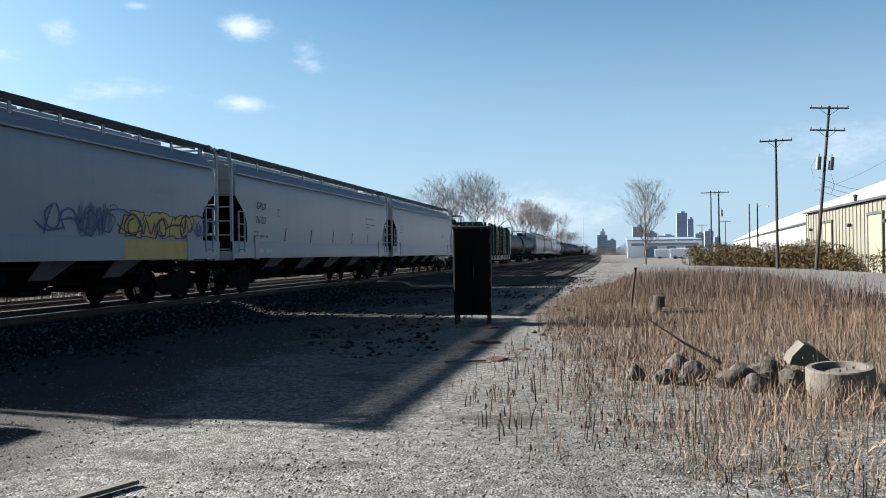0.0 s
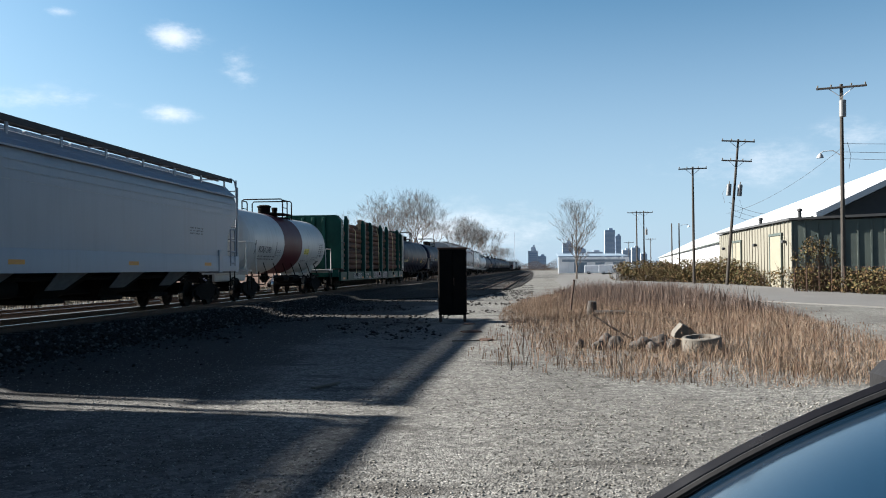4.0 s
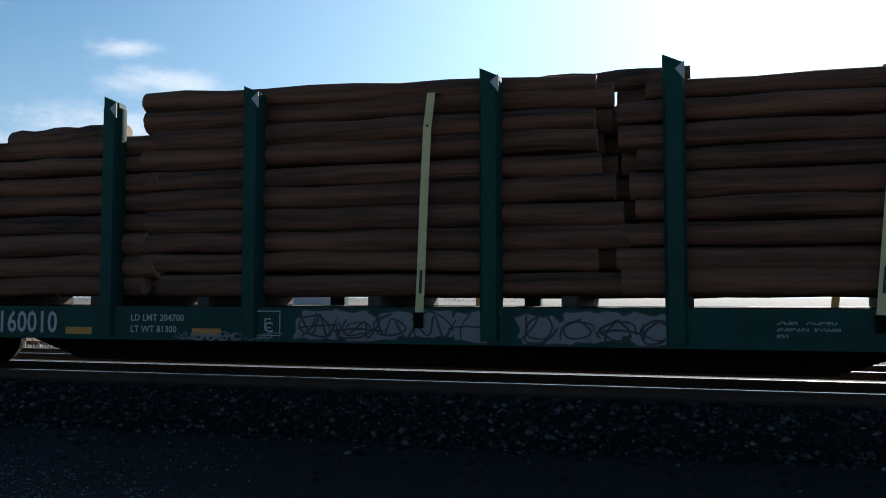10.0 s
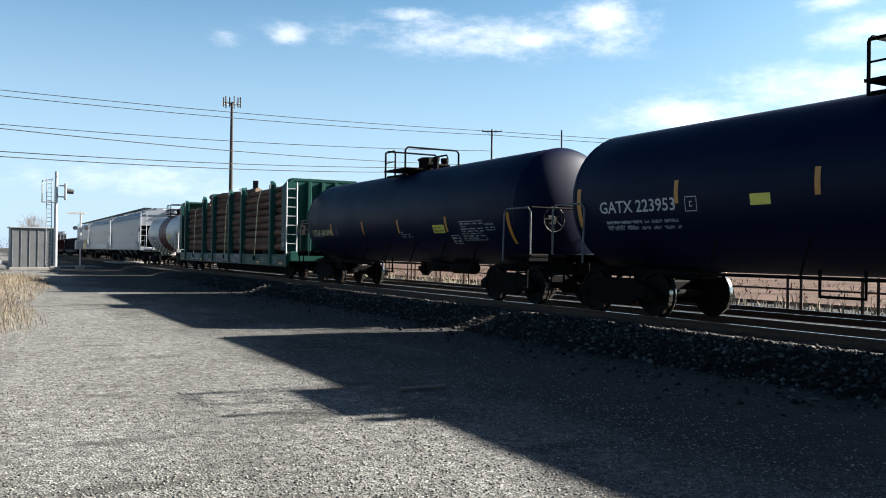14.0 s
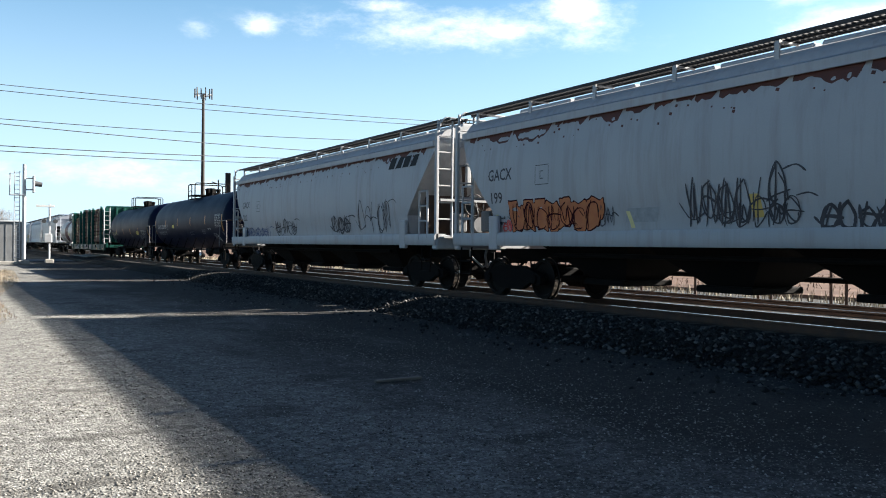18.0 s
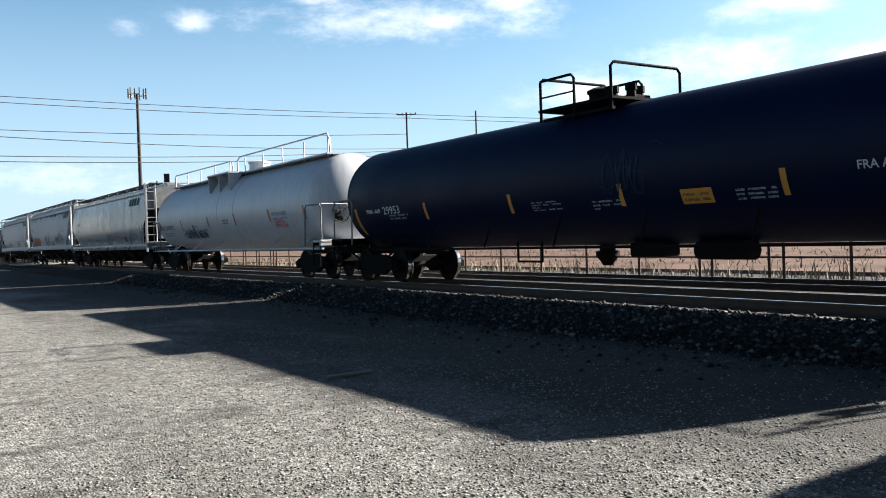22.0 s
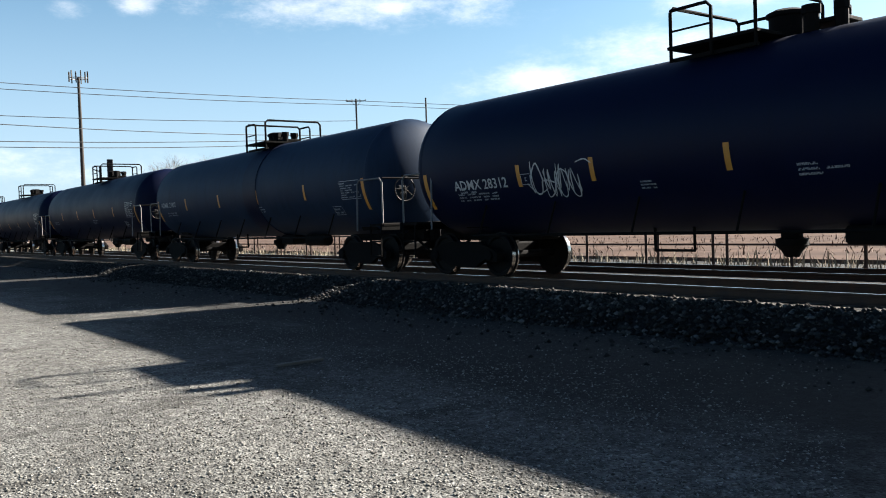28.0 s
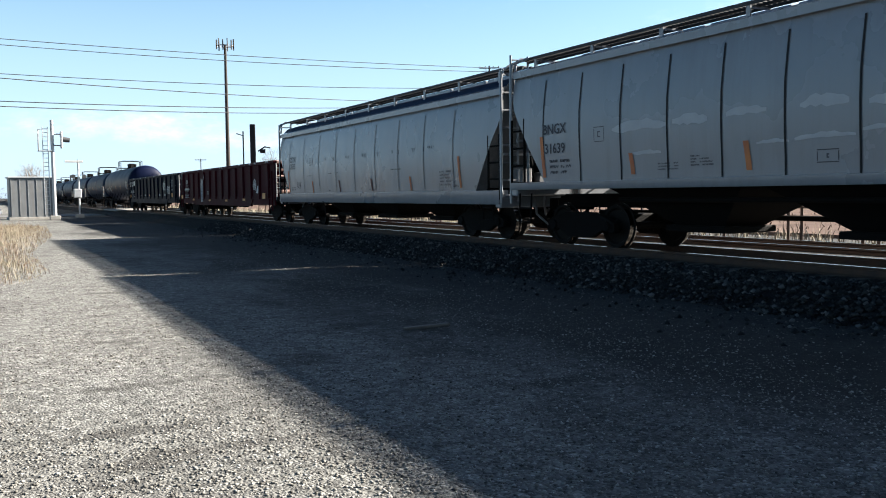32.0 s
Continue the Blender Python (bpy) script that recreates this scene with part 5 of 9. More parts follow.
        for x in (-1, 1):
            part("handrail", Shape().tube([(x * 1.42, e - k * 0.02, 1.1), (x * 1.42, e - k * 0.02, 2.1), (x * 1.42, e - k * 0.12, 2.2), (x * 1.42, e - k * 1.0, 2.2), (x * 1.42, e - k * 1.1, 2.1), (x * 1.45, e - k * 1.1, 1.0)], 0.021, 6), end_mat or M["railgrey"], ob)
            part("step", Shape().tube([(x * 1.45, e - k * .05, 1.1), (x * 1.47, e - k * .05, 0.42), (x * 1.47, e - k * .5, 0.42), (x * 1.45, e - k * .5, 1.1)], 0.024, 5).tube([(x * 1.47, e - k * .05, 0.75), (x * 1.47, e - k * .5, 0.75)], 0.02, 5), M["under"], ob)
        part("end_rail", Shape().tube([(-1.42, e, 2.2), (1.42, e, 2.2)], 0.024, 6), end_mat or rail_mat, ob)
    if not bare:
        # side walk rail with hangers, bottom outlet, ladder to the dome
        for x in (-1, 1):
            s = Shape().tube([(x * 1.42, -h + 2.2, 0.86), (x * 1.42, h - 2.2, 0.86)], 0.028, 6)
            for y in np.linspace(-h + 2.4, h - 2.4, 7):
                s.tube([(x * 1.42, y, 0.86), (x * 1.2, y, 1.45)], 0.02, 5)
            part("side_rail", s, M["under"], ob)
        part("outlet", Shape().lathe([(zc - r - 0.4, 0.1), (zc - r - 0.3, 0.16), (zc - r - 0.22, 0.24), (zc - r - 0.12, 0.24), (zc - r - 0.1, 0.16), (zc - r + 0.1, 0.16)], "z", 12), M["under"], ob)
        part("brake_valve", Shape().box((0.3, 1.5, 0.78), (0.5, 0.8, 0.26), 0.04), M["under"], ob)
        part("air_reservoir", Shape().cyl((0.4, 2.6, 0.76), (0.4, 3.7, 0.76), 0.16, 12), M["under"], ob)
        part("guard_loop", Shape().tube([(0.5, -2.2, 1.1), (0.5, -2.2, 0.55), (0.5, -1.4, 0.55), (0.5, -1.4, 1.1)], 0.03, 5), M["under"], ob)
    brake_wheel(ob, 0.75, (half - 0.42), 1.95, M["galv"])
    for y in (-1, 1):
        bogie(ob, y * (half - 1.95))
    coupler(ob, half)
    on = side(0, (r, zc))
    if stripes:
        spots = [(q * (h - 0.68), abs(q) > 0.9) for q in (-1.0, -0.615, -0.215, 0.18, 0.59, 1.0)] if stripes is True else stripes
        for y, tall in spots:
            z0, z1 = zc - low, zc - low + 0.41
            if tall:
                z0 -= 0.38
            patch(ob, "reflective_stripe", y - 0.05, y + (0.07 if tall else 0.05), z0, z1, on, M["yellow"], n=8)
    if chart:
        pale = M["dim"] if mat is M["slate"] else M["letter"]
        a, b, c, d = chart
        bars(ob, a, b, c, d, 7, on, pale, seed=int(u0), frame_too=True)
        bars(ob, a - 0.6, a - 0.22, zc - 0.9, zc - 0.7, 2, on, pale, seed=int(u0) + 1, frame_too=True)
        bars(ob, 0.9, 1.6, zc - 0.72, zc - 0.5, 3, on, M["dim"], seed=int(u0) + 2)
        bars(ob, -6.4, -5.5, zc - 0.62, zc - 0.45, 2, on, M["dim"], seed=int(u0) + 3)
    return ob, h, on


def gondola(label, u0, u1, mat, posts=13, name="gondola_car", top=2.53):
    """Open gondola: sides with posts and top rail, ribbed ends, floor, ladders."""
    ob, half = car(name, label, "rail car", u0, u1)
    h = half - 0.5
    for x in (-1, 1):
        wall = part("side_wall", Shape().box((x * 1.5, 0, (top + 0.72) / 2), (0.05, 2 * h, top - 0.72)), mat, ob)
        part("top_rail", Shape().box((x * 1.5, 0, top - 0.03), (0.16, 2 * h + 0.1, 0.14), 0.02), mat, ob)
        part("side_sill", Shape().prism([(-h - 0.05, 0.98), (-h - 0.05, 1.1), (h + 0.05, 1.1), (h + 0.05, 0.98), (h - 3.2, 0.98), (h - 3.6, 0.66), (-h + 3.6, 0.66), (-h + 3.2, 0.98)], "x", x * 1.46, x * 1.56), mat, ob)
        for i in range(posts):
            y = -h + 0.75 + i * (2 * h - 1.5) / (posts - 1)
            part("side_post", cached("post_" + mat.name, lambda: Shape().prism([(0.0, -0.09), (0.09, -0.055), (0.09, 0.055), (0.0, 0.09)], "z", 0.98, top - 0.1), mat), None, wall, at=pose(x * 1.525, y, 0, 0, 0, 0 if x > 0 else 180))
    for k in (-1, 1):
        e = part("end_wall", Shape().box((0, k * h, (top + 1) / 2), (3.0, 0.05, top - 1.0)), mat, ob)
        # the red car's ribs take a paler tone, sunlight painted in
        for i in range(5):
            part("end_rib", Shape().prism([(k * h, 1.2 + i * 0.3), (k * (h + 0.1), 1.25 + i * 0.3), (k * (h + 0.1), 1.33 + i * 0.3), (k * h, 1.38 + i * 0.3)], "x", -1.45, 1.45), M["faded"] if mat is M["maroon"] else mat, e)
        for x in (-1, 1):
            ladder("ladder", ob, x * 1.3, k * (h + 0.16), 0.95, top - 0.1, 0.42, M["railgrey"], "x", 0.4)
            ladder("side_ladder", ob, x * 1.6, k * (h - 0.35), 0.5, top - 0.4, 0.42, mat, "y", 0.4)
        part("end_sill", Shape().box((0, k * (h + 0.15), 0.98), (3.0, 0.3, 0.2), 0.02), M["under"], ob)
    part("floor", Shape().box((0, 0, 1.05), (2.95, 2 * h, 0.08)), M["rust"], ob)
    part("centre_sill", Shape().box((0, 0, 0.85), (0.5, 2 * h, 0.36), 0.03).cyl((0.6, 0.5, 0.75), (0.6, 1.6, 0.75), 0.2, 10).box((0.5, -1.4, 0.72), (0.4, 0.7, 0.35), 0.03), M["under"], ob)
    for y in (-1, 1):
        bogie(ob, y * (half - 1.9))
    coupler(ob, half)
    brake_wheel(ob, 0.7, h + 0.25, 1.9, M["galv"])
    rnd = random.Random(int(u0))
    s = Shape()
    y = -h
    while y < h:
        w = rnd.uniform(0.05, 0.35)
        if rnd.random() < 0.16:
            s.quad((1.582, y, top - 0.02), (1.582, y + w, top - 0.03 + rnd.uniform(-.03, .02)), (1.582, y + w * .9, top + 0.035), (1.582, y, top + 0.035))
        y += w
    tagged(part("scuff", s, M["dim"], ob, "paint worn bright along the top rail", smooth=0), kind="stuff")
    on = side(1.527)
    return ob, h, on


def log_car():
    """Green bulkhead flat car; the logs on it are things of their own that ride with it."""
    ob, half = car("log_car", "green bulkhead flat car with stakes along its deck, loaded with logs", "rail car", -5.53, 17.07)
    o = 5.77  # centre of the car on the train's line
    h = 10.34
    for x in (-1, 1):
        part("side_sill", Shape().prism([(x * 1.48, 0.55), (x * 1.6, 0.55), (x * 1.6, 1.02), (x * 1.48, 1.02)], "y", -h, h), M["green"], ob)
        for u in (-2.96, 1.6, 3.88, 7.24, 9.5, 14.04):
            y = u - o
            st = part("stake", Shape().prism([(x * 1.42, y - 0.13), (x * 1.6, y - 0.13), (x * 1.66, y - 0.09), (x * 1.66, y + 0.09), (x * 1.6, y + 0.13), (x * 1.42, y + 0.13)], "z", 0.6, 3.9), M["green"], ob)
            part("stake_tip", Shape().prism([(y - 0.13, 3.9), (y + 0.13, 3.9), (y + 0.13, 3.96), (y - 0.13, 4.08)], "x", x * 1.45, x * 1.6), M["green"], st)
            part("tip_plate", Shape().prism([(y + 0.02, 3.88), (y + 0.13, 3.74), (y + 0.13, 3.97)], "x", x * 1.655, x * 1.668), M["letter"], st, "pale worn plate on the stake tip")
    part("deck", Shape().box((0, 0, 0.97), (2.94, 2 * h, 0.08)), M["tie"], ob, "worn timber deck")
    part("centre_sill", Shape().box((0, 0, 0.7), (0.7, 2 * h, 0.44), 0.04).prism([(-6.6, 0.5), (-5.6, 0.16), (5.6, 0.16), (6.6, 0.5)], "x", -0.35, 0.35).cyl((0.75, -1, 0.7), (0.75, 0.4, 0.7), 0.2, 10), M["under"], ob)
    for k in (-1, 1):
        e = k * h
        b = Shape().box((0, e - k * 0.06, 2.6), (3.0, 0.08, 2.8)).prism([(1.5, 1.2), (1.62, 1.2), (1.62, 3.75), (1.35, 4.06), (-1.35, 4.06), (-1.62, 3.75), (-1.62, 1.2), (-1.5, 1.2), (-1.5, 3.7), (-1.3, 3.96), (1.3, 3.96), (1.5, 3.7)], "y", e - k * 0.55, e)
        bk = part("bulkhead", b, M["green"], ob, "tall green bulkhead with ribs")
        for x in (-0.98, -0.42, 0.14, 0.7):
            part("rib", Shape().box((x, e + k * 0.06, 2.55), (0.16, 0.24, 2.75), 0.02), M["green"], bk)
        for x in (-1, 1):
            part("step", Shape().tube([(x * 1.55, e - k * .1, 0.8), (x * 1.57, e - k * .1, 0.4), (x * 1.57, e - k * .55, 0.4), (x * 1.55, e - k * .55, 0.8)], 0.022, 5), M["under"], ob)
            if k > 0:
                ladder("ladder", ob, x * 1.42, e + k * 0.12, 1.0, 3.9, 0.42, M["galv"], "x", 0.36)
                continue
            rungs = Shape()
            for i in range(8):
                z = 1.15 + i * 0.36
                if z < 3.2:
                    rungs.tube([(x * 1.61, e - k * 0.06, z), (x * 1.7, e - k * 0.06, z), (x * 1.7, e - k * 0.48, z), (x * 1.61, e - k * 0.48, z)], 0.014, 5)
            part("grab_rungs", rungs, M["railgrey"], bk, "row of steel grab irons up the bulkhead")
        part("end_sill", Shape().box((0, e + k * 0.1, 0.95), (3.0, 0.25, 0.4), 0.03), M["green"], ob)
    for y in (-1, 1):
        bogie(ob, y * (half - 2.2))
    coupler(ob, half)
    on = side(1.602)
    write(ob, "HKRX 160010", 0.44, -1.2 - o - 0.2, 0.64, on, M["letter"], wide=0.82)
    write(ob, "LD LMT 204700", 0.13, 2.0 - o, 0.82, on, M["letter"])
    write(ob, "LT WT 81300", 0.13, 2.0 - o, 0.66, on, M["letter"])
    bars(ob, 4.0 - o, 4.32 - o, 0.66, 0.94, 1, on, M["letter"], 5, frame_too=True)
    write(ob, "C", 0.2, 4.1 - o, 0.68, on, M["letter"])
    for u in (-4.0, 0.9, 3.0, 12.0, 15.2):
        patch(ob, "reflective_stripe", u - o, u - o + 0.45, 0.62, 0.72, on, M["yellow"], n=1)
    blobs(ob, 4.6 - o, 7.3 - o, 0.58, 0.99, 5, on, M["silver"], 3, edge=M["ink"])
    blobs(ob, 7.6 - o, 9.4 - o, 0.58, 0.99, 4, on, M["silver"], 4, edge=M["ink"])
    strokes(ob, 4.6 - o, 7.3 - o, 0.6, 0.97, 5, on, M["ink"], 5, 0.03, d=0.014, tail=False)
    strokes(ob, 7.6 - o, 9.5 - o, 0.6, 0.97, 4, on, M["ink"], 6, 0.03, d=0.014, tail=False)
    strokes(ob, 2.8 - o, 4.2 - o, 0.56, 0.68, 7, on, M["silver"], 8, 0.02)
    bars(ob, 10.6 - o, 11.3 - o, 0.68, 0.9, 3, on, M["dim"], 9)
    bars(ob, 12.6 - o, 13.6 - o, 0.68, 0.9, 3, on, M["dim"], 10)
    bars(ob, 14.4 - o, 15.0 - o, 0.64, 0.94, 4, on, M["dim"], 11)
    lip = side(1.622)
    write(ob, "HKRX", 0.13, -h + 0.08, 3.55, lip, M["letter"], wide=1.1, d=0.008)
    write(ob, "160010", 0.11, -h + 0.07, 3.38, lip, M["letter"], d=0.008)
    bars(ob, h - 0.48, h - 0.1, 1.7, 2.1, 4, lip, M["dim"], 12)
    strokes(ob, h - 0.45, h - 0.1, 1.3, 1.55, 1, lip, M["dim"], 13, 0.02, tail=False)
    brake_wheel(ob, 0.95, h + 0.24, 2.1, M["galv"])
    # straps over the load
    for u, tilt in ((-0.72, 0.1), (6.31, 0.1), (11.68, 0.3)):
        y, zt = u - o, 3.52 if u < 0 else 3.85
        pts = [(1.62, y, 0.85), (1.6, y + tilt * 0.18, 1.4), (1.58, y + tilt * 0.5, 2.4), (1.55, y + tilt * 0.85, 3.36), (1.42, y + tilt, zt), (0.9, y + tilt, zt + 0.1), (-0.9, y + tilt, zt + 0.1), (-1.4, y + tilt, zt), (-1.56, y + tilt * .5, 2.4), (-1.62, y, 0.85)]
        s = Shape()
        vs = [(p[0], p[1] + q, p[2]) for p in pts for q in (-0.055, 0.055)] + [(p[0] * 0.992, p[1] + q, p[2] - 0.006) for p in pts for q in (-0.055, 0.055)]
        n = len(pts)
        fs = [(2 * i, 2 * i + 1, 2 * i + 3, 2 * i + 2) for i in range(n - 1)] + [(2 * n + 2 * i, 2 * n + 2 * i + 2, 2 * n + 2 * i + 3, 2 * n + 2 * i + 1) for i in range(n - 1)]
        part("strap", s.add(vs, fs), M["strap"], ob, "yellow webbing strap over the logs", smooth=0)
        bars_at = [(1.2, 0.14), (2.2, 0.42), (3.1, 0.74)]
        for z, k in bars_at:
            patch(ob, "strap_mark", y + tilt * k - 0.02, y + tilt * k + 0.02, z, z + 0.3, lambda a, b, d=0: (1.622 - 0.03 * (b - 0.85), a, b), M["ink"], tilt * 0.1, n=2)
        part("ratchet", Shape().box((1.64, y, 0.86), (0.06, 0.12, 0.2), 0.01), M["under"], ob)
    return o


def logs(o):
    """The load: three bundles of bark-covered logs, each log a piece of the load."""
    load = thing("log_load", "stack of brown bark-covered logs strapped on the flat car", "logs", "", pose(TRACK, o - along(0), RAIL))
    CARS.append((load, o))
    rnd = random.Random(7)
    kinds = []
    for k in range(7):
        s = Shape()
        n, m = 12, 11
        rings = []
        q = 0.132 + 0.006 * k
        for i in range(m):
            y = -0.5 + i / (m - 1)
            c = Vector((rnd.uniform(-.02, .02), y, rnd.uniform(-.02, .02)))
            rr = q * (1.07 - 0.14 * i / (m - 1)) * rnd.uniform(0.965, 1.035)
            rings.append([c + Vector((math.cos(2 * math.pi * j / n), 0, math.sin(2 * math.pi * j / n))) * rr * (1 + rnd.uniform(-.05, .05)) for j in range(n)])
        s.loft(rings)
        me = mesh_of("log", s, M["bark"], 60)
        me.materials.append(M["logend"])
        for p in me.polygons:
            if len(p.vertices) == n:
                p.material_index = 1
        kinds.append(me)
    for u in (-3.9, -1.5, 1.2, 3.0, 5.6, 8.2, 9.6, 12.2, 15.2):
        part("bunk", Shape().box((0, u - o, 1.09), (2.7, 0.2, 0.16), 0.02), M["tie"], load)
    bundles = ((-4.2, 2.35), (2.0, 8.9), (8.7, 15.75))
    for a, b in bundles:
        rows = 8 if a < 0 else 9
        for row in range(rows):
            z = 1.325 + row * 0.3
            cols = 9 if row < rows - 1 else 8
            for col in range(cols):
                deep = 0 < col < cols - 1 and row < rows - 2
                if deep and rnd.random() < 0.62 and 2 < col < cols - 3:
                    continue
                x = (col - (cols - 1) / 2) * 0.33 + rnd.uniform(-.025, .025)
                ln = (b - a) - rnd.uniform(0.05, 0.55)
                y = (a + b) / 2 + rnd.uniform(-.22, .22) - o
                ob = part("log", rnd.choice(kinds), None, load)
                ob.matrix_basis = Matrix.Translation((x, y, z + rnd.uniform(-.022, .022))) @ Euler((rnd.uniform(-.006, .006), rnd.uniform(0, 6.2), rnd.uniform(-.004, .004) + (math.pi if rnd.random() < .5 else 0))).to_matrix().to_4x4() @ Matrix.Diagonal((1, ln, 1, 1))
    # two long logs laid askew on top
    for y, x, z, ln, rx in ((5.25, 1.22, 3.95, 6.6, -0.026), (0.45, 1.1, 3.63, 2.1, 0.02), (8.2, 0.9, 3.95, 3.0, 0.02)):
        ob = part("log", kinds[2], None, load)
        ob.matrix_basis = Matrix.Translation((x, y - o, z)) @ Euler((rx, 0.4, 0.0)).to_matrix().to_4x4() @ Matrix.Diagonal((1, ln, 1, 1))


def drips(ob, y0, y1, z, on, seed):
    """A broken row of black paint drips."""
    rnd = random.Random(seed)
    s = Shape()
    y = y0
    while y < y1:
        w, d = rnd.uniform(0.02, 0.07), rnd.uniform(0.03, 0.16)
        if rnd.random() < 0.75:
            s.quad(on(y, z - d, .006), on(y + w, z - d * .8, .006), on(y + w, z, .006), on(y, z, .006))
        y += w + (rnd.uniform(0.04, 0.14) if rnd.random() < 0.9 else rnd.uniform(0.3, 0.8))
    tagged(part("paint_drip", s, M["ink"], ob, smooth=0), kind="stuff")


def eave_rust(ob, h, on, seed):
    """Rust bleeding down from the eave: broken clumps of uneven tongues."""
    rnd = random.Random(seed)
    y = -h + 0.5
    s = Shape()
    while y < h - 0.9:
        # one clump, then a gap
        n = rnd.randint(4, 22)
        big = rnd.choice((0.1, 0.16, 0.2, 0.26))
        drop = big * 0.4
        for k in range(n):
            w = rnd.uniform(0.03, 0.1)
            d2 = min(max(drop + rnd.uniform(-.06, .06), 0.05), big * 1.2)
            if k == n - 1:
                d2 = 0.01
            s.quad(on(y, 3.66 - drop, 0.004), on(y + w, 3.66 - d2, 0.004), on(y + w, 3.67, 0.004), on(y, 3.67, 0.004))
            drop = d2
            y += w
        y += rnd.uniform(0.0, 0.12)
    for _ in range(60):
        # loose spots below
        y, z, w = rnd.uniform(-h + 0.6, h - 1.0), rnd.uniform(3.25, 3.6), rnd.uniform(0.02, 0.07)
        s.quad(on(y, z, .004), on(y + w, z - w * .3, .004), on(y + w * 1.2, z + w * .5, .004), on(y + w * .2, z + w * .7, .004))
    tagged(part("rust_stain", s, M["rusty"], ob, "rust bleeding from the eave", smooth=0), kind="stuff")


def train():
    # ahead of the white hoppers, far down the line once the camera looks that way
    hopper("pale grey covered hopper car far down the line", -145.7, -127.5, M["grey"], False, 3, 8)
    gondola("dark weathered gondola car far down the line", -127.3, -109.5, M["gonblack"])
    gondola("dark red gondola car far down the line", -109.3, -90.9, M["maroon"])
    gondola("dark gondola car ahead of the white hoppers", -90.5, -71.3, M["gonblack"])
    # three white hoppers
    ob, h, on = hopper("white covered hopper car tagged with gold and blue graffiti", -71.0, -56.9, M["white"], True, 3)
    blobs(ob, h - 4.9, h - 1.7, 1.66, 2.3, 4, on, M["gold"], 21, edge=M["ink"])
    patch(ob, "graffiti", h - 4.9, h - 1.7, 1.14, 1.6, side(1.6), M["gold"], n=2)
    strokes(ob, h - 4.9, h - 1.6, 1.66, 2.35, 5, on, M["ink"], 22, 0.055, d=0.014)
    strokes(ob, h - 1.4, h - 0.7, 1.66, 2.3, 2, on, M["navy"], 28, 0.045)
    strokes(ob, h - 6.6, h - 5.4, 1.66, 2.45, 4, on, M["navy"], 29, 0.03)
    strokes(ob, h - 7.8, h - 5.3, 1.66, 2.35, 4, on, M["navy"], 23, 0.05)
    strokes(ob, h - 13.0, h - 10.6, 1.66, 2.7, 3, on, M["ink"], 25, 0.07)
    strokes(ob, h - 11.3, h - 10.5, 1.16, 1.6, 2, side(1.6), M["ink"], 26, 0.05)
    bars(ob, h - 3.6, h - 2.4, 2.6, 2.9, 4, on, M["dim"], 27)
    ob, h, on = hopper("white covered hopper car with small dark stencils", -56.7, -37.8, M["white"], True, 4)
    write(ob, "GPLX", 0.32, -h + 1.75, 2.68, on, M["ink"], wide=1.05, d=0.014)
    write(ob, "76123", 0.32, -h + 1.7, 2.23, on, M["ink"], wide=1.0, d=0.014)
    bars(ob, -h + 1.6, -h + 2.75, 1.76, 2.02, 2, on, M["ink"], 32)
    bars(ob, -h + 3.5, -h + 3.75, 2.5, 2.78, 4, on, M["ink"], 34)
    for q in (-h + 1.8, -h + 2.5):
        patch(ob, "sill_patch", q, q + 0.5, 1.3, 1.42, side(1.6), M["letter"], 0.03, n=1)
    for q in (-5, -2.4, 0.2, 2.8, 5.2):
        patch(ob, "reflective_stripe", q, q + 0.07, 1.68, 2.14, on, M["trim"], 0.16, n=1)
    bars(ob, h - 4, h - 2.4, 2.4, 2.9, 4, on, M["ink"], 33)
    ob, h, on = hopper("white covered hopper car with ribbed roof edge", -37.6, -19.7, M["white"], True, 4)
    bars(ob, -h + 1.7, -h + 2.3, 2.3, 2.8, 3, on, M["ink"], 41)
    bars(ob, h - 4.2, h - 3.2, 2.25, 2.5, 3, on, M["ink"], 42)
    for z in (3.0, 3.2, 3.4):
        patch(ob, "crease", -h + 0.6, h - 0.4, z, z + 0.018, on, M["dim"], n=1)
    for q in (-4.5, 0.5, 5.5):
        patch(ob, "reflective_stripe", q, q + 0.55, 1.3, 1.4, side(1.6), M["yellow"], n=1)
    # white tank car with the red band
    ob, h, on = tank("white tank car with a dark red band round its middle", -19.2, -5.7, M["tankcream"], 1.3, 2.3, band=(-1.2, 1.5), stripes=False, chart=False, end_mat=M["tankcream"])
    write(ob, "RCRX 2081", 0.36, -4.45, 1.84, on, M["ink"], wide=0.92)
    bars(ob, -4.3, -2.2, 1.5, 1.74, 2, on, M["ink"], 51)
    bars(ob, -2.2, -1.5, 1.7, 2.0, 4, on, M["ink"], 52)
    for q in (-4.9, -2.3, 2.6, 4.9):
        patch(ob, "grab_line", q, q + 0.06, 1.75, 2.3, on, M["ink"], n=5)
    patch(ob, "placard", 1.95, 2.75, 1.86, 2.12, on, M["placard"])
    bars(ob, 2.0, 2.7, 1.88, 2.1, 3, on, M["rust"], 50, 0.009)
    bars(ob, 1.9, 2.9, 1.42, 1.6, 2, on, M["ink"], 55)
    bars(ob, 3.5, 4.7, 1.5, 1.76, 3, on, M["ink"], 53)
    bars(ob, 3.0, 3.4, 1.36, 1.56, 3, on, M["ink"], 56)
    bars(ob, 4.45, 5.25, 1.8, 2.4, 6, on, M["ink"], 54, frame_too=True)
    patch(ob, "plate", 4.6, 5.0, 1.35, 1.55, on, M["ink"], 0.1)
    # log car
    o = log_car()
    logs(o)
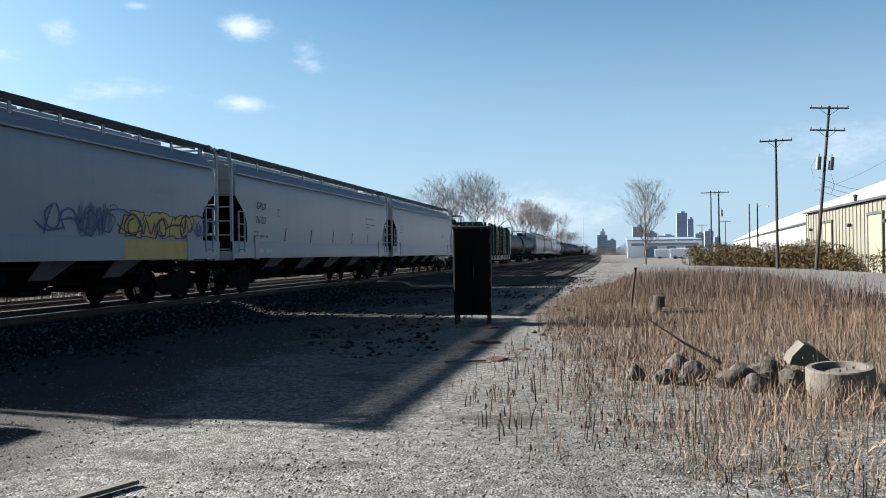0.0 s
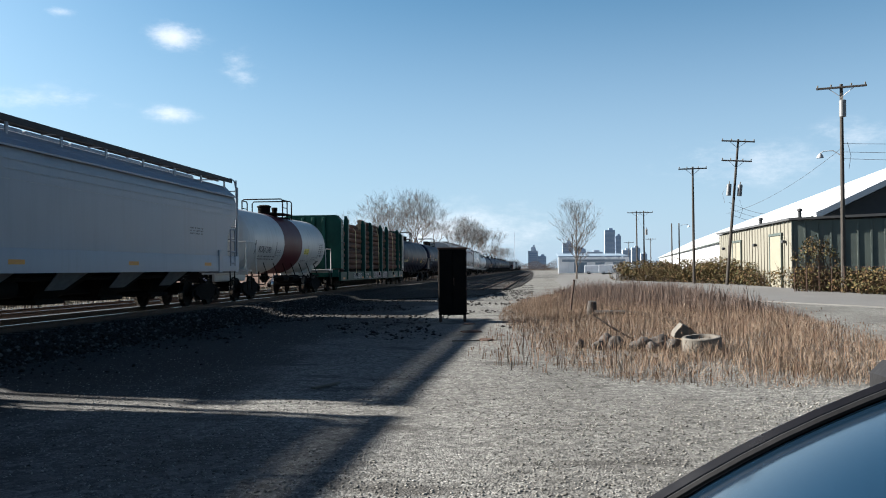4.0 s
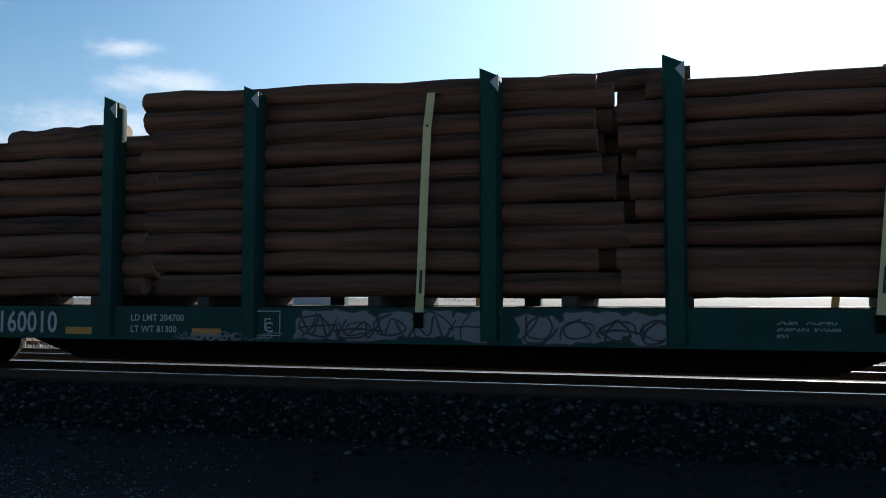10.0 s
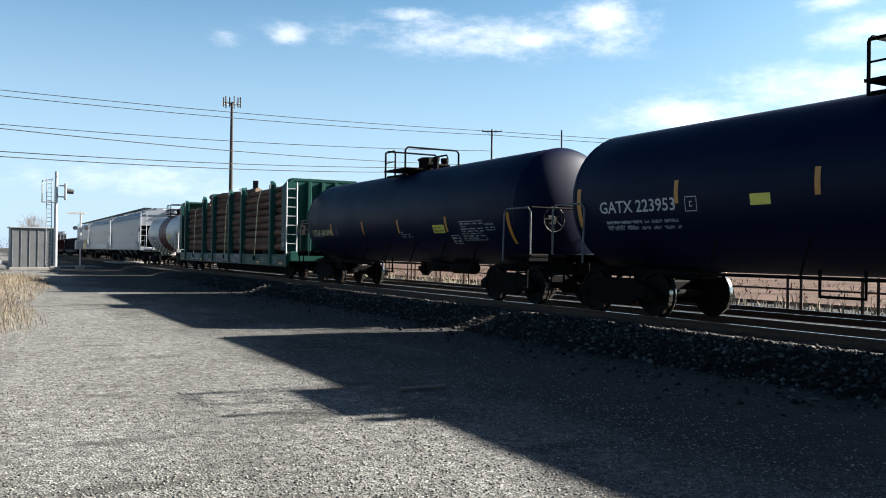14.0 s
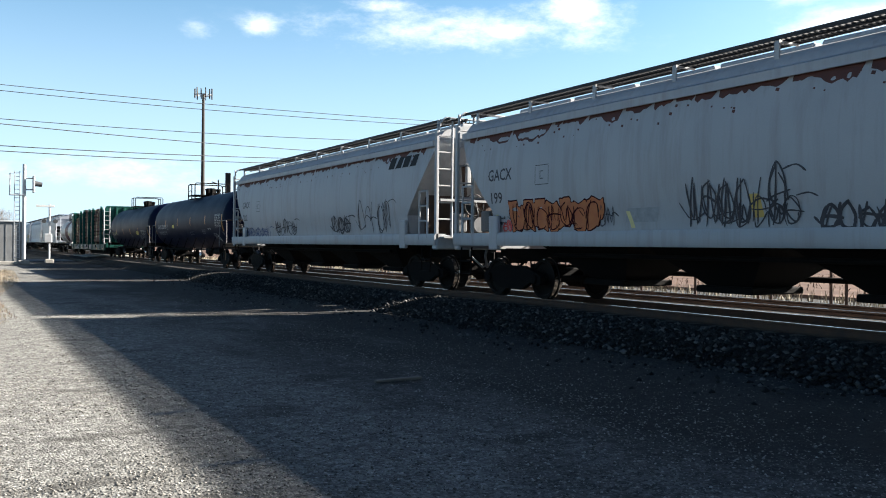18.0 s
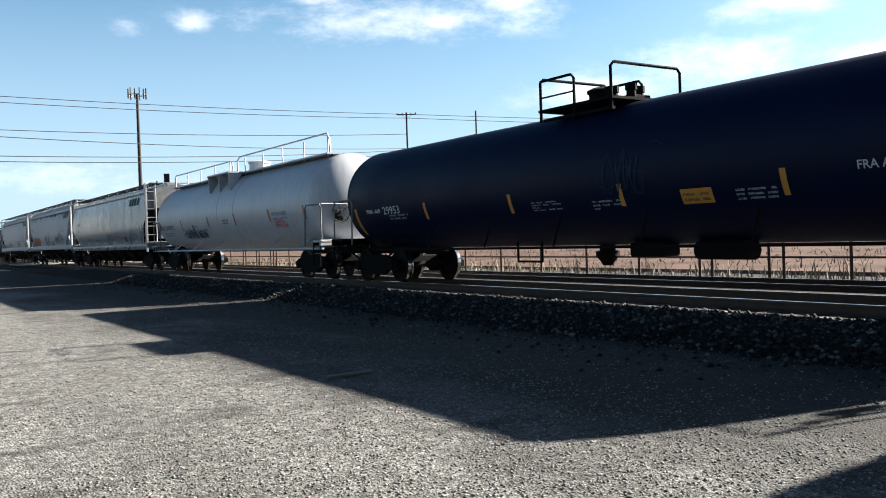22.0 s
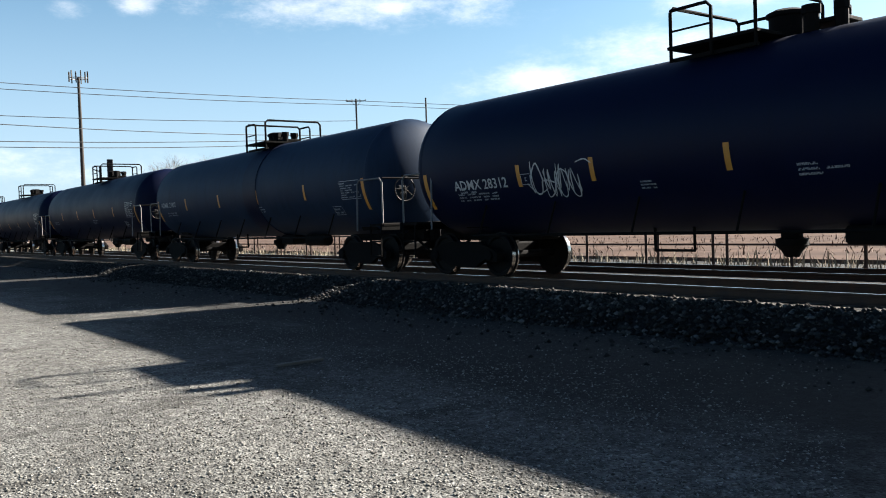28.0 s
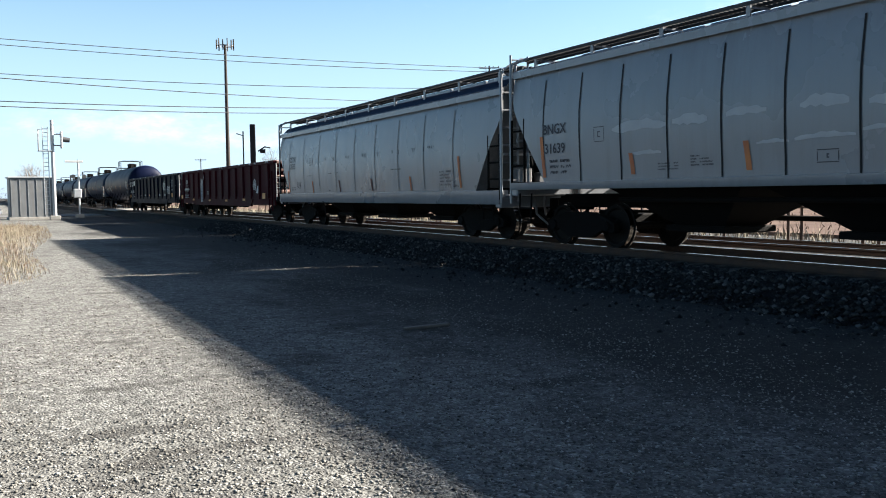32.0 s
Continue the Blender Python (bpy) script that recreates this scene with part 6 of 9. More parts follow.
    # black tank cars
    ob, h, on = tank("glossy black tank car with yellow stripes and a yellow placard", 16.95, 33.3, M["black"], chart=(4.5, 5.6, 1.48, 1.94), plat=(-1.1, 0.33), low=0.57, stripes=((-4.64, False), (-1.86, False), (0.8, False), (3.76, False), (6.8, True)))
    write(ob, "UTLX 662998", 0.29, -6.62, 1.73, on, M["strap"], wide=1.18)
    patch(ob, "placard", 2.98, 3.63, 1.68, 1.91, on, M["placard"])
    bars(ob, 3.03, 3.58, 1.71, 1.88, 2, on, M["ink"], 60, 0.009)
    write(ob, "PLASITE 3070", 0.07, 5.72, 1.85, on, M["letter"])
    bars(ob, 5.72, 6.15, 1.7, 1.82, 2, on, M["letter"], 59)
    bars(ob, -4.3, -4.1, 1.72, 1.92, 1, on, M["dim"], 58, frame_too=True)
    ob, h, on = tank("black tank car with white stencils and a diamond placard", 33.4, 50.3, M["black"], chart=(6.0, 6.95, 1.95, 2.49), plat=(-1.1, 0.3), low=0.2)
    write(ob, "GATX", 0.32, -6.55, 1.97, on, M["letter"], wide=1.1)
    bars(ob, -4.2, -3.98, 1.96, 2.16, 1, on, M["letter"], 61, frame_too=True)
    write(ob, "223953", 0.32, -5.5, 1.97, on, M["letter"], wide=1.1)
    bars(ob, -6.4, -4.4, 1.6, 1.85, 2, on, M["dim"], 62)
    patch(ob, "placard", -2.8, -2.4, 1.98, 2.16, on, M["placard"])
    write(ob, "FRA AIP", 0.15, 4.6, 1.8, on, M["letter"])
    bars(ob, 3.4, 4.0, 1.6, 1.85, 3, on, M["dim"], 63)
    bars(ob, 6.9, 7.2, 1.5, 1.75, 4, on, M["dim"], 64)
    vs = [(5.87, 1.36), (6.04, 1.6), (6.21, 1.36), (6.04, 1.12)]
    part("diamond_placard", Shape().quad(*[on(y, z, 0.03) for y, z in vs]), M["letter"], ob, smooth=0)
    bars(ob, 5.97, 6.13, 1.3, 1.42, 1, on, M["ink"], 65, 0.035)
    # weathered hoppers
    for u0, u1, num, seed in ((51.1, 69.5, "202", 1), (69.7, 88.3, "199", 2)):
        ob, h, on = hopper("weathered white covered hopper car with rust under the eave and graffiti", u0, u1, M["cream"], False, 4)
        eave_rust(ob, h, on, seed)
        write(ob, "GACX", 0.36, -h + 1.5, 2.6, on, M["ink"], wide=0.9)
        write(ob, num, 0.34, -h + 1.55, 2.1, on, M["ink"])
        bars(ob, -h + 3.3, -h + 3.7, 2.45, 2.8, 1, on, M["ink"], 70 + seed, frame_too=True)
        bars(ob, -h + 1.5, -h + 2.6, 1.6, 1.85, 2, on, M["ink"], 71 + seed)
        # the owner's emblem as a plain slanted dark shape
        for i in range(4):
            y = h - 2.75 + i * 0.42
            part("emblem", Shape().quad(on(y, 3.24, .012), on(y + 0.34, 3.24, .012), on(y + 0.46, 3.54, .012), on(y + 0.1 + 0.1 * (i % 2), 3.54, .012)), M["trim"], ob, smooth=0)
        if num == "199":
            blobs(ob, -h + 2.3, -h + 5.3, 1.46, 2.12, 7, on, M["orange"], 75, edge=M["maroon"])
            strokes(ob, -h + 2.4, -h + 5.2, 1.5, 2.08, 7, on, M["maroon"], 76, 0.03, d=0.014, tail=False)
            strokes(ob, -h + 5.2, -h + 5.75, 1.55, 2.0, 3, on, M["ink"], 85, 0.025, tail=False)
            strokes(ob, -h + 1.95, -h + 2.3, 1.46, 1.75, 2, on, M["redpaint"], 86, 0.03, tail=False)
            strokes(ob, -h + 7.4, -h + 9.4, 1.5, 2.45, 6, on, M["ink"], 77, 0.035)
            strokes(ob, -h + 8.1, -h + 9.6, 1.48, 2.0, 5, on, M["ink"], 88, 0.03)
            patch(ob, "graffiti", -h + 8.75, -h + 8.95, 1.62, 1.98, on, M["gold"], -0.05, 0.008)
            patch(ob, "reflective_stripe", -h + 6.05, -h + 6.15, 1.5, 1.8, on, M["strap"], -0.1, 0.008)
            patch(ob, "reflective_stripe", -h + 1.72, -h + 1.84, 1.52, 1.85, on, M["strap"], 0.0, 0.008)
            strokes(ob, -h + 9.9, -h + 11.3, 1.4, 1.9, 5, on, M["ink"], 78, 0.05)
            strokes(ob, h - 6.0, h - 4.6, 1.6, 2.2, 4, on, M["ink"], 79, 0.05)
            strokes(ob, h - 4.6, h - 3.0, 1.5, 2.5, 3, on, M["navy"], 80, 0.05)
            patch(ob, "paint_patch", -h + 5.9, -h + 6.7, 1.6, 1.85, on, M["dim"], 0.1)
        else:
            strokes(ob, -h + 1.6, -h + 4.8, 1.45, 1.85, 8, on, M["navy"], 81, 0.035)
            strokes(ob, -h + 5.5, -h + 7.6, 1.5, 2.1, 5, on, M["ink"], 82, 0.04)
            strokes(ob, h - 6.8, h - 5.4, 1.5, 2.1, 3, on, M["ink"], 83, 0.05)
            strokes(ob, h - 4.8, h - 2.6, 1.5, 2.5, 5, on, M["ink"], 84, 0.03)
    ob, h, on = hopper("pale grey covered hopper car with weld seams and faded yellow marks", 88.5, 106.6, M["grey"], False, 5, grey=(0.0, 1.02, 1.26, -7.63, 1.535, 2.5, 1.05, 1.98))
    write(ob, "GACX", 0.26, -7.23, 2.52, on, M["ink"], wide=1.15, d=0.014)
    write(ob, "10773", 0.24, -7.23, 2.13, on, M["ink"], wide=1.1, d=0.014)
    bars(ob, -7.1, -6.2, 1.72, 1.88, 2, on, M["ink"], 96)
    bars(ob, -5.53, -5.32, 2.3, 2.51, 1, on, M["ink"], 90, frame_too=True)
    for q in (-7.6, -5.1, -2.85, -0.75, 1.55, 3.85, 6.1):
        patch(ob, "reflective_stripe", q, q + 0.5, 1.38, 1.49, on, M["strap"], 0.03, 0.01, 1)
    bars(ob, -4.78, -3.46, 1.58, 1.75, 2, on, M["redpaint"], 91)
    bars(ob, -2.69, -1.15, 1.52, 1.7, 3, on, M["ink"], 92)
    bars(ob, 0.1, 0.6, 1.5, 1.66, 3, on, M["ink"], 94)
    bars(ob, 3.45, 3.75, 1.5, 1.62, 2, on, M["ink"], 95)
    write(ob, "DO NOT HAMMER ON CAR", 0.115, 2.03, 1.66, on, M["redpaint"], d=0.014)
    write(ob, "USE RUBBER MALLET ONLY", 0.115, 2.0, 1.53, on, M["redpaint"], d=0.014)
    patch(ob, "plate", 4.25, 4.8, 1.42, 1.68, on, M["ink"], -0.05, 0.02)
    bars(ob, 5.0, 6.2, 1.42, 1.66, 3, on, M["ink"], 97)
    for q in (-6.8, -5.9, -3.1, -1.4, 0.6, 2.7, 5.0, 7.0):
        part("lug", Shape().box((1.63, q, 1.13), (0.07, 0.16, 0.08), 0.015), M["railgrey"], ob)
    for a, b in ((-6.3, -5.7), (-5.5, -3.9), (-1.0, 0.3), (4.7, 4.95)):
        bars(ob, a, b, 1.08, 1.2, 2, side(1.612), M["ink"], int(a * 7))
    for i in range(4):
        y = h - 3.2 + i * 0.5
        part("emblem", Shape().quad(on(y, 3.16, .012), on(y + 0.38, 3.16, .012), on(y + 0.5, 3.5, .012), on(y + 0.12 + 0.1 * (i % 2), 3.5, .012)), M["trim"], ob, smooth=0)
    # long white pressure tank with a full-length roof walk
    ob, h, on = tank("long white pressure tank car with a roof walk along its top", 106.8, 125.2, M["tankwhite"], 1.43, 2.33, stripes=False, chart=False, rail_mat=M["galv"], bare=True)
    s = Shape()
    for y in list(np.linspace(-h + 0.8, -0.7, 5)) + list(np.linspace(0.9, h - 0.8, 5)):
        s.tube([(0.62, y, 3.62), (0.62, y, 4.3)], 0.022, 5)
    s.tube([(0.62, -h + 0.7, 3.7), (0.62, -h + 0.72, 4.2), (0.62, -h + 0.85, 4.3), (0.62, -0.6, 4.3), (0.62, -0.42, 4.2), (0.62, -0.4, 3.8)], 0.026, 6)
    s.tube([(0.62, 0.1, 3.8), (0.62, 0.12, 4.25), (0.62, 0.35, 4.38), (0.62, h - 0.85, 4.38), (0.62, h - 0.7, 4.2), (0.62, h - 0.68, 3.7)], 0.026, 6)
    part("roof_rail", s, M["galv"], ob)
    part("roof_walk", Shape().box((0.5, 0, 3.75), (0.5, 2 * h - 1.2, 0.05)), M["galv"], ob)
    for q in (-1.35, -0.2, 0.9):
        part("walk_bracket", Shape().prism([(0.75, 3.73), (1.3, 3.73), (1.28, 3.6), (1.24, 3.1), (1.15, 3.12)], "y", q - 0.02, q + 0.02), M["galv"], ob)
    part("platform", Shape().box((0.95, -0.2, 3.76), (0.72, 2.4, 0.05)), M["galv"], ob)
    for y in (-0.1, 1.62):
        part("weld_band", Shape().lathe([(y - 0.02, 1.4), (y - 0.02, 1.434), (y + 0.02, 1.434), (y + 0.02, 1.4)], "y", 48, (0, 0, 2.33)), M["dim"], ob)
    part("bonnet", Shape().lathe([(3.7, 0.38), (4.08, 0.38), (4.1, 0.42), (4.16, 0.42), (4.2, 0.3), (4.22, 0.03)], "z", 20, (0, 0.75, 0)), M["tankwhite"], ob, "white protective housing over the valves")
    for x in (-1, 1):
        part("side_rail", Shape().tube([(x * 1.43, -h - 0.3, 0.92), (x * 1.43, h + 0.3, 0.92)], 0.035, 6), M["tankwhite"], ob)
        for q in (-5.77, -3.28, -0.85, 1.91, 4.64, 7.2):
            part("brace", Shape().tube([(x * 0.9, q + 0.05, 1.28), (x * 1.43, q - 0.05, 0.92)], 0.035, 6), M["tankwhite"], ob)
    write(ob, "TILX 309737", 0.27, -7.85, 1.82, on, M["ink"], wide=1.38, d=0.012)
    bars(ob, -7.4, -6.2, 1.5, 1.72, 2, on, M["ink"], 101)
    strokes(ob, -4.7, -3.0, 1.3, 1.95, 5, on, M["ink"], 102, 0.04)
    strokes(ob, -2.85, -1.85, 1.35, 1.75, 4, on, M["ink"], 103, 0.05)
    for q in (-7.9, -4.7, -1.27, 1.65, 4.87, 7.6):
        patch(ob, "reflective_stripe", q, q + 0.13, 1.81, 2.22, on, M["orange"], -0.06, 0.012, 5)
    patch(ob, "label_plate", 0.33, 1.03, 1.82, 2.1, on, M["letter"])
    bars(ob, 0.36, 1.0, 1.86, 2.06, 2, on, M["leaf"], 105, 0.009)
    write(ob, "NOT ODORIZED", 0.15, 5.15, 2.0, on, M["navy"])
    write(ob, "LIQUEFIED", 0.17, 5.22, 1.74, on, M["redpaint"], d=0.012)
    write(ob, "PETROLEUM", 0.17, 5.22, 1.59, on, M["redpaint"], d=0.012)
    bars(ob, 5.15, 6.3, 1.86, 1.94, 1, on, M["navy"], 104)
    # black and faded tank cars
    ob, h, on = tank("black tank car with small white stencils and yellow stripes", 125.3, 144.4, M["black"], 1.34, 2.2, chart=(6.9, 7.9, 1.6, 2.1), plat=(-0.8, 1.15), low=0.66, stripes=((-8.1, True), (-4.67, False), (-1.45, False), (1.65, False), (4.85, False), (8.1, True)))
    bars(ob, -7.5, -6.75, 1.76, 1.95, 1, on, M["letter"], 111)
    write(ob, "29953", 0.28, -6.65, 1.75, on, M["letter"], wide=1.2)
    patch(ob, "placard", 2.95, 3.57, 1.5, 1.76, on, M["yellow"])
    bars(ob, 3.0, 3.5, 1.53, 1.72, 2, on, M["ink"], 112, 0.009)
    bars(ob, -0.8, 0.05, 1.55, 1.76, 4, on, M["dim"], 113)
    bars(ob, 4.0, 4.7, 1.5, 1.72, 3, on, M["dim"], 114)
    write(ob, "FRA AIP", 0.17, 5.95, 1.84, on, M["letter"])
    strokes(ob, 1.2, 2.3, 1.75, 2.7, 3, on, M["slate"], 115, 0.03)
    ob, h, on = tank("faded blue-black tank car with a darker band round the middle", 144.55, 161.35, M["slate"], jacket=(0.0, 1.25), chart=(6.07, 7.0, 1.68, 2.2))
    write(ob, "ADMX 25915", 0.26, -6.7, 1.91, on, M["dim"], wide=1.05)
    ob, h, on = tank("faded blue-black tank car with yellow stripes", 161.43, 178.23, M["slate"], jacket=(-0.1, 1.2), chart=(6.1, 7.0, 1.81, 2.38))
    write(ob, "ADMX 25151", 0.25, -6.75, 2.02, on, M["dim"], wide=1.05)
    ob, h, on = tank("black tank car with a large white leaf-shaped emblem", 178.28, 195.08, M["black"], chart=(6.06, 7.05, 2.05, 2.58))
    write(ob, "ADMX 28144", 0.26, -6.43, 1.91, on, M["letter"], wide=1.08)
    # the owner's emblem as a plain leaf outline and bars
    ec, ez = 3.47, 2.3
    tri = [(-0.62, 0.0), (-0.3, 0.4), (0.05, 0.7), (0.32, 0.4), (0.62, 0.0), (0.25, -0.35), (0.0, -0.66), (-0.25, -0.35)]
    for a, b in zip(tri, tri[1:] + tri[:1]):
        part("emblem", Shape().quad(*[on(ec + p[0] * k, ez + p[1] * k, .012) for p, k in ((a, 1), (b, 1), (b, 0.84), (a, 0.84))]), M["letter"], ob, "white leaf outline", smooth=0)
    for dy, dz in ((0.2, 0), (-0.2, 0), (0, 0.2), (0, -0.2)):
        part("emblem", Shape().quad(*[on(ec + dy + 0.12 * math.cos(a), ez + dz + 0.12 * math.sin(a), .012) for a in np.linspace(0, 2 * math.pi, 11)[:-1]]), M["letter"], ob, smooth=0)
    for i in range(3):
        y = 4.47 + i * 0.5
        part("emblem", Shape().quad(on(y, 2.02, .012), on(y + 0.08, 2.02, .012), on(y + 0.19, 2.3, .012), on(y + 0.3, 2.02, .012), on(y + 0.38, 2.02, .012), on(y + 0.25, 2.38, .012), on(y + 0.13, 2.38, .012)), M["dim"], ob, smooth=0)
    bars(ob, 1.1, 1.4, 2.0, 2.15, 1, on, M["dim"], 116)
    ob, h, on = tank("black tank car with pale yellow numbers", 195.15, 212.15, M["black"], low=0.72)
    write(ob, "UTLX 667584", 0.33, -6.3, 2.03, on, M["strap"], wide=0.98)
    bars(ob, -6.3, -5.05, 1.6, 1.95, 3, on, M["dim"], 121)
    patch(ob, "paint_patch", -6.05, -5.9, 1.4, 1.52, on, M["dim"], n=2)
    ob, h, on = tank("black tank car in the long line of tank cars", 212.3, 229.4, M["black"])
    ob, h, on = tank("faded blue-black tank car with a chart panel", 229.8, 246.7, M["slate"], jacket=(0.4, 1.3), chart=(6.15, 7.0, 1.8, 2.2))
    write(ob, "ADMX 21802", 0.25, -6.9, 2.0, on, M["dim"], wide=1.05)
    ob, h, on = tank("black tank car with a white scrawl beside its number", 246.8, 264.3, M["black"], 1.455, 2.29, low=0.55, plat=(-1.45, 0.05), stripes=((-7.5, True), (-4.58, False), (-2.75, False), (-0.13, False), (2.9, False), (7.3, True)))
    write(ob, "ADMX 28312", 0.28, -6.55, 1.76, on, M["letter"], wide=1.02)
    strokes(ob, -4.25, -3.05, 1.5, 2.2, 4, on, M["letter"], 131, 0.028)
    bars(ob, -6.5, -5.3, 1.5, 1.7, 3, on, M["dim"], 132)
    bars(ob, -4.5, -4.3, 1.8, 1.95, 1, on, M["dim"], 133, frame_too=True)
    bars(ob, -1.8, -1.5, 1.53, 1.7, 3, on, M["dim"], 134)
    # gondolas
    ob, h, on = gondola("black ribbed gondola car with white marks", 264.45, 284.9, M["gonblack"], 13)
    for i in range(4):
        part("emblem", Shape().quad(on(-8.995 + i * 0.07, 1.95 + i * 0.1, .1), on(-8.555 + i * 0.07, 1.95 + i * 0.1, .1), on(-8.515 + i * 0.07, 2.01 + i * 0.1, .1), on(-8.955 + i * 0.07, 2.01 + i * 0.1, .1)), M["letter"], ob, smooth=0)
    mk = side(1.62)
    for pts in (((-7.995, 1.93), (-7.675, 1.96), (-7.795, 2.1)), ((-7.855, 2.3), (-7.595, 2.28), (-7.475, 1.96), (-7.555, 2.02)), ((-7.425, 1.98), (-7.255, 1.98), (-7.155, 2.32), (-7.355, 2.32)), ((-7.195, 1.98), (-6.675, 2.0), (-6.595, 2.14), (-7.125, 2.08)), ((-7.075, 2.17), (-6.595, 2.14), (-6.495, 2.34), (-7.035, 2.32))):
        part("emblem", Shape().quad(*[mk(y, z) for y, z in pts]), M["letter"], ob, smooth=0)
    write(ob, "NS", 0.29, -8.675, 1.42, mk, M["letter"], wide=1.0)
    write(ob, "202330", 0.29, -7.995, 1.42, mk, M["letter"], wide=1.08)
    write(ob, "LD LMT", 0.11, -7.995, 1.25, mk, M["dim"])
    write(ob, "LT WT", 0.11, -7.995, 1.1, mk, M["dim"])
    bars(ob, -7.275, -6.675, 1.08, 1.36, 2, mk, M["dim"], 143)
    bars(ob, h - 1.75, h - 1.25, 1.5, 2.2, 6, mk, M["dim"], 144)
    patch(ob, "reflective_stripe", h - 1.7, h - 1.36, 1.1, 1.34, mk, M["yellow"], n=1)
    patch(ob, "reflective_stripe", -h + 0.7, -h + 1.12, 1.1, 1.3, mk, M["yellow"], n=1)
    for i in range(1, 8):
        q = -h + 1.2 + i * 1.95
        patch(ob, "reflective_stripe", q, q + 0.4, 1.18, 1.3, side(1.53), M["yellow"] if i % 4 == 0 else M["dim"], n=1)
    strokes(ob, h - 5.0, h - 4.2, 1.5, 2.35, 3, side(1.53), M["letter"], 141, 0.04)
    strokes(ob, h - 3.9, h - 2.7, 1.3, 1.9, 4, side(1.53), M["letter"], 142, 0.04)
    ob, h, on = gondola("dark red ribbed gondola car with struck-out white numbers", 285.0, 304.6, M["maroon"], 14)
    mk = side(1.62)
    write(ob, "CR", 0.29, -h + 1.72, 1.86, mk, M["letter"], wide=1.15)
    patch(ob, "strike_line", -h + 1.62, -h + 2.2, 1.94, 1.98, side(1.624), M["letter"], n=1)
    bars(ob, -h + 1.7, -h + 2.35, 1.7, 1.82, 2, mk, M["dim"], 150)
    write(ob, "609102", 0.29, -h + 1.33, 1.42, mk, M["letter"], wide=1.2)
    patch(ob, "strike_line", -h + 1.28, -h + 2.62, 1.51, 1.55, side(1.624), M["letter"], n=1)
    bars(ob, -h + 1.4, -h + 2.5, 1.02, 1.26, 2, mk, M["dim"], 151)
    # a raised arm in pale paint, with dark hatching
    wall = side(1.6)
    for pts in (((5.46, 0.82), (5.86, 0.82), (5.88, 1.35), (5.86, 1.75), (5.5, 1.78), (5.44, 1.3)), ((5.46, 1.78), (5.86, 1.75), (5.92, 1.86), (5.7, 1.98), (5.62, 2.08), (5.48, 2.1)), ((5.66, 1.84), (5.92, 1.8), (6.2, 2.14), (6.2, 2.3), (6.08, 2.12), (5.86, 2.0))):
        part("graffiti", Shape().quad(*[wall(-h + y, z, 0.006 + 0.001 * y) for y, z in pts]), M["silver"], ob, smooth=0)
    strokes(ob, -h + 5.5, -h + 5.86, 0.86, 1.8, 1, wall, M["navy"], 156, 0.035, d=0.02, tail=False)
    for z in (0.95, 1.08, 1.2, 1.38, 1.52, 1.66):
        patch(ob, "graffiti", -h + 5.52 + 0.06 * math.sin(z * 30), -h + 5.84, z, z + 0.025, wall, M["maroon"], d=0.018, n=1)
    patch(ob, "graffiti", -h + 5.42, -h + 5.48, 0.82, 1.85, wall, M["letter"], d=0.016, n=1)
    strokes(ob, h - 3.15, h - 2.7, 1.3, 1.85, 1, side(1.53), M["letter"], 154, 0.05, tail=False)
    blobs(ob, h - 2.62, h - 2.3, 1.22, 1.55, 1, side(1.53), M["scuff"], 155)
    for q, z0, z1 in ((-h + 0.35, 1.0, 1.2), (-h + 3.45, 0.9, 1.0), (-h + 7.3, 0.86, 0.95), (1.5, 0.86, 0.95), (h - 4.6, 0.9, 1.0), (h - 1.45, 1.0, 1.24)):
        patch(ob, "reflective_stripe", q, q + 0.42, z0, z1, side(1.63), M["yellow"], n=1)
    patch(ob, "label_plate", -h + 7.0, -h + 7.12, 1.2, 1.4, wall, M["letter"], n=1)
    # last grey hoppers
    ob, h, on = hopper("clean grey covered hopper car with a row of black paint drips", 304.8, 321.7, M["grey"], False, 3, grey=(0.27, 0.87, 1.2, -6.99, 1.63))
    write(ob, "CSYX", 0.28, -6.95, 2.38, on, M["ink"], wide=1.0, d=0.012)
    write(ob, "13535", 0.28, -7.0, 2.12, on, M["ink"], wide=1.0, d=0.012)
    for a, b in ((-5.1, -3.63), (-3.11, -2.32), (-2.03, -1.66), (-1.33, -0.9), (0.2, 1.9), (2.4, 3.9), (4.3, 5.0)):
        drips(ob, a, b, 2.4, on, 161 + int(a * 3))
    bars(ob, -6.87, -6.4, 1.3, 1.46, 2, on, M["ink"], 161)
    strokes(ob, -6.15, -5.76, 1.37, 1.65, 3, on, M["ink"], 165, 0.012)
    bars(ob, -4.7, -4.43, 2.23, 2.43, 1, on, M["ink"], 162, frame_too=True)
    for a, b, z in ((-4.98, -4.43, 1.8), (-2.8, -2.44, 1.84), (-2.04, -1.23, 1.84), (-2.89, -2.61, 1.25), (2.3, 3.0, 1.82), (0.6, 1.1, 1.26)):
        bars(ob, a, b, z, z + 0.06, 1, on, M["ink"], int(z * 40 + a))
    for y, z0, z1 in ((-7.08, 1.27, 2.06), (-4.4, 1.22, 1.62), (-1.77, 1.23, 1.62), (0.9, 1.23, 1.62), (3.6, 1.23, 1.62), (6.4, 1.27, 2.06)):
        patch(ob, "reflective_stripe", y - 0.05, y + 0.05, z0, z1, on, M["orange"] if abs(y) > 3 else M["rusty"], -0.06, 0.014, 5)
    bars(ob, 5.3, 5.9, 1.33, 1.75, 5, on, M["ink"], 163)
    bars(ob, 6.0, 6.25, 1.28, 1.5, 2, on, M["ink"], 164)
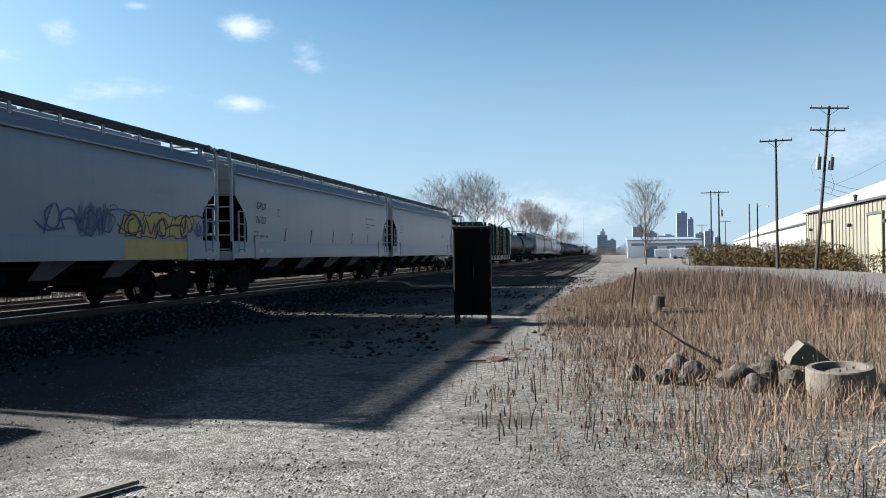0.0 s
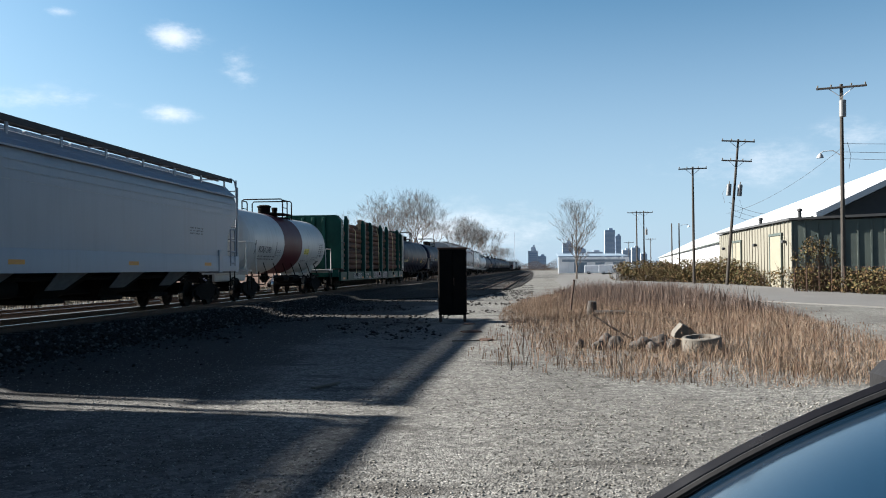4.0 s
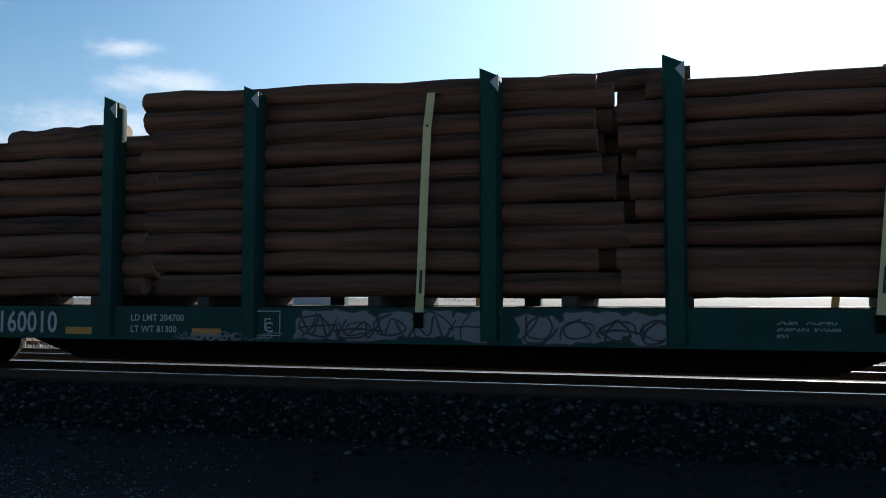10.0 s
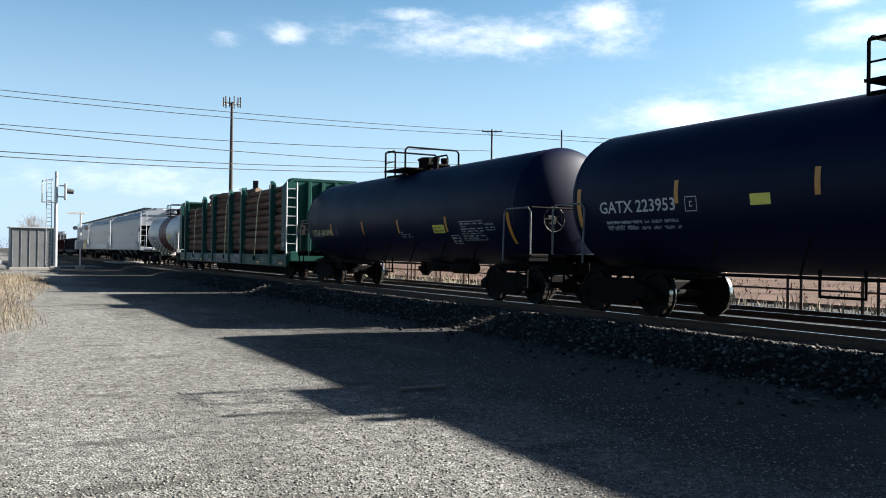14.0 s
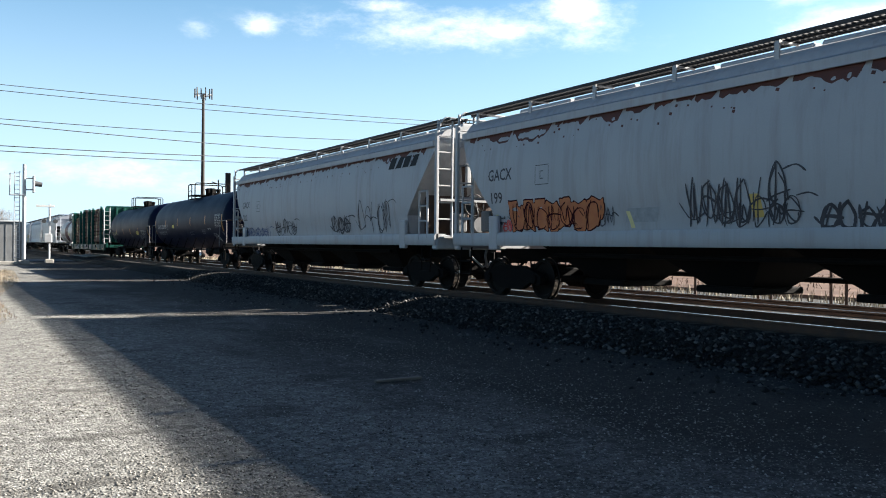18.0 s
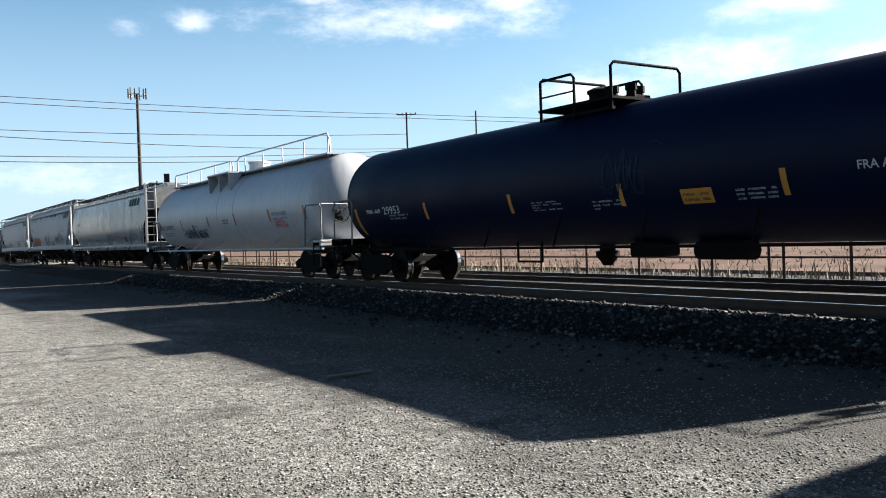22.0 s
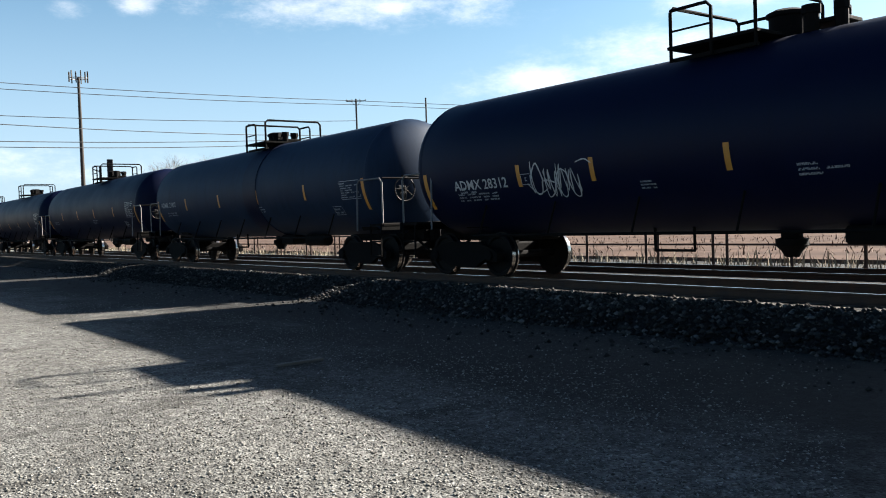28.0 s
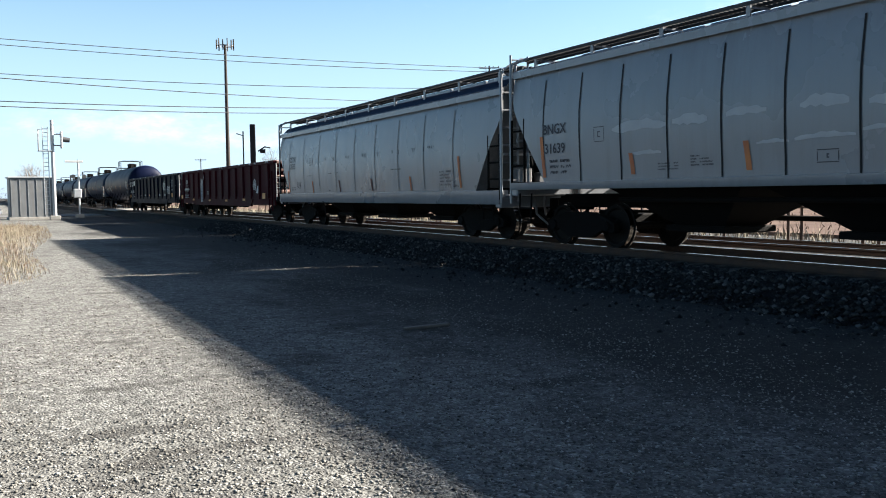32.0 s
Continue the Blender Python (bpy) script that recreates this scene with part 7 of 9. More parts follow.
    ob, h, on = hopper("grey covered hopper car with dark weld seams and pale scuffs", 321.8, 339.0, M["grey"], False, 3, grey=(0.0, 1.2, 1.36, -7.14, 1.235))
    write(ob, "BNGX", 0.29, -7.15, 2.35, on, M["ink"], wide=1.0, d=0.014)
    write(ob, "31639", 0.29, -7.1, 1.95, on, M["ink"], wide=1.0, d=0.014)
    bars(ob, -6.95, -6.25, 1.5, 1.85, 3, on, M["ink"], 171)
    bars(ob, -5.42, -5.17, 2.13, 2.36, 1, on, M["ink"], 172, frame_too=True)
    # irregular paler patches along the side
    rnd = random.Random(173)
    for a, b, z, t in ((-4.9, -3.45, 2.28, 0.2), (-3.3, -2.5, 2.3, 0.22), (-2.1, -1.3, 2.35, 0.14), (-0.7, 0.1, 2.35, 0.18), (0.4, 1.3, 2.3, 0.2), (-4.4, -3.6, 1.82, 0.08), (-1.5, -0.9, 1.86, 0.06), (-0.8, 0.2, 1.88, 0.09), (0.3, 1.4, 1.95, 0.08)):
        n = 9
        top = [on(a + (b - a) * i / n, z + t * (0.3 + 0.7 * math.sin(math.pi * i / n)) * rnd.uniform(0.5, 1.0), 0.007) for i in range(n + 1)]
        bot = [on(a + (b - a) * i / n, z - t * 0.3 * rnd.random(), 0.007) for i in range(n + 1)]
        part("faded_patch", Shape().add(bot + top, [(i, i + 1, n + 2 + i, n + 1 + i) for i in range(n)]), M["scuff"], ob, "paler scuffed paint", smooth=0)
    for y, z0, z1 in ((-7.15, 1.45, 2.31), (-4.34, 1.45, 1.84), (-1.65, 1.45, 1.91), (1.05, 1.45, 1.9), (3.8, 1.45, 1.85), (7.1, 1.45, 2.3)):
        patch(ob, "reflective_stripe", y - 0.05, y + 0.06, z0, z1, on, M["orange"], -0.06, 0.014, 5)
    bars(ob, -3.7, -3.2, 1.5, 1.65, 3, on, M["ink"], 174)
    bars(ob, -2.9, -2.4, 1.55, 1.75, 4, on, M["ink"], 175)
    bars(ob, -0.4, -0.1, 1.55, 1.68, 1, on, M["ink"], 176, frame_too=True)
    # the rest of the train, far up the line
    tank("black tank car far up the line", 339.2, 356.4, M["black"], stripes=False, chart=False)
    tank("black tank car far up the line", 356.6, 373.8, M["black"], stripes=False, chart=False)
    hopper("pale grey covered hopper car far up the line", 374.0, 392.2, M["grey"], False, 3)
    gondola("dark red gondola car far up the line", 392.4, 412.0, M["maroon"])
    tank("white tank car far up the line", 412.2, 429.4, M["tankwhite"], stripes=False, chart=False)
    gondola("black gondola car far up the line", 429.6, 449.2, M["gonblack"])


train()


# ---- things round the lot ----
def at_angle(yaw, d):
    """The spot d metres off in the direction yaw (degrees, counter-clockwise from +y)."""
    return -math.sin(radians(yaw)) * d, math.cos(radians(yaw)) * d


def metal_box():
    ob = thing("equipment_cabinet", "tall dark rusted metal cabinet standing on short legs in the gravel", "cabinet", at=pose(-2.62, 25.85, 0, 0, 0, 6))
    part("body", Shape().box((0, 0, 1.2), (0.84, 0.8, 1.98), 0.02), M["under"], ob)
    part("top", Shape().box((0, 0, 2.21), (0.9, 0.86, 0.06), 0.01), M["rust"], ob)
    for x in (-1, 1):
        part("door", Shape().box((x * 0.205, -0.41, 1.2), (0.39, 0.03, 1.88), 0.006), M["under"], ob)
        part("side_panel", Shape().box((x * 0.425, 0, 1.2), (0.012, 0.66, 1.8), 0.004), M["rust"], ob)
        for y in (-1, 1):
            part("leg", Shape().box((x * 0.37, y * 0.34, 0.1), (0.08, 0.08, 0.24), 0.01), M["rust"], ob)
    part("handle", Shape().tube([(0.04, -0.43, 1.1), (0.04, -0.47, 1.12), (0.04, -0.47, 1.3), (0.04, -0.43, 1.32)], 0.012, 6), M["rust"], ob)
    for i in range(4):
        part("hinge", Shape().cyl((0.41, -0.42, 0.5 + i * 0.45), (0.41, -0.42, 0.6 + i * 0.45), 0.018, 8), M["rust"], ob)


metal_box()


def rubble():
    def lump(name, label, x, y, z, s, seed, mat, cat):
        rnd = random.Random(seed)
        me = bmesh.new()
        bmesh.ops.create_icosphere(me, subdivisions=3, radius=1)
        for v in me.verts:
            d = 1 + 0.35 * noise.noise(v.co * 1.3 + Vector((seed, 0, 0))) + 0.12 * noise.noise(v.co * 4 + Vector((seed, 3, 0)))
            v.co = Vector((v.co.x * s[0], v.co.y * s[1], max(v.co.z, -0.5) * s[2])) * d
        m = bpy.data.meshes.new(name)
        me.to_mesh(m)
        me.free()
        m.materials.append(mat)
        m.shade_smooth()
        m.set_sharp_from_angle(angle=radians(35))
        tagged(part(name, m, None, at=pose(x, y, z, 0, 0, rnd.uniform(0, 360))), label, cat)

    ring = Shape()
    prof = [(0.0, 0.37), (0.27, 0.355), (0.285, 0.34), (0.285, 0.29), (0.22, 0.27), (0.21, 0.02)]
    ring.lathe([(z, r) for z, r in prof], "z", 22)
    tagged(part("concrete_footing", ring, M["stone"], at=pose(3.0, 16.3, 0.02, 4, -3)), "broken round concrete footing lying in the dry weeds", "concrete block")
    sl = Shape().prism([(-0.26, 0), (0.34, 0.0), (0.3, 0.06), (0.0, 0.24), (-0.14, 0.27), (-0.25, 0.1)], "y", -0.09, 0.08)
    tagged(part("concrete_slab", sl, M["stone"], at=pose(2.82, 17.1, 0.22, 12, 8, 15)), "tilted broken slab of pale concrete", "concrete block")
    for i, (x, y, s) in enumerate(((2.3, 16.9, .3), (1.95, 16.7, .27), (2.55, 16.5, .26), (2.15, 16.4, .2), (1.5, 17.1, .24), (1.15, 16.9, .2), (1.4, 17.8, .26), (0.8, 17.2, .17))):
        lump("rubble_lump", "lump of dark rubble among the dry weeds", x, y, s * 0.2, (s * .8, s * 0.65, s * 0.75), 30 + i, M["rubble"], "rubble")
    tagged(part("tree_stump", Shape().lathe([(0, 0.2), (0.12, 0.16), (0.5, 0.14), (0.52, 0.05)], "z", 12), M["pole"], at=pose(1.7, 28.4, 0, 6, 4)), "short weathered wooden stump in the weeds", "stump")
    tagged(part("fallen_post", Shape().tube([(0, 0, 0.1), (0.9, -0.3, 0.14), (1.6, -0.6, 0.08)], 0.09, 8, 0.06), M["pole"], at=pose(1.8, 28.2, 0.02)), "weathered post lying in the weeds", "post")
    tagged(part("leaning_stake", Shape().tube([(0, 0, -0.05), (0.06, 0, 0.6), (0.14, 0.02, 1.15)], 0.035, 7, 0.03).box((0.14, 0.02, 1.17), (0.09, 0.05, 0.06), 0.01), M["rust"], at=pose(1.05, 29.2, 0)), "thin rusty stake leaning in the weeds", "stake")
    tagged(part("broken_branch", Shape().tube([(0, 0, 0.05), (-0.5, -0.3, 0.35), (-1.0, -0.5, 0.7)], 0.025, 6, 0.008).tube([(-0.5, -0.3, 0.35), (-0.6, -0.1, 0.6)], 0.012, 5, 0.004), M["twig"], at=pose(2.0, 18.5, 0)), "thin broken branch among the weeds", "branch")
    for i, (x, y, a) in enumerate(((-2.9, 11.4, 70), (-1.6, 18.6, 20), (-6.6, 8.4, 82), (-4.55, -8.9, 4))):
        tagged(part("scrap_plank", Shape().box((0, 0, 0.02), (0.62, 0.07, 0.03), 0.006), M["stone"], at=pose(x, y, 0.01, 0, 0, a)), "short pale scrap of wood on the gravel", "plank")
    for i, (x, y, s) in enumerate(((-1.7, 21.4, .22), (-1.2, 19.0, .18), (-2.0, 24.5, .14), (-0.9, 20.4, .1))):
        lump("clod", "dark clod of earth on the gravel", x, y, 0.0, (s * 1.3, s, s * 0.28), 50 + i, M["dirt"], "clod")


rubble()


# ---- the parked car beside the camera ----
def wheel_part(parent, x, y, r=0.33, w=0.21):
    t = part("wheel", Shape().lathe([(-w / 2, r - 0.1), (-w / 2, r - 0.02), (-w / 2 + 0.03, r), (w / 2 - 0.03, r), (w / 2, r - 0.02), (w / 2, r - 0.1)], "y", 26, (x, y, r)), M["tyre"], parent)
    s = Shape().lathe([(-w * .3, r - 0.1), (w * .3, r - 0.1)], "y", 20, (x, y, r))
    for k in range(5):
        a = k * 2 * math.pi / 5
        s.tube([(x, y, r), (x + (r - .1) * math.cos(a), y, r + (r - .1) * math.sin(a))], 0.035, 5)
    part("rim", s, M["galv"], t)


def sedan(name, label, m, paint, group="", L=4.6, W=1.78, H=1.45, tall=0.0):
    """A car whose front looks along -x: lower body, bonnet, cabin, glass, wheels, lamps, mirrors."""
    ob = thing(name, label, "car", group, m)
    hw = W / 2
    low = [(-L / 2, 0.3), (-L / 2 - 0.02, 0.55), (-L / 2 + 0.08, 0.72), (-L / 2 + 0.5, 0.82), (-0.95, 0.95 + tall * .5), (1.2, 0.97 + tall * .5), (L / 2 - 0.1, 0.93 + tall * .5), (L / 2, 0.6), (L / 2 - 0.04, 0.3)]
    rings = []
    for y, k in ((-hw, 0.93), (-hw + 0.06, 0.985), (-hw + 0.2, 1.0), (hw - 0.2, 1.0), (hw - 0.06, 0.985), (hw, 0.93)):
        rings.append([(x * (1 if abs(x) < 2 else k), y, 0.3 + (z - 0.3) * k) for x, z in low])
    part("body", Shape().loft(rings), paint, ob, smooth=45)
    base, top = 0.94 + tall * .5, H + tall
    cab = [(-0.98, base), (-0.22, top - 0.05), (0.1, top), (0.95, top - 0.02), (1.5, base)]
    part("cabin", Shape().loft([[(x, y * (1 - 0.16 * (z - base) / (top - base)), z) for x, z in cab] for y in (-hw + 0.08, -hw + 0.1, hw - 0.1, hw - 0.08)]), paint, ob, smooth=30)
    g = lambda x, z, y: (x, y * (1 - 0.16 * (z - base) / (top - base)), z)
    fx0, fz0, fx1, fz1 = -0.95, base + 0.03, -0.27, top - 0.08
    off = Vector((-0.012, 0, 0.012))
    yy = hw - 0.16
    # the screen bows forward in the middle and curls back at the pillars
    nu, nv = 12, 8
    screen = []
    for j in range(nv + 1):
        v = j / nv
        for i in range(nu + 1):
            u = 2 * i / nu - 1
            p = Vector(g(fx0 + (fx1 - fx0) * v, fz0 + (fz1 - fz0) * v, u * yy)) + off
            screen.append(p + Vector((-0.11 * (1 - u * u) - 0.02 * math.sin(math.pi * v), 0, 0.035 * math.sin(math.pi * v) * (1 - 0.5 * u * u))))
    w1 = nu + 1
    part("windscreen", Shape().add(screen, [(j * w1 + i, j * w1 + i + 1, (j + 1) * w1 + i + 1, (j + 1) * w1 + i) for j in range(nv) for i in range(nu)]), M["windshield"], ob, "dark windscreen glass reflecting the sky", smooth=60)
    bz = Vector((-0.002, 0, 0.012))
    for c in (0, nu):
        k = -1 if c == 0 else 1
        edge = [screen[j * w1 + c] + bz + Vector((0, k * 0.012, 0)) for j in range(nv + 1)]
        foot = [edge[0] + Vector((-0.13, -k * 0.05, -0.045)), edge[0] + Vector((-0.06, k * 0.005, -0.018))]
        part("screen_trim", Shape().tube(foot + edge, 0.034, 8, 0.022), M["gloss"], ob, "glossy black pillar trim")
        part("seal", Shape().tube([p + Vector((-0.01, -k * 0.038, 0.004)) for p in edge], 0.009, 6), M["trim"], ob)
    part("roof_trim", Shape().tube([screen[nv * w1 + i] + bz for i in range(nu + 1)], 0.022, 8), M["gloss"], ob)
    lip = [screen[i] for i in range(nu + 1)]
    s = Shape()
    rows = [[p + Vector((-0.2 + 0.05 * abs(2 * i / nu - 1), 0, -0.055)) for i, p in enumerate(lip)], [p + Vector((-0.12, 0, -0.008)) for p in lip], [p + Vector((-0.03, 0, 0.012)) for p in lip], [p + Vector((0.05, 0, 0.03)) for p in lip]]
    for a, b in zip(rows, rows[1:]):
        for i in range(nu):
            s.quad(a[i], a[i + 1], b[i + 1], b[i])
    part("cowl", s, M["gloss"], ob, "glossy black plastic cowl below the windscreen", smooth=60)
    for y in (-0.5, 0.15):
        part("wiper", Shape().tube([(-1.02, y, base + 0.04), (-0.93, y + 0.3, base + 0.06), (-0.88, y + 0.62, base + 0.1)], 0.012, 5), M["trim"], ob)
    for k in (-1, 1):
        for (xa, xb) in ((-0.62, 0.32), (0.4, 1.18)):
            q = [g(xa, base + 0.05, k * (hw - 0.07)), g(xb + (0.1 if xb > 1 else 0), base + 0.05, k * (hw - 0.07)), g(min(xb, 0.95), top - 0.1, k * (hw - 0.07)), g(max(xa, -0.12), top - 0.1, k * (hw - 0.07))]
            part("side_window", Shape().quad(*q), M["windshield"], ob, smooth=0)
        mi = part("mirror", Shape().box((-0.22, k * (hw + 0.12), base + 0.3), (0.15, 0.24, 0.2), 0.06), M["trim"], ob)
        part("mirror_arm", Shape().tube([(-0.24, k * (hw - 0.08), base + 0.1), (-0.22, k * (hw + 0.06), base + 0.24)], 0.035, 6), M["trim"], mi)
        part("headlamp", Shape().box((-L / 2 + 0.1, k * (hw - 0.28), 0.66), (0.18, 0.36, 0.13), 0.04), M["lampglass"], ob)
        part("tail_lamp", Shape().box((L / 2 - 0.05, k * (hw - 0.2), 0.8), (0.08, 0.26, 0.16), 0.03), M["redpaint"], ob)
        for x in (-1.4, 1.35):
            wheel_part(ob, x, k * (hw - 0.1))
        part("door_seam", Shape().box((0.36, k * (hw - 0.002), 0.65), (0.012, 0.01, 0.55)), M["trim"], ob)
    rw = [Vector(g(1.44, base + 0.05, -yy)), Vector(g(1.44, base + 0.05, yy)), Vector(g(1.0, top - 0.08, yy)), Vector(g(1.0, top - 0.08, -yy))]
    part("rear_window", Shape().quad(*[p + Vector((0.012, 0, 0.012)) for p in rw]), M["windshield"], ob, smooth=0)
    part("bumper", Shape().box((-L / 2 + 0.02, 0, 0.42), (0.16, W - 0.2, 0.2), 0.05), paint, ob)
    part("grille", Shape().box((-L / 2 + 0.0, 0, 0.62), (0.06, 0.7, 0.1), 0.02), M["trim"], ob)
    return ob


sedan("parked_car", "silver car parked on the gravel, its windscreen reflecting blue sky", pose(1.2, 1.38, 0), M["carpaint"], H=1.43)
sedan("waiting_car", "grey car waiting at the grade crossing", pose(1.15, -76.5, 0.03, 0, 0, 0), M["suvpaint"], tall=0.2)


# ---- crossing equipment ----
def crossing():
    x, y = -3.1, -70.5
    ob = thing("signal_cabinet", "grey ribbed metal equipment cabinet at the crossing", "cabinet", at=pose(x, y, 0, 0, 0, 3))
    part("base", Shape().box((0, 0, 0.08), (3.2, 2.2, 0.2), 0.02), M["concrete"], ob)
    part("body", Shape().box((0, 0, 1.6), (3.0, 2.0, 2.9), 0.03), M["cabinet"], ob)
    for i in range(6):
        part("panel_rib", Shape().box((-1.4 + i * 0.56, 1.015, 1.6), (0.04, 0.03, 2.8), 0.008), M["cabinet"], ob)
    part("roof", Shape().box((0, 0, 3.1), (3.2, 2.2, 0.1), 0.02), M["galv"], ob)
    part("conduit", Shape().tube([(-1.45, 1.06, 0.2), (-1.45, 1.06, 3.0)], 0.05, 8), M["galv"], ob)
    ob = thing("signal_mast", "tall galvanised railway signal mast with ladder and signal heads", "railway signal", at=pose(*at_angle(176.2, 67), 0, 0, 0, 180))
    part("mast", Shape().cyl((0, 0, 0), (0, 0, 7.1), 0.14, 12, 0.11), M["galv"], ob)
    part("foundation", Shape().box((0, 0, 0.15), (0.7, 0.7, 0.3), 0.03), M["concrete"], ob)
    ladder("ladder", ob, -0.45, 0.0, 0.4, 6.6, 0.34, M["galv"], "x", 0.3)
    part("platform", Shape().box((-0.5, 0, 4.9), (0.9, 0.8, 0.05)).tube([(-0.9, -.4, 4.9), (-0.9, -.4, 6.4), (-0.9, .4, 6.4), (-0.9, .4, 4.9)], 0.03, 5).tube([(-0.3, -.4, 4.9), (-0.3, -.4, 6.4), (-0.9, -.4, 6.4)], 0.03, 5), M["galv"], ob)
    hd = part("signal_head", Shape().box((0.6, 0, 5.7), (0.12, 0.75, 1.2), 0.03), M["galv"], ob)
    part("visor", Shape().cyl((0.66, 0, 5.75), (1.15, 0, 5.68), 0.2, 12, 0.16), M["dark"], hd)
    part("bracket", Shape().tube([(0, 0, 5.3), (0.6, 0, 5.3)], 0.05, 6).tube([(0, 0, 6.1), (0.6, 0, 6.1)], 0.05, 6), M["galv"], ob)
    ob = thing("crossing_signal", "short crossing mast with a gate mechanism box", "crossing signal", at=pose(*at_angle(174.8, 72), 0))
    part("mast", Shape().cyl((0, 0, 0), (0, 0, 4.5), 0.07, 10), M["galv"], ob)
    part("gate_box", Shape().box((0.1, 0, 1.9), (0.55, 0.5, 0.7), 0.05), M["galv"], ob)
    part("cross_arm", Shape().box((0.3, 0.05, 4.35), (1.3, 0.05, 0.16), 0.01), M["letter"], ob)
    for k in (-1, 1):
        part("lamp", Shape().cyl((k * 0.4, 0.05, 3.2), (k * 0.4, 0.25, 3.2), 0.16, 12), M["dark"], ob)
    part("foundation", Shape().box((0, 0, 0.15), (0.6, 0.6, 0.3), 0.03), M["concrete"], ob)


crossing()


def utility_pole(label, x, y, height, arms=((0.25, 2.6),), lean=0.0, extras=(), rz=0.0, r=0.15):
    ob = thing("utility_pole", label, "utility pole", "utility poles", pose(x, y, -0.05, 0, lean, rz))
    part("pole", Shape().cyl((0, 0, 0), (0, 0, height), r, 10, r * 0.65), M["pole"], ob)
    for d, w in arms:
        z = height - d
        a = part("crossarm", Shape().box((0, -0.12, z), (w, 0.1, 0.12), 0.015), M["pole"], ob)
        part("brace", Shape().tube([(-w * .25, -.12, z - .04), (0, -.1, z - 0.6), (w * .25, -.12, z - .04)], 0.025, 5), M["galv"], a)
        for q in (-0.47, -0.2, 0.2, 0.47):
            part("insulator", Shape().lathe([(z + 0.06, 0.02), (z + 0.12, 0.05), (z + 0.2, 0.04), (z + 0.22, 0.01)], "z", 8, (q * w, -0.12, 0)), M["stone"], a)
    for kind, z, dx in extras:
        if kind == "can":
            t = part("transformer", Shape().lathe([(z - 0.5, 0.05), (z - 0.5, 0.2), (z + 0.45, 0.2), (z + 0.5, 0.16), (z + 0.52, 0.02)], "z", 14, (dx, -0.3, 0)), M["cabinet"], ob)
            part("bushing", Shape().cyl((dx, -0.12, z + 0.5), (dx, -0.12, z + 0.75), 0.04, 6), M["stone"], t)
        elif kind == "lamp":
            t = part("lamp_arm", Shape().tube([(0, 0, z), (dx * 0.4, 0, z + 0.35), (dx * 0.85, 0, z + 0.35), (dx, 0, z + 0.2)], 0.03, 6), M["galv"], ob)
            part("lamp_head", Shape().lathe([(z - 0.05, 0.2), (z + 0.1, 0.17), (z + 0.22, 0.06)], "z", 12, (dx, 0, 0)), M["galv"], t)
        elif kind == "wire":
            part("down_lead", Shape().tube([(dx, 0, z), (dx * 1.6, 0, z - 0.8), (dx * 1.2, 0, z - 1.6)], 0.012, 4), M["cable"], ob)
    return ob


def wire(label, p, q, sag, r=0.012):
    pts = []
    for i in range(25):
        t = i / 24
        v = Vector(p).lerp(Vector(q), t)
        v.z -= sag * 4 * t * (1 - t)
        pts.append(v)
    tagged(part("overhead_wire", Shape().tube(pts, r, 4), M["cable"]), label, "wire", "overhead wires")


def spot(yaw, el, d):
    x, y = at_angle(yaw, d)
    return Vector((x, y, EYE + d * math.tan(radians(el))))


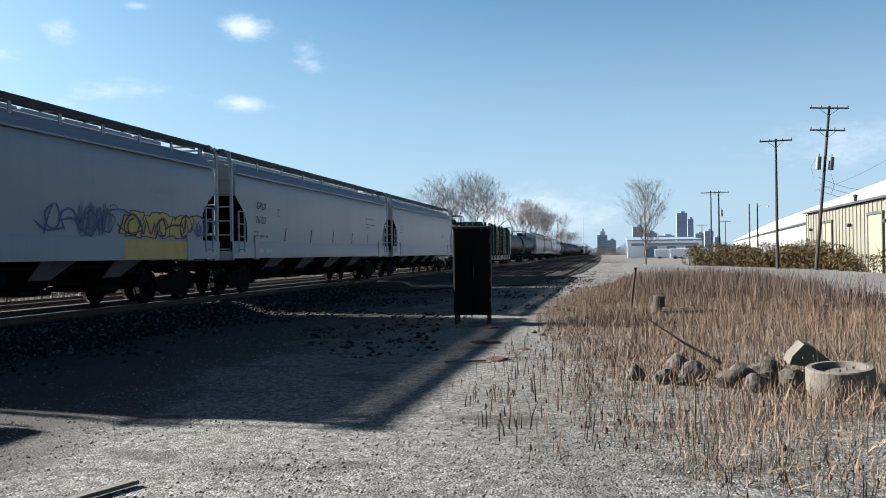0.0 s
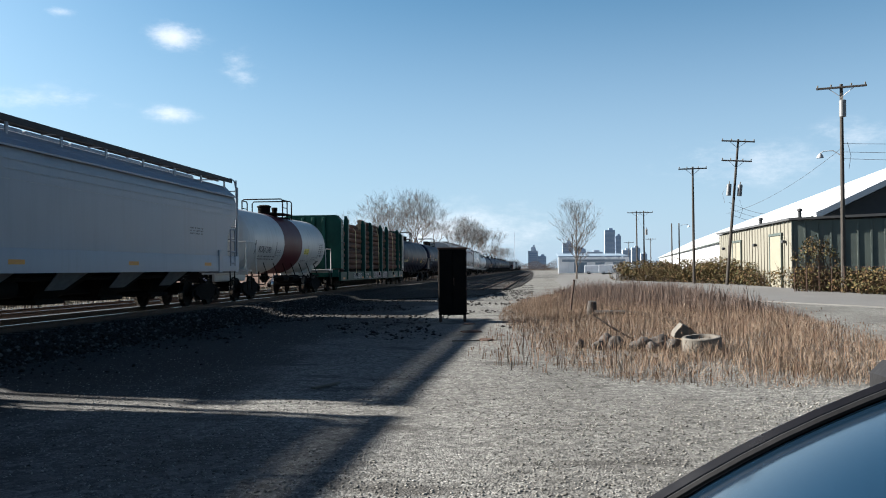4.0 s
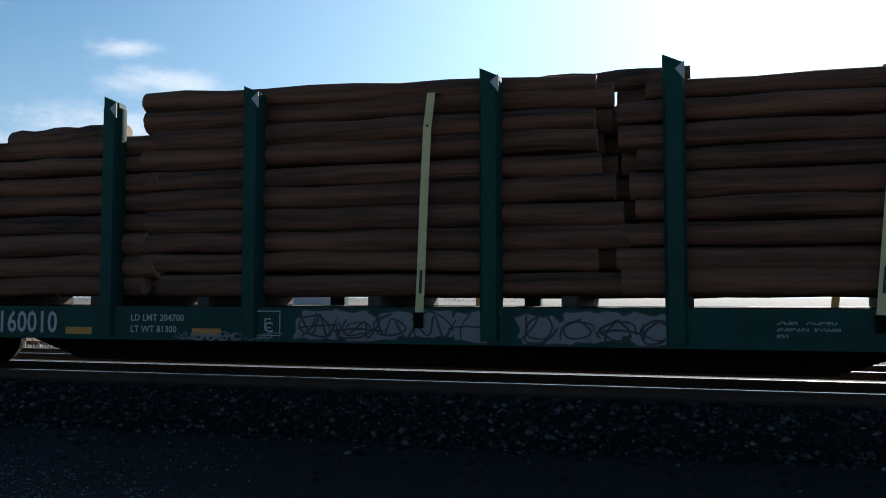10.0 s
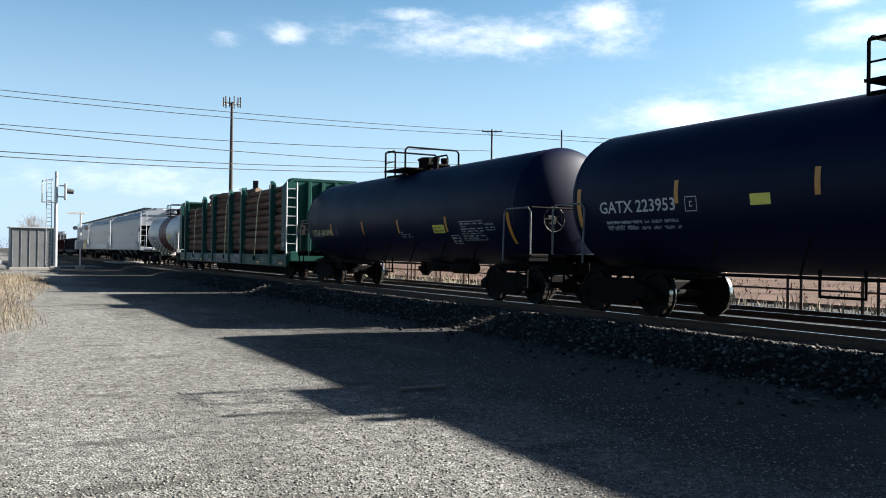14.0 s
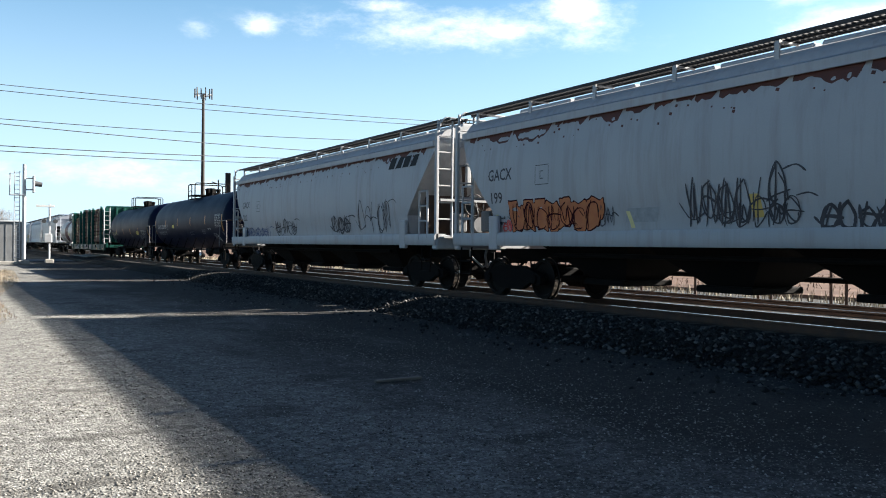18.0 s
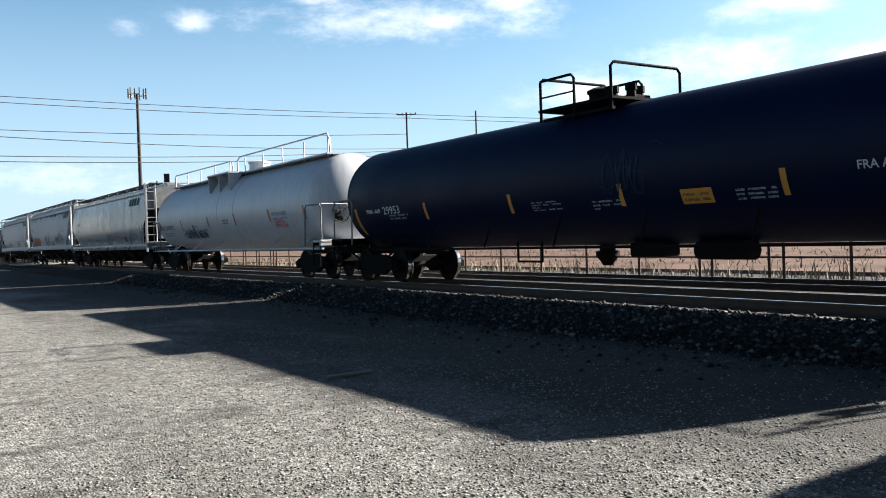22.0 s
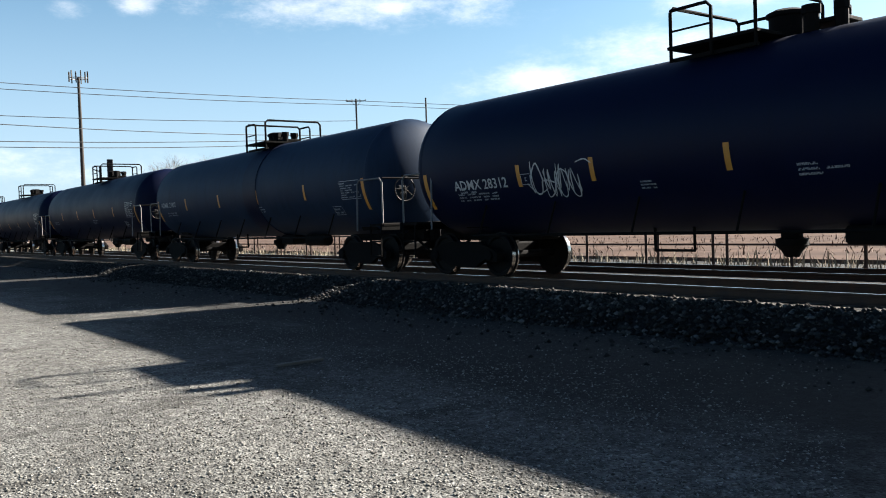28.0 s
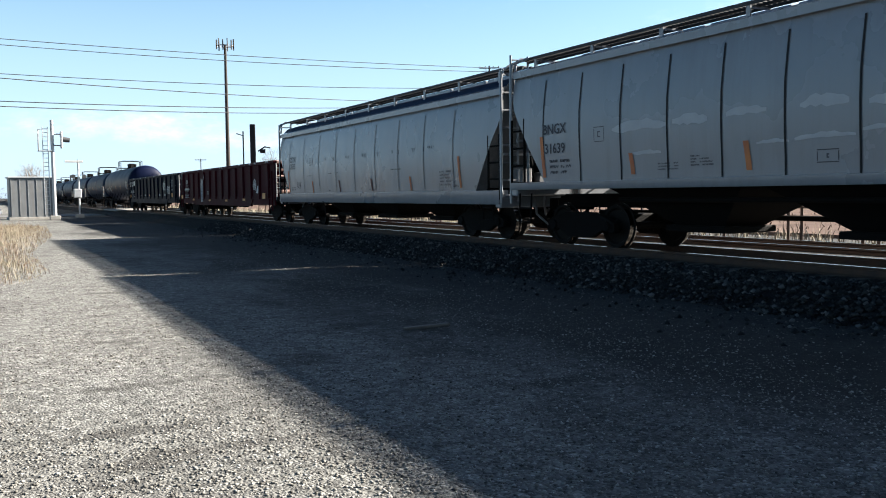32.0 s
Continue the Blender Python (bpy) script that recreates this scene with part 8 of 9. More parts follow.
def lines():
    # on the town side
    P = []
    for yaw, top, d, arms, lean, ex, lab in (
            (-18.75, 10.96, 56, ((0.2, 2.75),), 0.3, (("can", 11.0, 0.06), ("lamp", 8.2, -1.2), ("wire", 9.0, 0.3)), "wooden utility pole with crossarm, transformer can and street lamp"),
            (-12.0, 8.1, 78, ((0.2, 2.75), (1.9, 2.5)), 5.0, (("can", 8.3, -0.45), ("can", 8.3, 0.45), ("wire", 7.5, 0.5), ("wire", 8.8, -0.6)), "leaning wooden utility pole with two crossarms and transformers"),
            (-10.0, 6.45, 84, ((0.2, 2.6),), 0.0, (), "plain wooden utility pole with one crossarm"),
            (-6.42, 3.7, 145, ((0.3, 3.0),), 0.0, (), "distant wooden utility pole with a crossarm"),
            (-6.88, 3.7, 145, ((0.3, 3.0),), 0.0, (("can", 7.5, 0.4),), "distant wooden utility pole with a crossarm"),
            (-8.64, 2.85, 150, (), 0.0, (), "plain distant wooden pole"), (-9.1, 2.85, 150, (), 0.0, (("lamp", 8.5, 1.6),), "plain distant wooden pole"),
            (-7.3, 1.9, 260, ((0.3, 3.0),), 0.0, (), "distant wooden utility pole with a crossarm"), (-5.9, 1.7, 270, ((0.3, 3.0),), 0.0, (), "distant wooden utility pole with a crossarm")):
        x, y = at_angle(yaw, d)
        h = EYE + d * math.tan(radians(top)) + 0.05
        P.append((x, y, h))
        utility_pole(lab, x, y, h, arms, lean, ex, rz=yaw)
    wire("thin service wire between poles and shed", (P[0][0], P[0][1], 8.6), (P[1][0], P[1][1], 6.2), 0.6)
    for k, z in enumerate((8.9, 8.4, 8.0)):
        wire("thin wire leading off from a utility pole", (P[0][0], P[0][1], z), (P[0][0] + 40, P[0][1] - 12, z + 0.6 - k * 0.3), 1.0)
    for k in range(3):
        wire("slack wire between the leaning pole and the shed roof", (P[1][0] + 0.3, P[1][1], 7.2 - k * 0.5), (23.5, 74, 6.5 - k * 0.2), 0.9)
    wire("thin wire along the far poles", (P[3][0], P[3][1], P[3][2] - 0.6), (P[7][0], P[7][1], P[7][2] - 0.4), 1.0)

    # on the crossing side
    for yaw, top, d, arms, ex, lab in ((148.55, 8.35, 96, ((0.25, 2.2),), (), "wooden utility pole beyond the tracks"), (143.9, 8.3, 104, (), (("lamp", 12.0, -1.6),), "plain wooden pole with a street lamp beyond the tracks"),
                                       (155.9, 4.2, 150, ((0.3, 2.4),), (), "distant wooden utility pole"), (152.9, 3.6, 190, ((0.3, 2.6),), (), "distant wooden utility pole"),
                                       (181.07, 7.6, 62, (), (), "wooden utility pole beside the crossing street"), (167.5, 2.4, 210, ((0.3, 2.6),), (), "distant wooden utility pole")):
        x, y = at_angle(yaw, d)
        utility_pole(lab, x, y, EYE + d * math.tan(radians(top)), arms, 0.0, ex, rz=yaw)
    for (ya, ea, da), (yb, eb, db), sag in (
            ((186, 9.4, 80), (148.5, 8.2, 96), 0.4), ((186, 9.1, 80), (148.6, 7.95, 96), 0.5), ((186, 7.4, 80), (148.5, 6.9, 96), 0.6),
            ((181.07, 7.15, 62), (148.5, 5.95, 96), 0.5), ((148.5, 5.95, 96), (143.9, 6.75, 104), 0.0), ((186, 5.75, 62), (148.5, 5.85, 96), 0.6), ((186, 5.5, 62), (148.5, 5.6, 96), 0.7),
            ((148.5, 8.2, 96), (112, 5.2, 150), 0.5), ((148.5, 7.95, 96), (112, 5.0, 150), 0.6), ((143.9, 6.6, 104), (118, 1.8, 120), 0.6)):
        wire("overhead wire strung across the crossing street", spot(ya, ea, da), spot(yb, eb, db), sag, 0.03)

    # cell tower
    x, y = at_angle(165.78, 230)
    ob = thing("cell_tower", "tall slim steel cell tower with a ring of antennas", "cell tower", at=pose(x, y, 0))
    top = EYE + 230 * math.tan(radians(9.9))
    part("mast", Shape().cyl((0, 0, 0), (0, 0, top - 1.2), 0.62, 14, 0.32), M["pole"], ob)
    part("ring", Shape().tube([(2.1 * math.cos(a), 2.1 * math.sin(a), top - 1.6) for a in np.linspace(0, 2 * math.pi, 13)], 0.09, 5, cap=False).tube([(-2.1, 0, top - 1.6), (2.1, 0, top - 1.6)], 0.09, 5).tube([(0, -2.1, top - 1.6), (0, 2.1, top - 1.6)], 0.09, 5), M["galv"], ob)
    for i in range(12):
        a = i * math.pi / 6
        part("antenna", Shape().box((2.2 * math.cos(a), 2.2 * math.sin(a), top - 1.4 + 0.3 * (i % 2)), (0.32, 0.2, 2.4), 0.04, a), M["pole"], ob)

    # sign tower and masts beyond the tracks
    x, y = at_angle(164.3, 160)
    ob = thing("lattice_mast", "dark slim signal gantry post beyond the tracks", "mast", at=pose(x, y, 0, 0, 0, 164))
    part("post", Shape().cyl((0, 0, 0), (0, 0, 14.0), 0.16, 8), M["pole"], ob)
    part("panel", Shape().box((0.3, 0, 11.0), (1.0, 0.4, 7.0), 0.1), M["trim"], ob)
    part("side_post", Shape().cyl((-1.4, 0, 0), (-1.4, 0, 13.2), 0.12, 8).tube([(-1.4, 0, 12.4), (-2.6, 0, 12.8)], 0.1, 6), M["trim"], ob)
    part("bracket", Shape().tube([(1.2, 0, 9.6), (2.4, 0, 10.4), (3.4, 0, 10.2)], 0.14, 6).box((2.0, 0, 9.6), (1.0, 0.4, 0.7), 0.05), M["trim"], ob)
    x, y = at_angle(157.15, 160)
    ob = thing("signboard", "dark upright sign panel on a post beyond the tracks", "sign", at=pose(x, y, 0, 0, 0, 157))
    part("post", Shape().cyl((0, 0, 0), (0, 0, 9.5), 0.16, 8), M["pole"], ob)
    part("panel", Shape().box((0, 0, 10.0), (1.5, 0.3, 3.0), 0.05), M["trim"], ob)


lines()


# ---- pipe fence on the far side of the tracks ----
def fence():
    ob = thing("pipe_fence", "low dark pipe-rail fence on the far side of the tracks", "fence")
    for z in (0.72, 1.08):
        part("rail", Shape().tube([(-20.2, -70, z), (-20.2, 40, z)], 0.028, 5), M["rust"], ob)
    rnd = random.Random(2)
    y = -70
    me = cached("fence_post", lambda: Shape().cyl((0, 0, 0), (0, 0, 1.12), 0.045, 6), M["rust"])
    while y < 40:
        part("post", me, None, ob, at=pose(-20.2, y, 0))
        y += rnd.choice((1.9, 2.4, 0.45))


fence()


# ---- buildings ----
def clad(ob, name, a, b, z0, z1, mat, step=0.9, proud=0.03):
    """A wall from a to b with upright cladding ribs."""
    d = Vector((b[0] - a[0], b[1] - a[1], 0))
    if d.y * a[0] - d.x * a[1] > 0:
        a, b, d = b, a, -d
    n = Vector((d.y, -d.x, 0)).normalized()
    w = part(name, Shape().prism([(a[0], a[1]), (b[0], b[1]), (b[0] - n.x * .2, b[1] - n.y * .2), (a[0] - n.x * .2, a[1] - n.y * .2)], "z", z0, z1), mat, ob)
    m = int(d.length / step)
    ang = math.atan2(d.y, d.x)
    for i in range(m + 1):
        p = Vector((a[0], a[1], 0)) + d * (i / m)
        part("cladding_rib", cached("rib%.2f%.2f" % (z0, z1) + mat.name, lambda: Shape().box((0, 0, (z0 + z1) / 2), (0.12, 0.08, z1 - z0), 0.01), mat), None, w, at=pose(p.x + n.x * .02, p.y + n.y * .02, 0, 0, 0, math.degrees(ang)))
    return w


def buildings():
    # metal-clad shed with beige front and dark green flank
    c = at_angle(-15.9, 66)
    f = at_angle(-11.62, 92)
    g = at_angle(-25.5, 66)
    ob = thing("metal_shed", "metal shed with a beige front, doors and a dark green side", "building")
    clad(ob, "wall", c, f, 0, 4.85, M["beige"], 1.0)
    clad(ob, "wall", g, c, 0, 4.85, M["dgreen"], 0.8)
    back = (f[0] + 12, f[1] + 2)
    part("roof", Shape().loft([[(c[0] - .3, c[1] - .3, 4.9), (f[0] - .3, f[1] + .3, 4.9), (back[0], back[1], 5.2), (g[0], g[1] - .3, 5.1)], [(c[0] - .3, c[1] - .3, 5.06), (f[0] - .3, f[1] + .3, 5.06), (back[0], back[1], 5.4), (g[0], g[1] - .3, 5.3)]]), M["dark"], ob)
    d = (Vector(f) - Vector(c))
    nrm = Vector((-d.y, d.x)).normalized()
    ang = math.degrees(math.atan2(d.y, d.x))
    for t, w, h in ((0.16, 3.2, 3.9), (0.68, 3.2, 3.8)):
        p = Vector(c) + d * t + nrm * 0.06
        dr = part("door", Shape().box((0, 0, h / 2), (w, 0.12, h), 0.02), M["doorcream"], ob, at=pose(p.x, p.y, 0, 0, 0, ang))
        for s in (-1, 1):
            part("door_frame", Shape().box((s * (w / 2 + 0.1), -0.02 * 0, h / 2), (0.16, 0.2, h + 0.1), 0.01), M["dgreen"], dr)
        part("lintel", Shape().box((0, 0, h + 0.12), (w + 0.5, 0.22, 0.2), 0.01), M["dgreen"], dr)
    for t in (0.06, 0.4, 0.9):
        p = Vector(c) + d * t + nrm * 0.2
        part("wall_lamp", Shape().box((0, 0, 3.4), (0.3, 0.3, 0.25), 0.05), M["dark"], ob, at=pose(p.x, p.y, 0, 0, 0, ang))
    for t in (0.05, 0.5):
        p = Vector(c) + d * t + Vector((1.2, 1.0))
        part("roof_vent", Shape().cyl((p.x, p.y, 5.0), (p.x, p.y, 5.7), 0.13, 10).lathe([(5.7, 0.22), (5.85, 0.17), (5.9, 0.03)], "z", 10, (p.x, p.y, 0)), M["dark"], ob)

    # long white-roofed warehouse behind it
    wb = thing("warehouse", "long white-roofed warehouse with a dark open gable", "building")
    wb.matrix_basis = pose(28.6, 92.7, 0, 0, 0, -5.5)
    y0, y1 = 0.0, 400.0
    ex, rx, wx = 0.0, 18.7, 37.4
    ez, rz = 7.0, 16.0
    part("roof", Shape().prism([(ex, ez), (rx, rz), (wx, ez), (wx, ez - .4), (rx, rz - .4), (ex, ez - .4)], "y", y0 - 1.5, y1), M["roofwhite"], wb)
    part("wall", Shape().box((ex + 0.6, (y0 + y1) / 2, ez / 2), (0.3, y1 - y0, ez)), M["roofwhite"], wb)
    part("gable", Shape().prism([(ex + 0.6, 0), (wx - 0.6, 0), (wx - 0.6, ez - 0.4), (rx, rz - 0.6), (ex + 0.6, ez - 0.4)], "y", y0, y0 + 0.4), M["dark"], wb)
    part("rake_trim", Shape().prism([(ex - .1, ez + .1), (rx, rz + .15), (wx + .1, ez + .1), (wx, ez - .5), (rx, rz - .5), (ex, ez - .5)], "y", y0 - 1.6, y0 - 1.5), M["roofwhite"], wb)
    part("eave_gutter", Shape().box((ex - .1, (y0 + y1) / 2, ez - 0.3), (0.25, y1 - y0, 0.25), 0.02), M["dgreen"], wb)

    # low pale warehouse at the lane's end
    lw = thing("low_warehouse", "low white and blue warehouse at the end of the lane", "building")
    a, b = at_angle(-1.3, 250), at_angle(-5.9, 262)
    clad(lw, "wall", b, a, 0, 4.7, M["whitewall"], 3.0)
    part("roof", Shape().loft([[(a[0], a[1], 4.7), (b[0], b[1], 4.9), (b[0], b[1] + 30, 6.0), (a[0], a[1] + 30, 6.0)], [(a[0], a[1], 5.0), (b[0], b[1], 5.2), (b[0], b[1] + 30, 6.3), (a[0], a[1] + 30, 6.3)]]), M["bluegrey"], lw)
    for t, w in ((0.25, 6), (0.55, 4), (0.8, 8)):
        p = Vector(a).lerp(Vector(b), t)
        part("dock_door", Shape().box((p.x, p.y - 0.25, 1.7), (w, 0.2, 3.0), 0.03), M["bluegrey"], lw)
    part("band", Shape().box(((a[0] + b[0]) / 2, (a[1] + b[1]) / 2 - 0.35, 3.7), (abs(b[0] - a[0]), 0.1, 0.7), 0, math.atan2(b[1] - a[1], b[0] - a[0])), M["bluegrey"], lw)
    for i, (yaw, d) in enumerate(((-4.9, 200), (-5.3, 203), (-3.9, 215))):
        x, y = at_angle(yaw, d)
        tr = thing("parked_trailer", "white trailer parked before the low warehouse", "trailer", "trailers", pose(x, y, 0, 0, 0, 80))
        part("box", Shape().box((0, 0, 1.3), (2.4, 6.5, 1.9), 0.05), M["whitewall"], tr)
        for yy in (-2.2, 2.2):
            part("wheel", Shape().lathe([(-1.2, 0.36), (-1.2, 0.4), (1.2, 0.4), (1.2, 0.36)], "x", 14, (0, yy, 0.4)), M["tyre"], tr)

    # pale building across the tracks
    pb = thing("far_building", "pale building across the field beyond the tracks", "building")
    x0, y0 = at_angle(123.5, 150)
    x1, y1 = at_angle(113.5, 150)
    clad(pb, "wall", (x0, y0), (x1, y1), 0, 10.5, M["roofwhite"], 3.0)
    part("roof", Shape().box(((x0 + x1) / 2 - 6, (y0 + y1) / 2, 10.8), (12, 30, 0.5), 0.05), M["bluegrey"], pb)

    # ribbed hall at the corner of the crossing street
    hb = thing("corner_hall", "pale ribbed metal hall by the crossing street", "building")
    a, b = at_angle(181.15, 112), at_angle(186.0, 112)
    clad(hb, "wall", a, b, 0, 8.5, M["doorwhite"], 1.2)
    part("wall", Shape().box((a[0] - 0.2, a[1] - 8, 4.2), (0.3, 16, 8.4)), M["doorwhite"], hb)
    part("roof", Shape().box(((a[0] + b[0]) / 2, a[1] - 8, 8.7), (abs(b[0] - a[0]) + 1, 17, 0.4), 0.05), M["dark"], hb)
    part("roof_vent", Shape().cyl((a[0] + 1.6, a[1] - 2, 8.8), (a[0] + 1.6, a[1] - 2, 11.4), 0.4, 10), M["galv"], hb)
    wb2 = thing("meter_cabinet", "plain white metal cabinet near the crossing street", "cabinet", at=pose(*at_angle(182.6, 58), 0))
    part("body", Shape().box((0, 0, 1.15), (1.9, 0.9, 2.3), 0.03), M["galv"], wb2)
    part("lid", Shape().box((0, 0, 2.33), (2.0, 1.0, 0.06), 0.01), M["galv"], wb2)

    # skyline: towers far off, aerial haze mixed into their pale colours
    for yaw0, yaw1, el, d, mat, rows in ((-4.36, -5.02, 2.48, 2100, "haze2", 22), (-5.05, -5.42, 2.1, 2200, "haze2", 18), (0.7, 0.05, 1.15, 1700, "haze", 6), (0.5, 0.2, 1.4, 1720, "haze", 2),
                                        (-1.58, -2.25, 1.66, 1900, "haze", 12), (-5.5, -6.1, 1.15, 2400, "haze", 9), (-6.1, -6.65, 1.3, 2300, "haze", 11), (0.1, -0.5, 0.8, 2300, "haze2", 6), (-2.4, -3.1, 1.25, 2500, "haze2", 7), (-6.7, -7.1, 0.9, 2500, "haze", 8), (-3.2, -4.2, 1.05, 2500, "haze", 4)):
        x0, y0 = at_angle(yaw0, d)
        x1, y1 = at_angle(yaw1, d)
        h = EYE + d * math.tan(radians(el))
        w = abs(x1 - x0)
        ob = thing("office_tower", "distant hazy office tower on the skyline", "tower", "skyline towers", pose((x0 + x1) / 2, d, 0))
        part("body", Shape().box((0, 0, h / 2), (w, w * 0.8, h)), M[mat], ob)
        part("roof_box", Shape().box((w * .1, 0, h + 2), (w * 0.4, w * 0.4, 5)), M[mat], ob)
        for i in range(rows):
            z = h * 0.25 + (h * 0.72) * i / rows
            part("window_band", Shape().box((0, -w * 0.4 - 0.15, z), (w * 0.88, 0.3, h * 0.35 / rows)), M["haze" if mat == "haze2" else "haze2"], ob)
    x, y = at_angle(1.6, 1800)
    tagged(part("radio_mast", Shape().cyl((x, y, 0), (x, y, 78), 0.7, 6, 0.3), M["haze"]), "thin radio mast far off on the skyline", "mast")
    # far wooded edge
    rg = np.random.default_rng(5)
    for a0, a1, d, h, n, lab in ((9, -9, 900, 9, 16000, "hazy line of far trees at the town's edge"), (3.4, -1.2, 540, 8.5, 16000, "dark scrubby trees where the tracks leave the yard"), (186, 140, 420, 8, 32000, "far line of bare trees beyond the street"), (140, 100, 320, 7, 20000, "far line of bare trees beyond the field")):
        a = np.radians(a0 + (a1 - a0) * rg.random(n))
        r = d * (1 + 0.15 * rg.random(n))
        c = np.stack([-np.sin(a) * r, np.cos(a) * r, h * rg.random(n) ** 1.3 * (0.45 + 0.25 * np.sin(a * 40) ** 2 + 0.3 * np.sin(a * 131 + 1) ** 2)], 1)
        s = h * (0.008 + 0.03 * rg.random(n) ** 2)
        o = rg.normal(0, 1, (n, 4, 3))
        V = (c[:, None] + o * s[:, None, None] * 0.6).reshape(-1, 3)
        V[:, 2] = np.maximum(V[:, 2], 0)
        k = (np.arange(n) * 4)[:, None]
        F = np.concatenate([k + [0, 1, 2], k + [0, 2, 3], k + [0, 3, 1], k + [1, 3, 2]])
        tagged(part("far_woods", raw("far_woods", V, F, M["brush"]), None), lab, "woods", kind="stuff")


buildings()


# ---- trees and bushes ----
def bare_tree(label, x, y, height, seed, spread=0.55, depth=6, name="bare_tree", trunk=0.16, leader=False):
    """A leafless tree: tapered trunk with limbs that fork down to fine twigs."""
    rnd = random.Random(seed)
    wood, twigs = Shape(), Shape()

    def grow(p, d, ln, r, k):
        n = 3 if k < 4 else 2
        pts = [p]
        for i in range(n):
            d = (d + Vector((rnd.gauss(0, .1), rnd.gauss(0, .1), rnd.gauss(0.07, .06)))).normalized()
            pts.append(pts[-1] + d * ln / n)
        (wood if k < 3 else twigs).tube(pts, r, 6 if k < 2 else 4 if k < 4 else 3, r * 0.68, cap=False)
        if k >= depth:
            # a spray of fine twigs at the tip
            for i in range(3):
                q = (d + Vector((rnd.gauss(0, .4), rnd.gauss(0, .4), rnd.gauss(.1, .3)))).normalized()
                e = pts[rnd.choice((1, 2))]
                twigs.tube([e, e + q * ln * rnd.uniform(.7, 1.3)], r * 0.75, 3, r * 0.4, cap=False)
            return
        m = 3 if k < 1 else rnd.choice((2, 2, 3))
        turn = rnd.uniform(0, 6.28)
        for i in range(m):
            a = turn + 6.28 * i / m + rnd.uniform(-.5, .5)
            nd = (d + Vector((math.cos(a), math.sin(a), 0)) * rnd.uniform(0.4, 0.9) * spread * 1.35 + Vector((0, 0, 0.1))).normalized()
            grow(pts[-1], nd, ln * rnd.uniform(0.7, 0.86), r * 0.62, k + 1)
        if k > 0:
            side = Vector((rnd.gauss(0, 1), rnd.gauss(0, 1), 0.35)).normalized()
            grow(pts[n // 2 + 1], (d * 0.7 + side).normalized(), ln * 0.62, r * 0.48, k + 1)

    if leader:
        # one stem to the top, limbs all the way up
        stem = [Vector((rnd.gauss(0, .012), rnd.gauss(0, .012), -0.05 + 0.31 * i)) for i in range(11)]
        wood.tube(stem, 0.05, 7, 0.012, cap=False)
        for i in range(26):
            q = 0.2 + 0.78 * i / 25
            a = i * 2.4 + rnd.uniform(-.4, .4)
            p = stem[0].lerp(stem[-1], q)
            grow(p, Vector((math.cos(a), math.sin(a), rnd.uniform(0.75, 1.15) + q * 0.5)).normalized(), 0.2 + 0.42 * math.sin(math.pi * min(1, 1.12 * (1.02 - q))), 0.022 * (1.1 - q), 3)
    else:
        grow(Vector((0, 0, -0.1)), Vector((0, 0, 1)), 0.8, trunk * 0.25, 0)
    top = max(v[2] for v in wood.v + twigs.v)
    k = height / top
    ob = thing(name, label, "tree", "bare trees", pose(x, y, 0))
    for nm, s in (("trunk", wood), ("crown", twigs)):
        s.v = [(a * k, b * k, c * k) for a, b, c in s.v]
        me = bpy.data.meshes.new(nm)
        me.from_pydata(s.v, [], s.f)
        me.materials.append(M["twig"])
        part(nm, me, None, ob)


def trees():
    for yaw, top, d, seed, sp in ((10.6, 5.0, 150, 1, 0.8), (9.2, 5.6, 155, 2, 0.75), (8.0, 4.8, 160, 8, 0.8), (5.6, 3.8, 190, 3, 0.75), (4.6, 3.3, 210, 9, 0.75), (3.7, 2.8, 230, 4, 0.75), (2.7, 1.8, 300, 5, 0.8), (2.1, 1.5, 320, 10, 0.8)):
        x, y = at_angle(yaw, d)
        bare_tree("spreading bare tree behind the train", x, y, EYE + d * math.tan(radians(top)), seed, sp, 6)
    x, y = at_angle(-2.5, 118)
    bare_tree("single slender bare tree beside the yard", x, y, EYE + 118 * math.tan(radians(4.9)), 6, 0.5, 6, leader=True)
    for yaw, top, d, seed in ((160.4, 5.0, 140, 11), (158.2, 5.0, 145, 12), (177.5, 2.2, 120, 13), (163, 3.3, 170, 14)):
        x, y = at_angle(yaw, d)
        bare_tree("bare tree beyond the tracks", x, y, EYE + d * math.tan(radians(top)), seed, 0.6, 5)


trees()


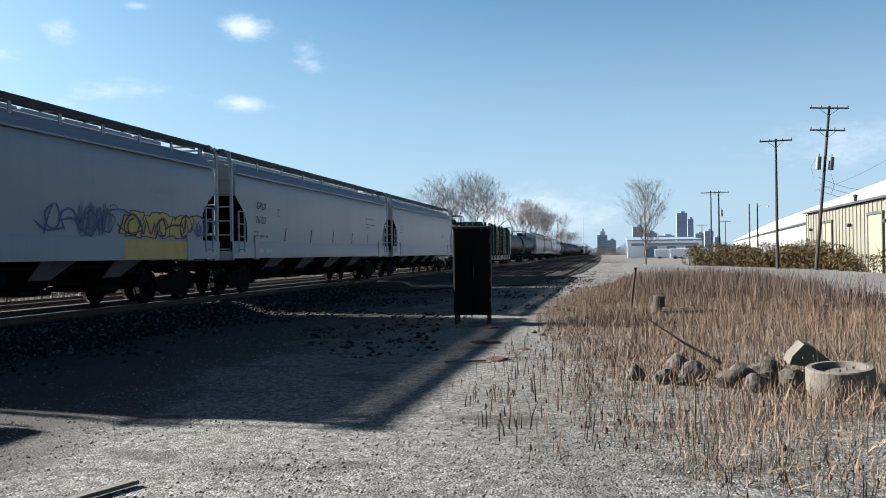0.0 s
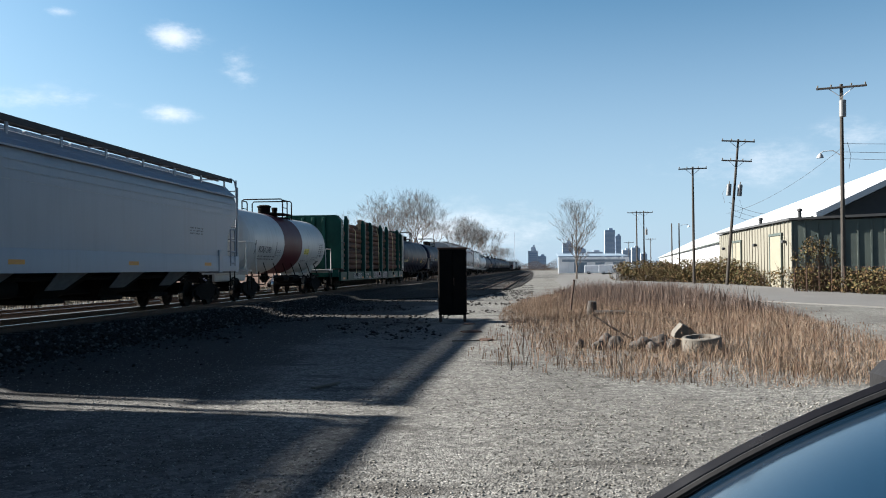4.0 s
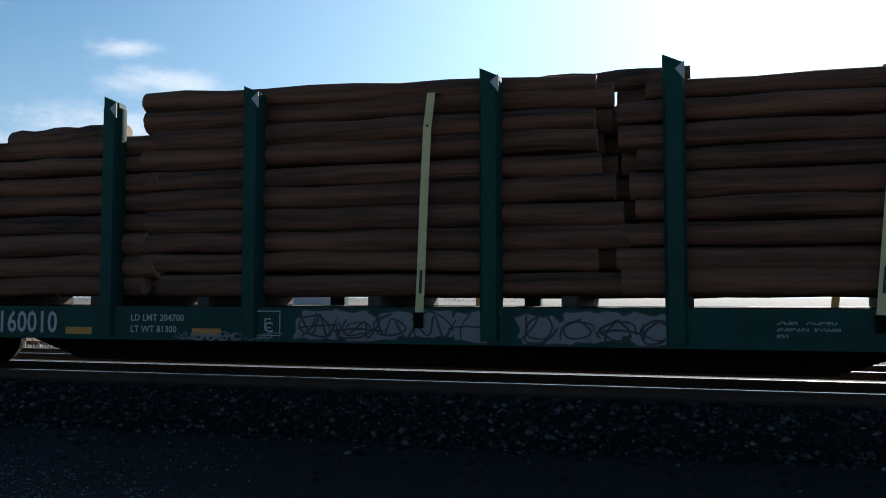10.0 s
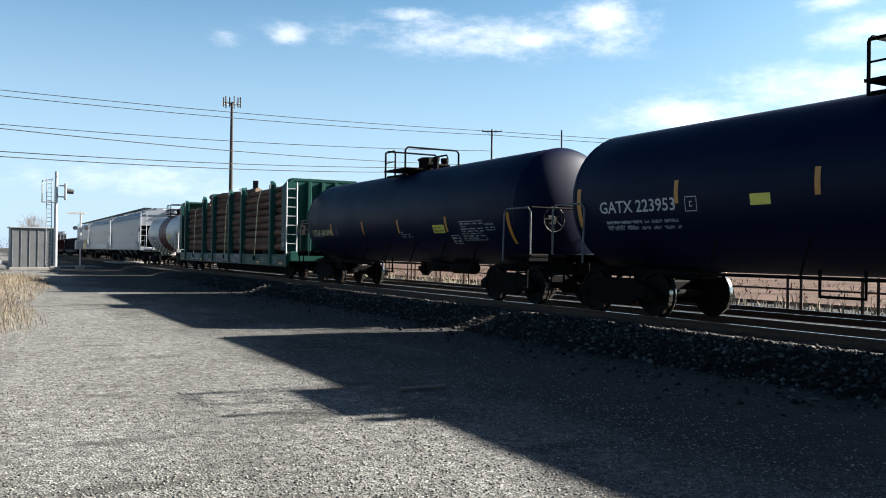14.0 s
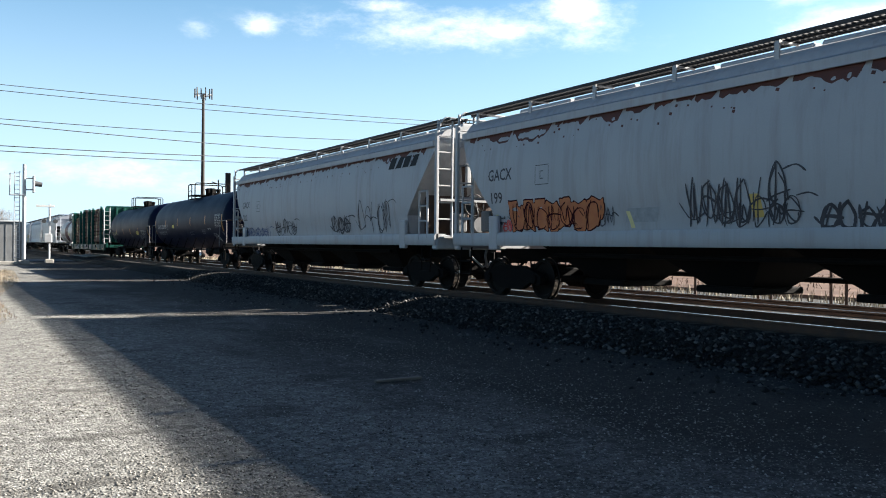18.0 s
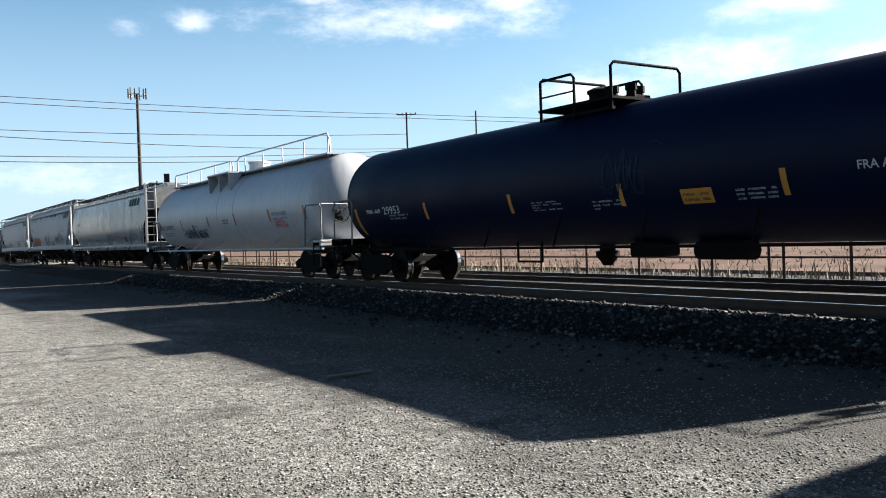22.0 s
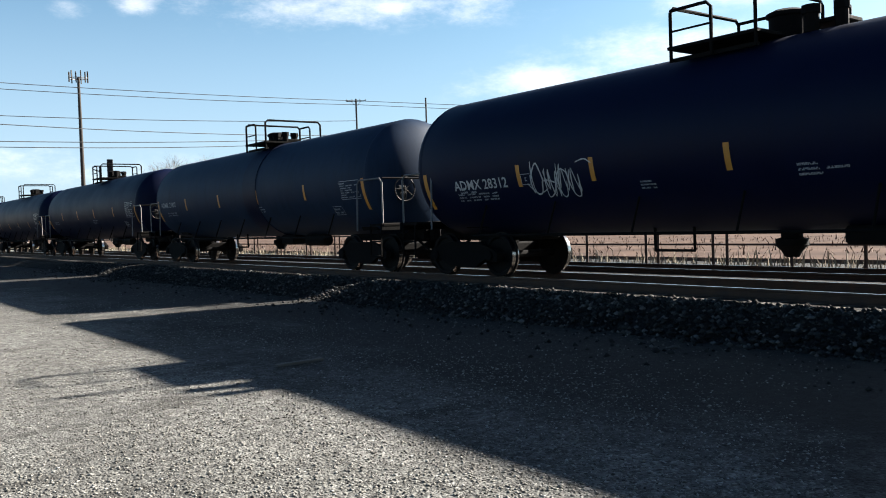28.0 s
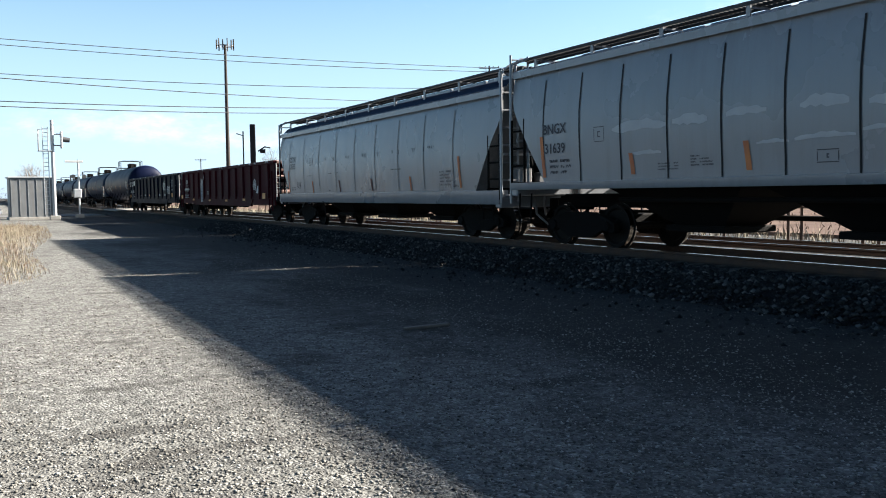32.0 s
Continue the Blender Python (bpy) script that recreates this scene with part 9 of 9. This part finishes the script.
def bush(label, x, y, sx, sy, h, n, seed):
    """A scrubby bush: bare stems and many small loose leaves."""
    rg = np.random.default_rng(seed)
    ob = thing("bush", label, "bush", "bushes along the lane", pose(x, y, 0))
    rnd = random.Random(seed)
    s = Shape()
    for i in range(int(110 - n / 90)):
        a, q = rnd.uniform(0, 6.28), rnd.random() ** 0.5
        bx, by = math.cos(a) * q * sx * .8, math.sin(a) * q * sy * .8
        hh = h * rnd.uniform(0.5, 1.12)
        s.tube([(bx, by, -0.05), (bx + rnd.gauss(0, .15), by + rnd.gauss(0, .15), hh * .5), (bx + rnd.gauss(0, .4), by + rnd.gauss(0, .4), hh)], 0.02, 3, 0.006, cap=False)
    tagged(part("stem_tangle", s, M["stalk"], ob, "reddish bare stems"), kind="stuff")
    c = rg.normal(0, 1, (n, 3))
    c /= np.linalg.norm(c, axis=1)[:, None]
    c *= (rg.random(n) ** 0.4)[:, None]
    c = c * [sx, sy, h * 0.62] + [0, 0, h * 0.42]
    lump = np.array([noise.noise((p[0] * .8 + seed, p[1] * .8, p[2] * .9)) for p in c])
    c = c[(lump > -0.12) & (c[:, 2] > 0.02)]
    m = len(c)
    u = rg.normal(0, 1, (m, 3))
    u /= np.linalg.norm(u, axis=1)[:, None]
    w = np.cross(u, rg.normal(0, 1, (m, 3)))
    w /= np.linalg.norm(w, axis=1)[:, None] + 1e-9
    L = (0.05 + 0.08 * rg.random(m))[:, None]
    V = np.stack([c - u * L, c + w * L * .5, c + u * L, c - w * L * .5], 1).reshape(-1, 3)
    F = (np.arange(m) * 4)[:, None] + [0, 1, 2, 3]
    part("leaves", raw("leaves", V, F, M["leaf"]), None, ob)


def hedge():
    rnd = random.Random(9)
    for i in range(25):
        t = i / 24
        d = 105 - 52 * t
        yaw = -5.9 - 15.5 * t + rnd.uniform(-.3, .3)
        x, y = at_angle(yaw, d)
        h = rnd.uniform(2.0, 2.7) if t < 0.55 else rnd.uniform(1.2, 1.8)
        bush("scrubby bush with yellow-green and brown leaves by the lane", x, y, rnd.uniform(2.4, 3.4), rnd.uniform(1.8, 2.5), h, 5200 if t < 0.55 else 2600, 40 + i)
    x, y = at_angle(-17.2, 58)
    bush("tall thin bush before the shed corner", x, y, 1.6, 1.4, 3.4, 2600, 70)
    ob = thing("field_fence", "rusty wire fence with thin posts before the shed", "fence")
    for i in range(14):
        x, y = at_angle(-16 - i * 0.7, 57 - i * 0.3)
        part("post", Shape().cyl((x, y, 0), (x, y, 1.6), 0.03, 6), M["rust"], ob)
    for z in (0.4, 0.8, 1.2, 1.55):
        part("strand", Shape().tube([(*at_angle(-16 - i * 0.7, 57 - i * 0.3), z) for i in range(14)], 0.006, 4), M["rust"], ob)


hedge()


def motions():
    """The train rolls by: each car and its load go down the line together."""
    times = [0, 1, 2, 3, 6, 9, 12, 15, 18, 19, 19.4, 19.6, 19.8, 20, 20.2, 20.6, 21, 22, 23, 24, 25, 26, 27, 27.5, 28, 28.6, 29, 30, 31, 32]
    for ob, mid in CARS:
        walk(ob, [(t, pose(TRACK, mid - along(t), RAIL)) for t in times])


motions()
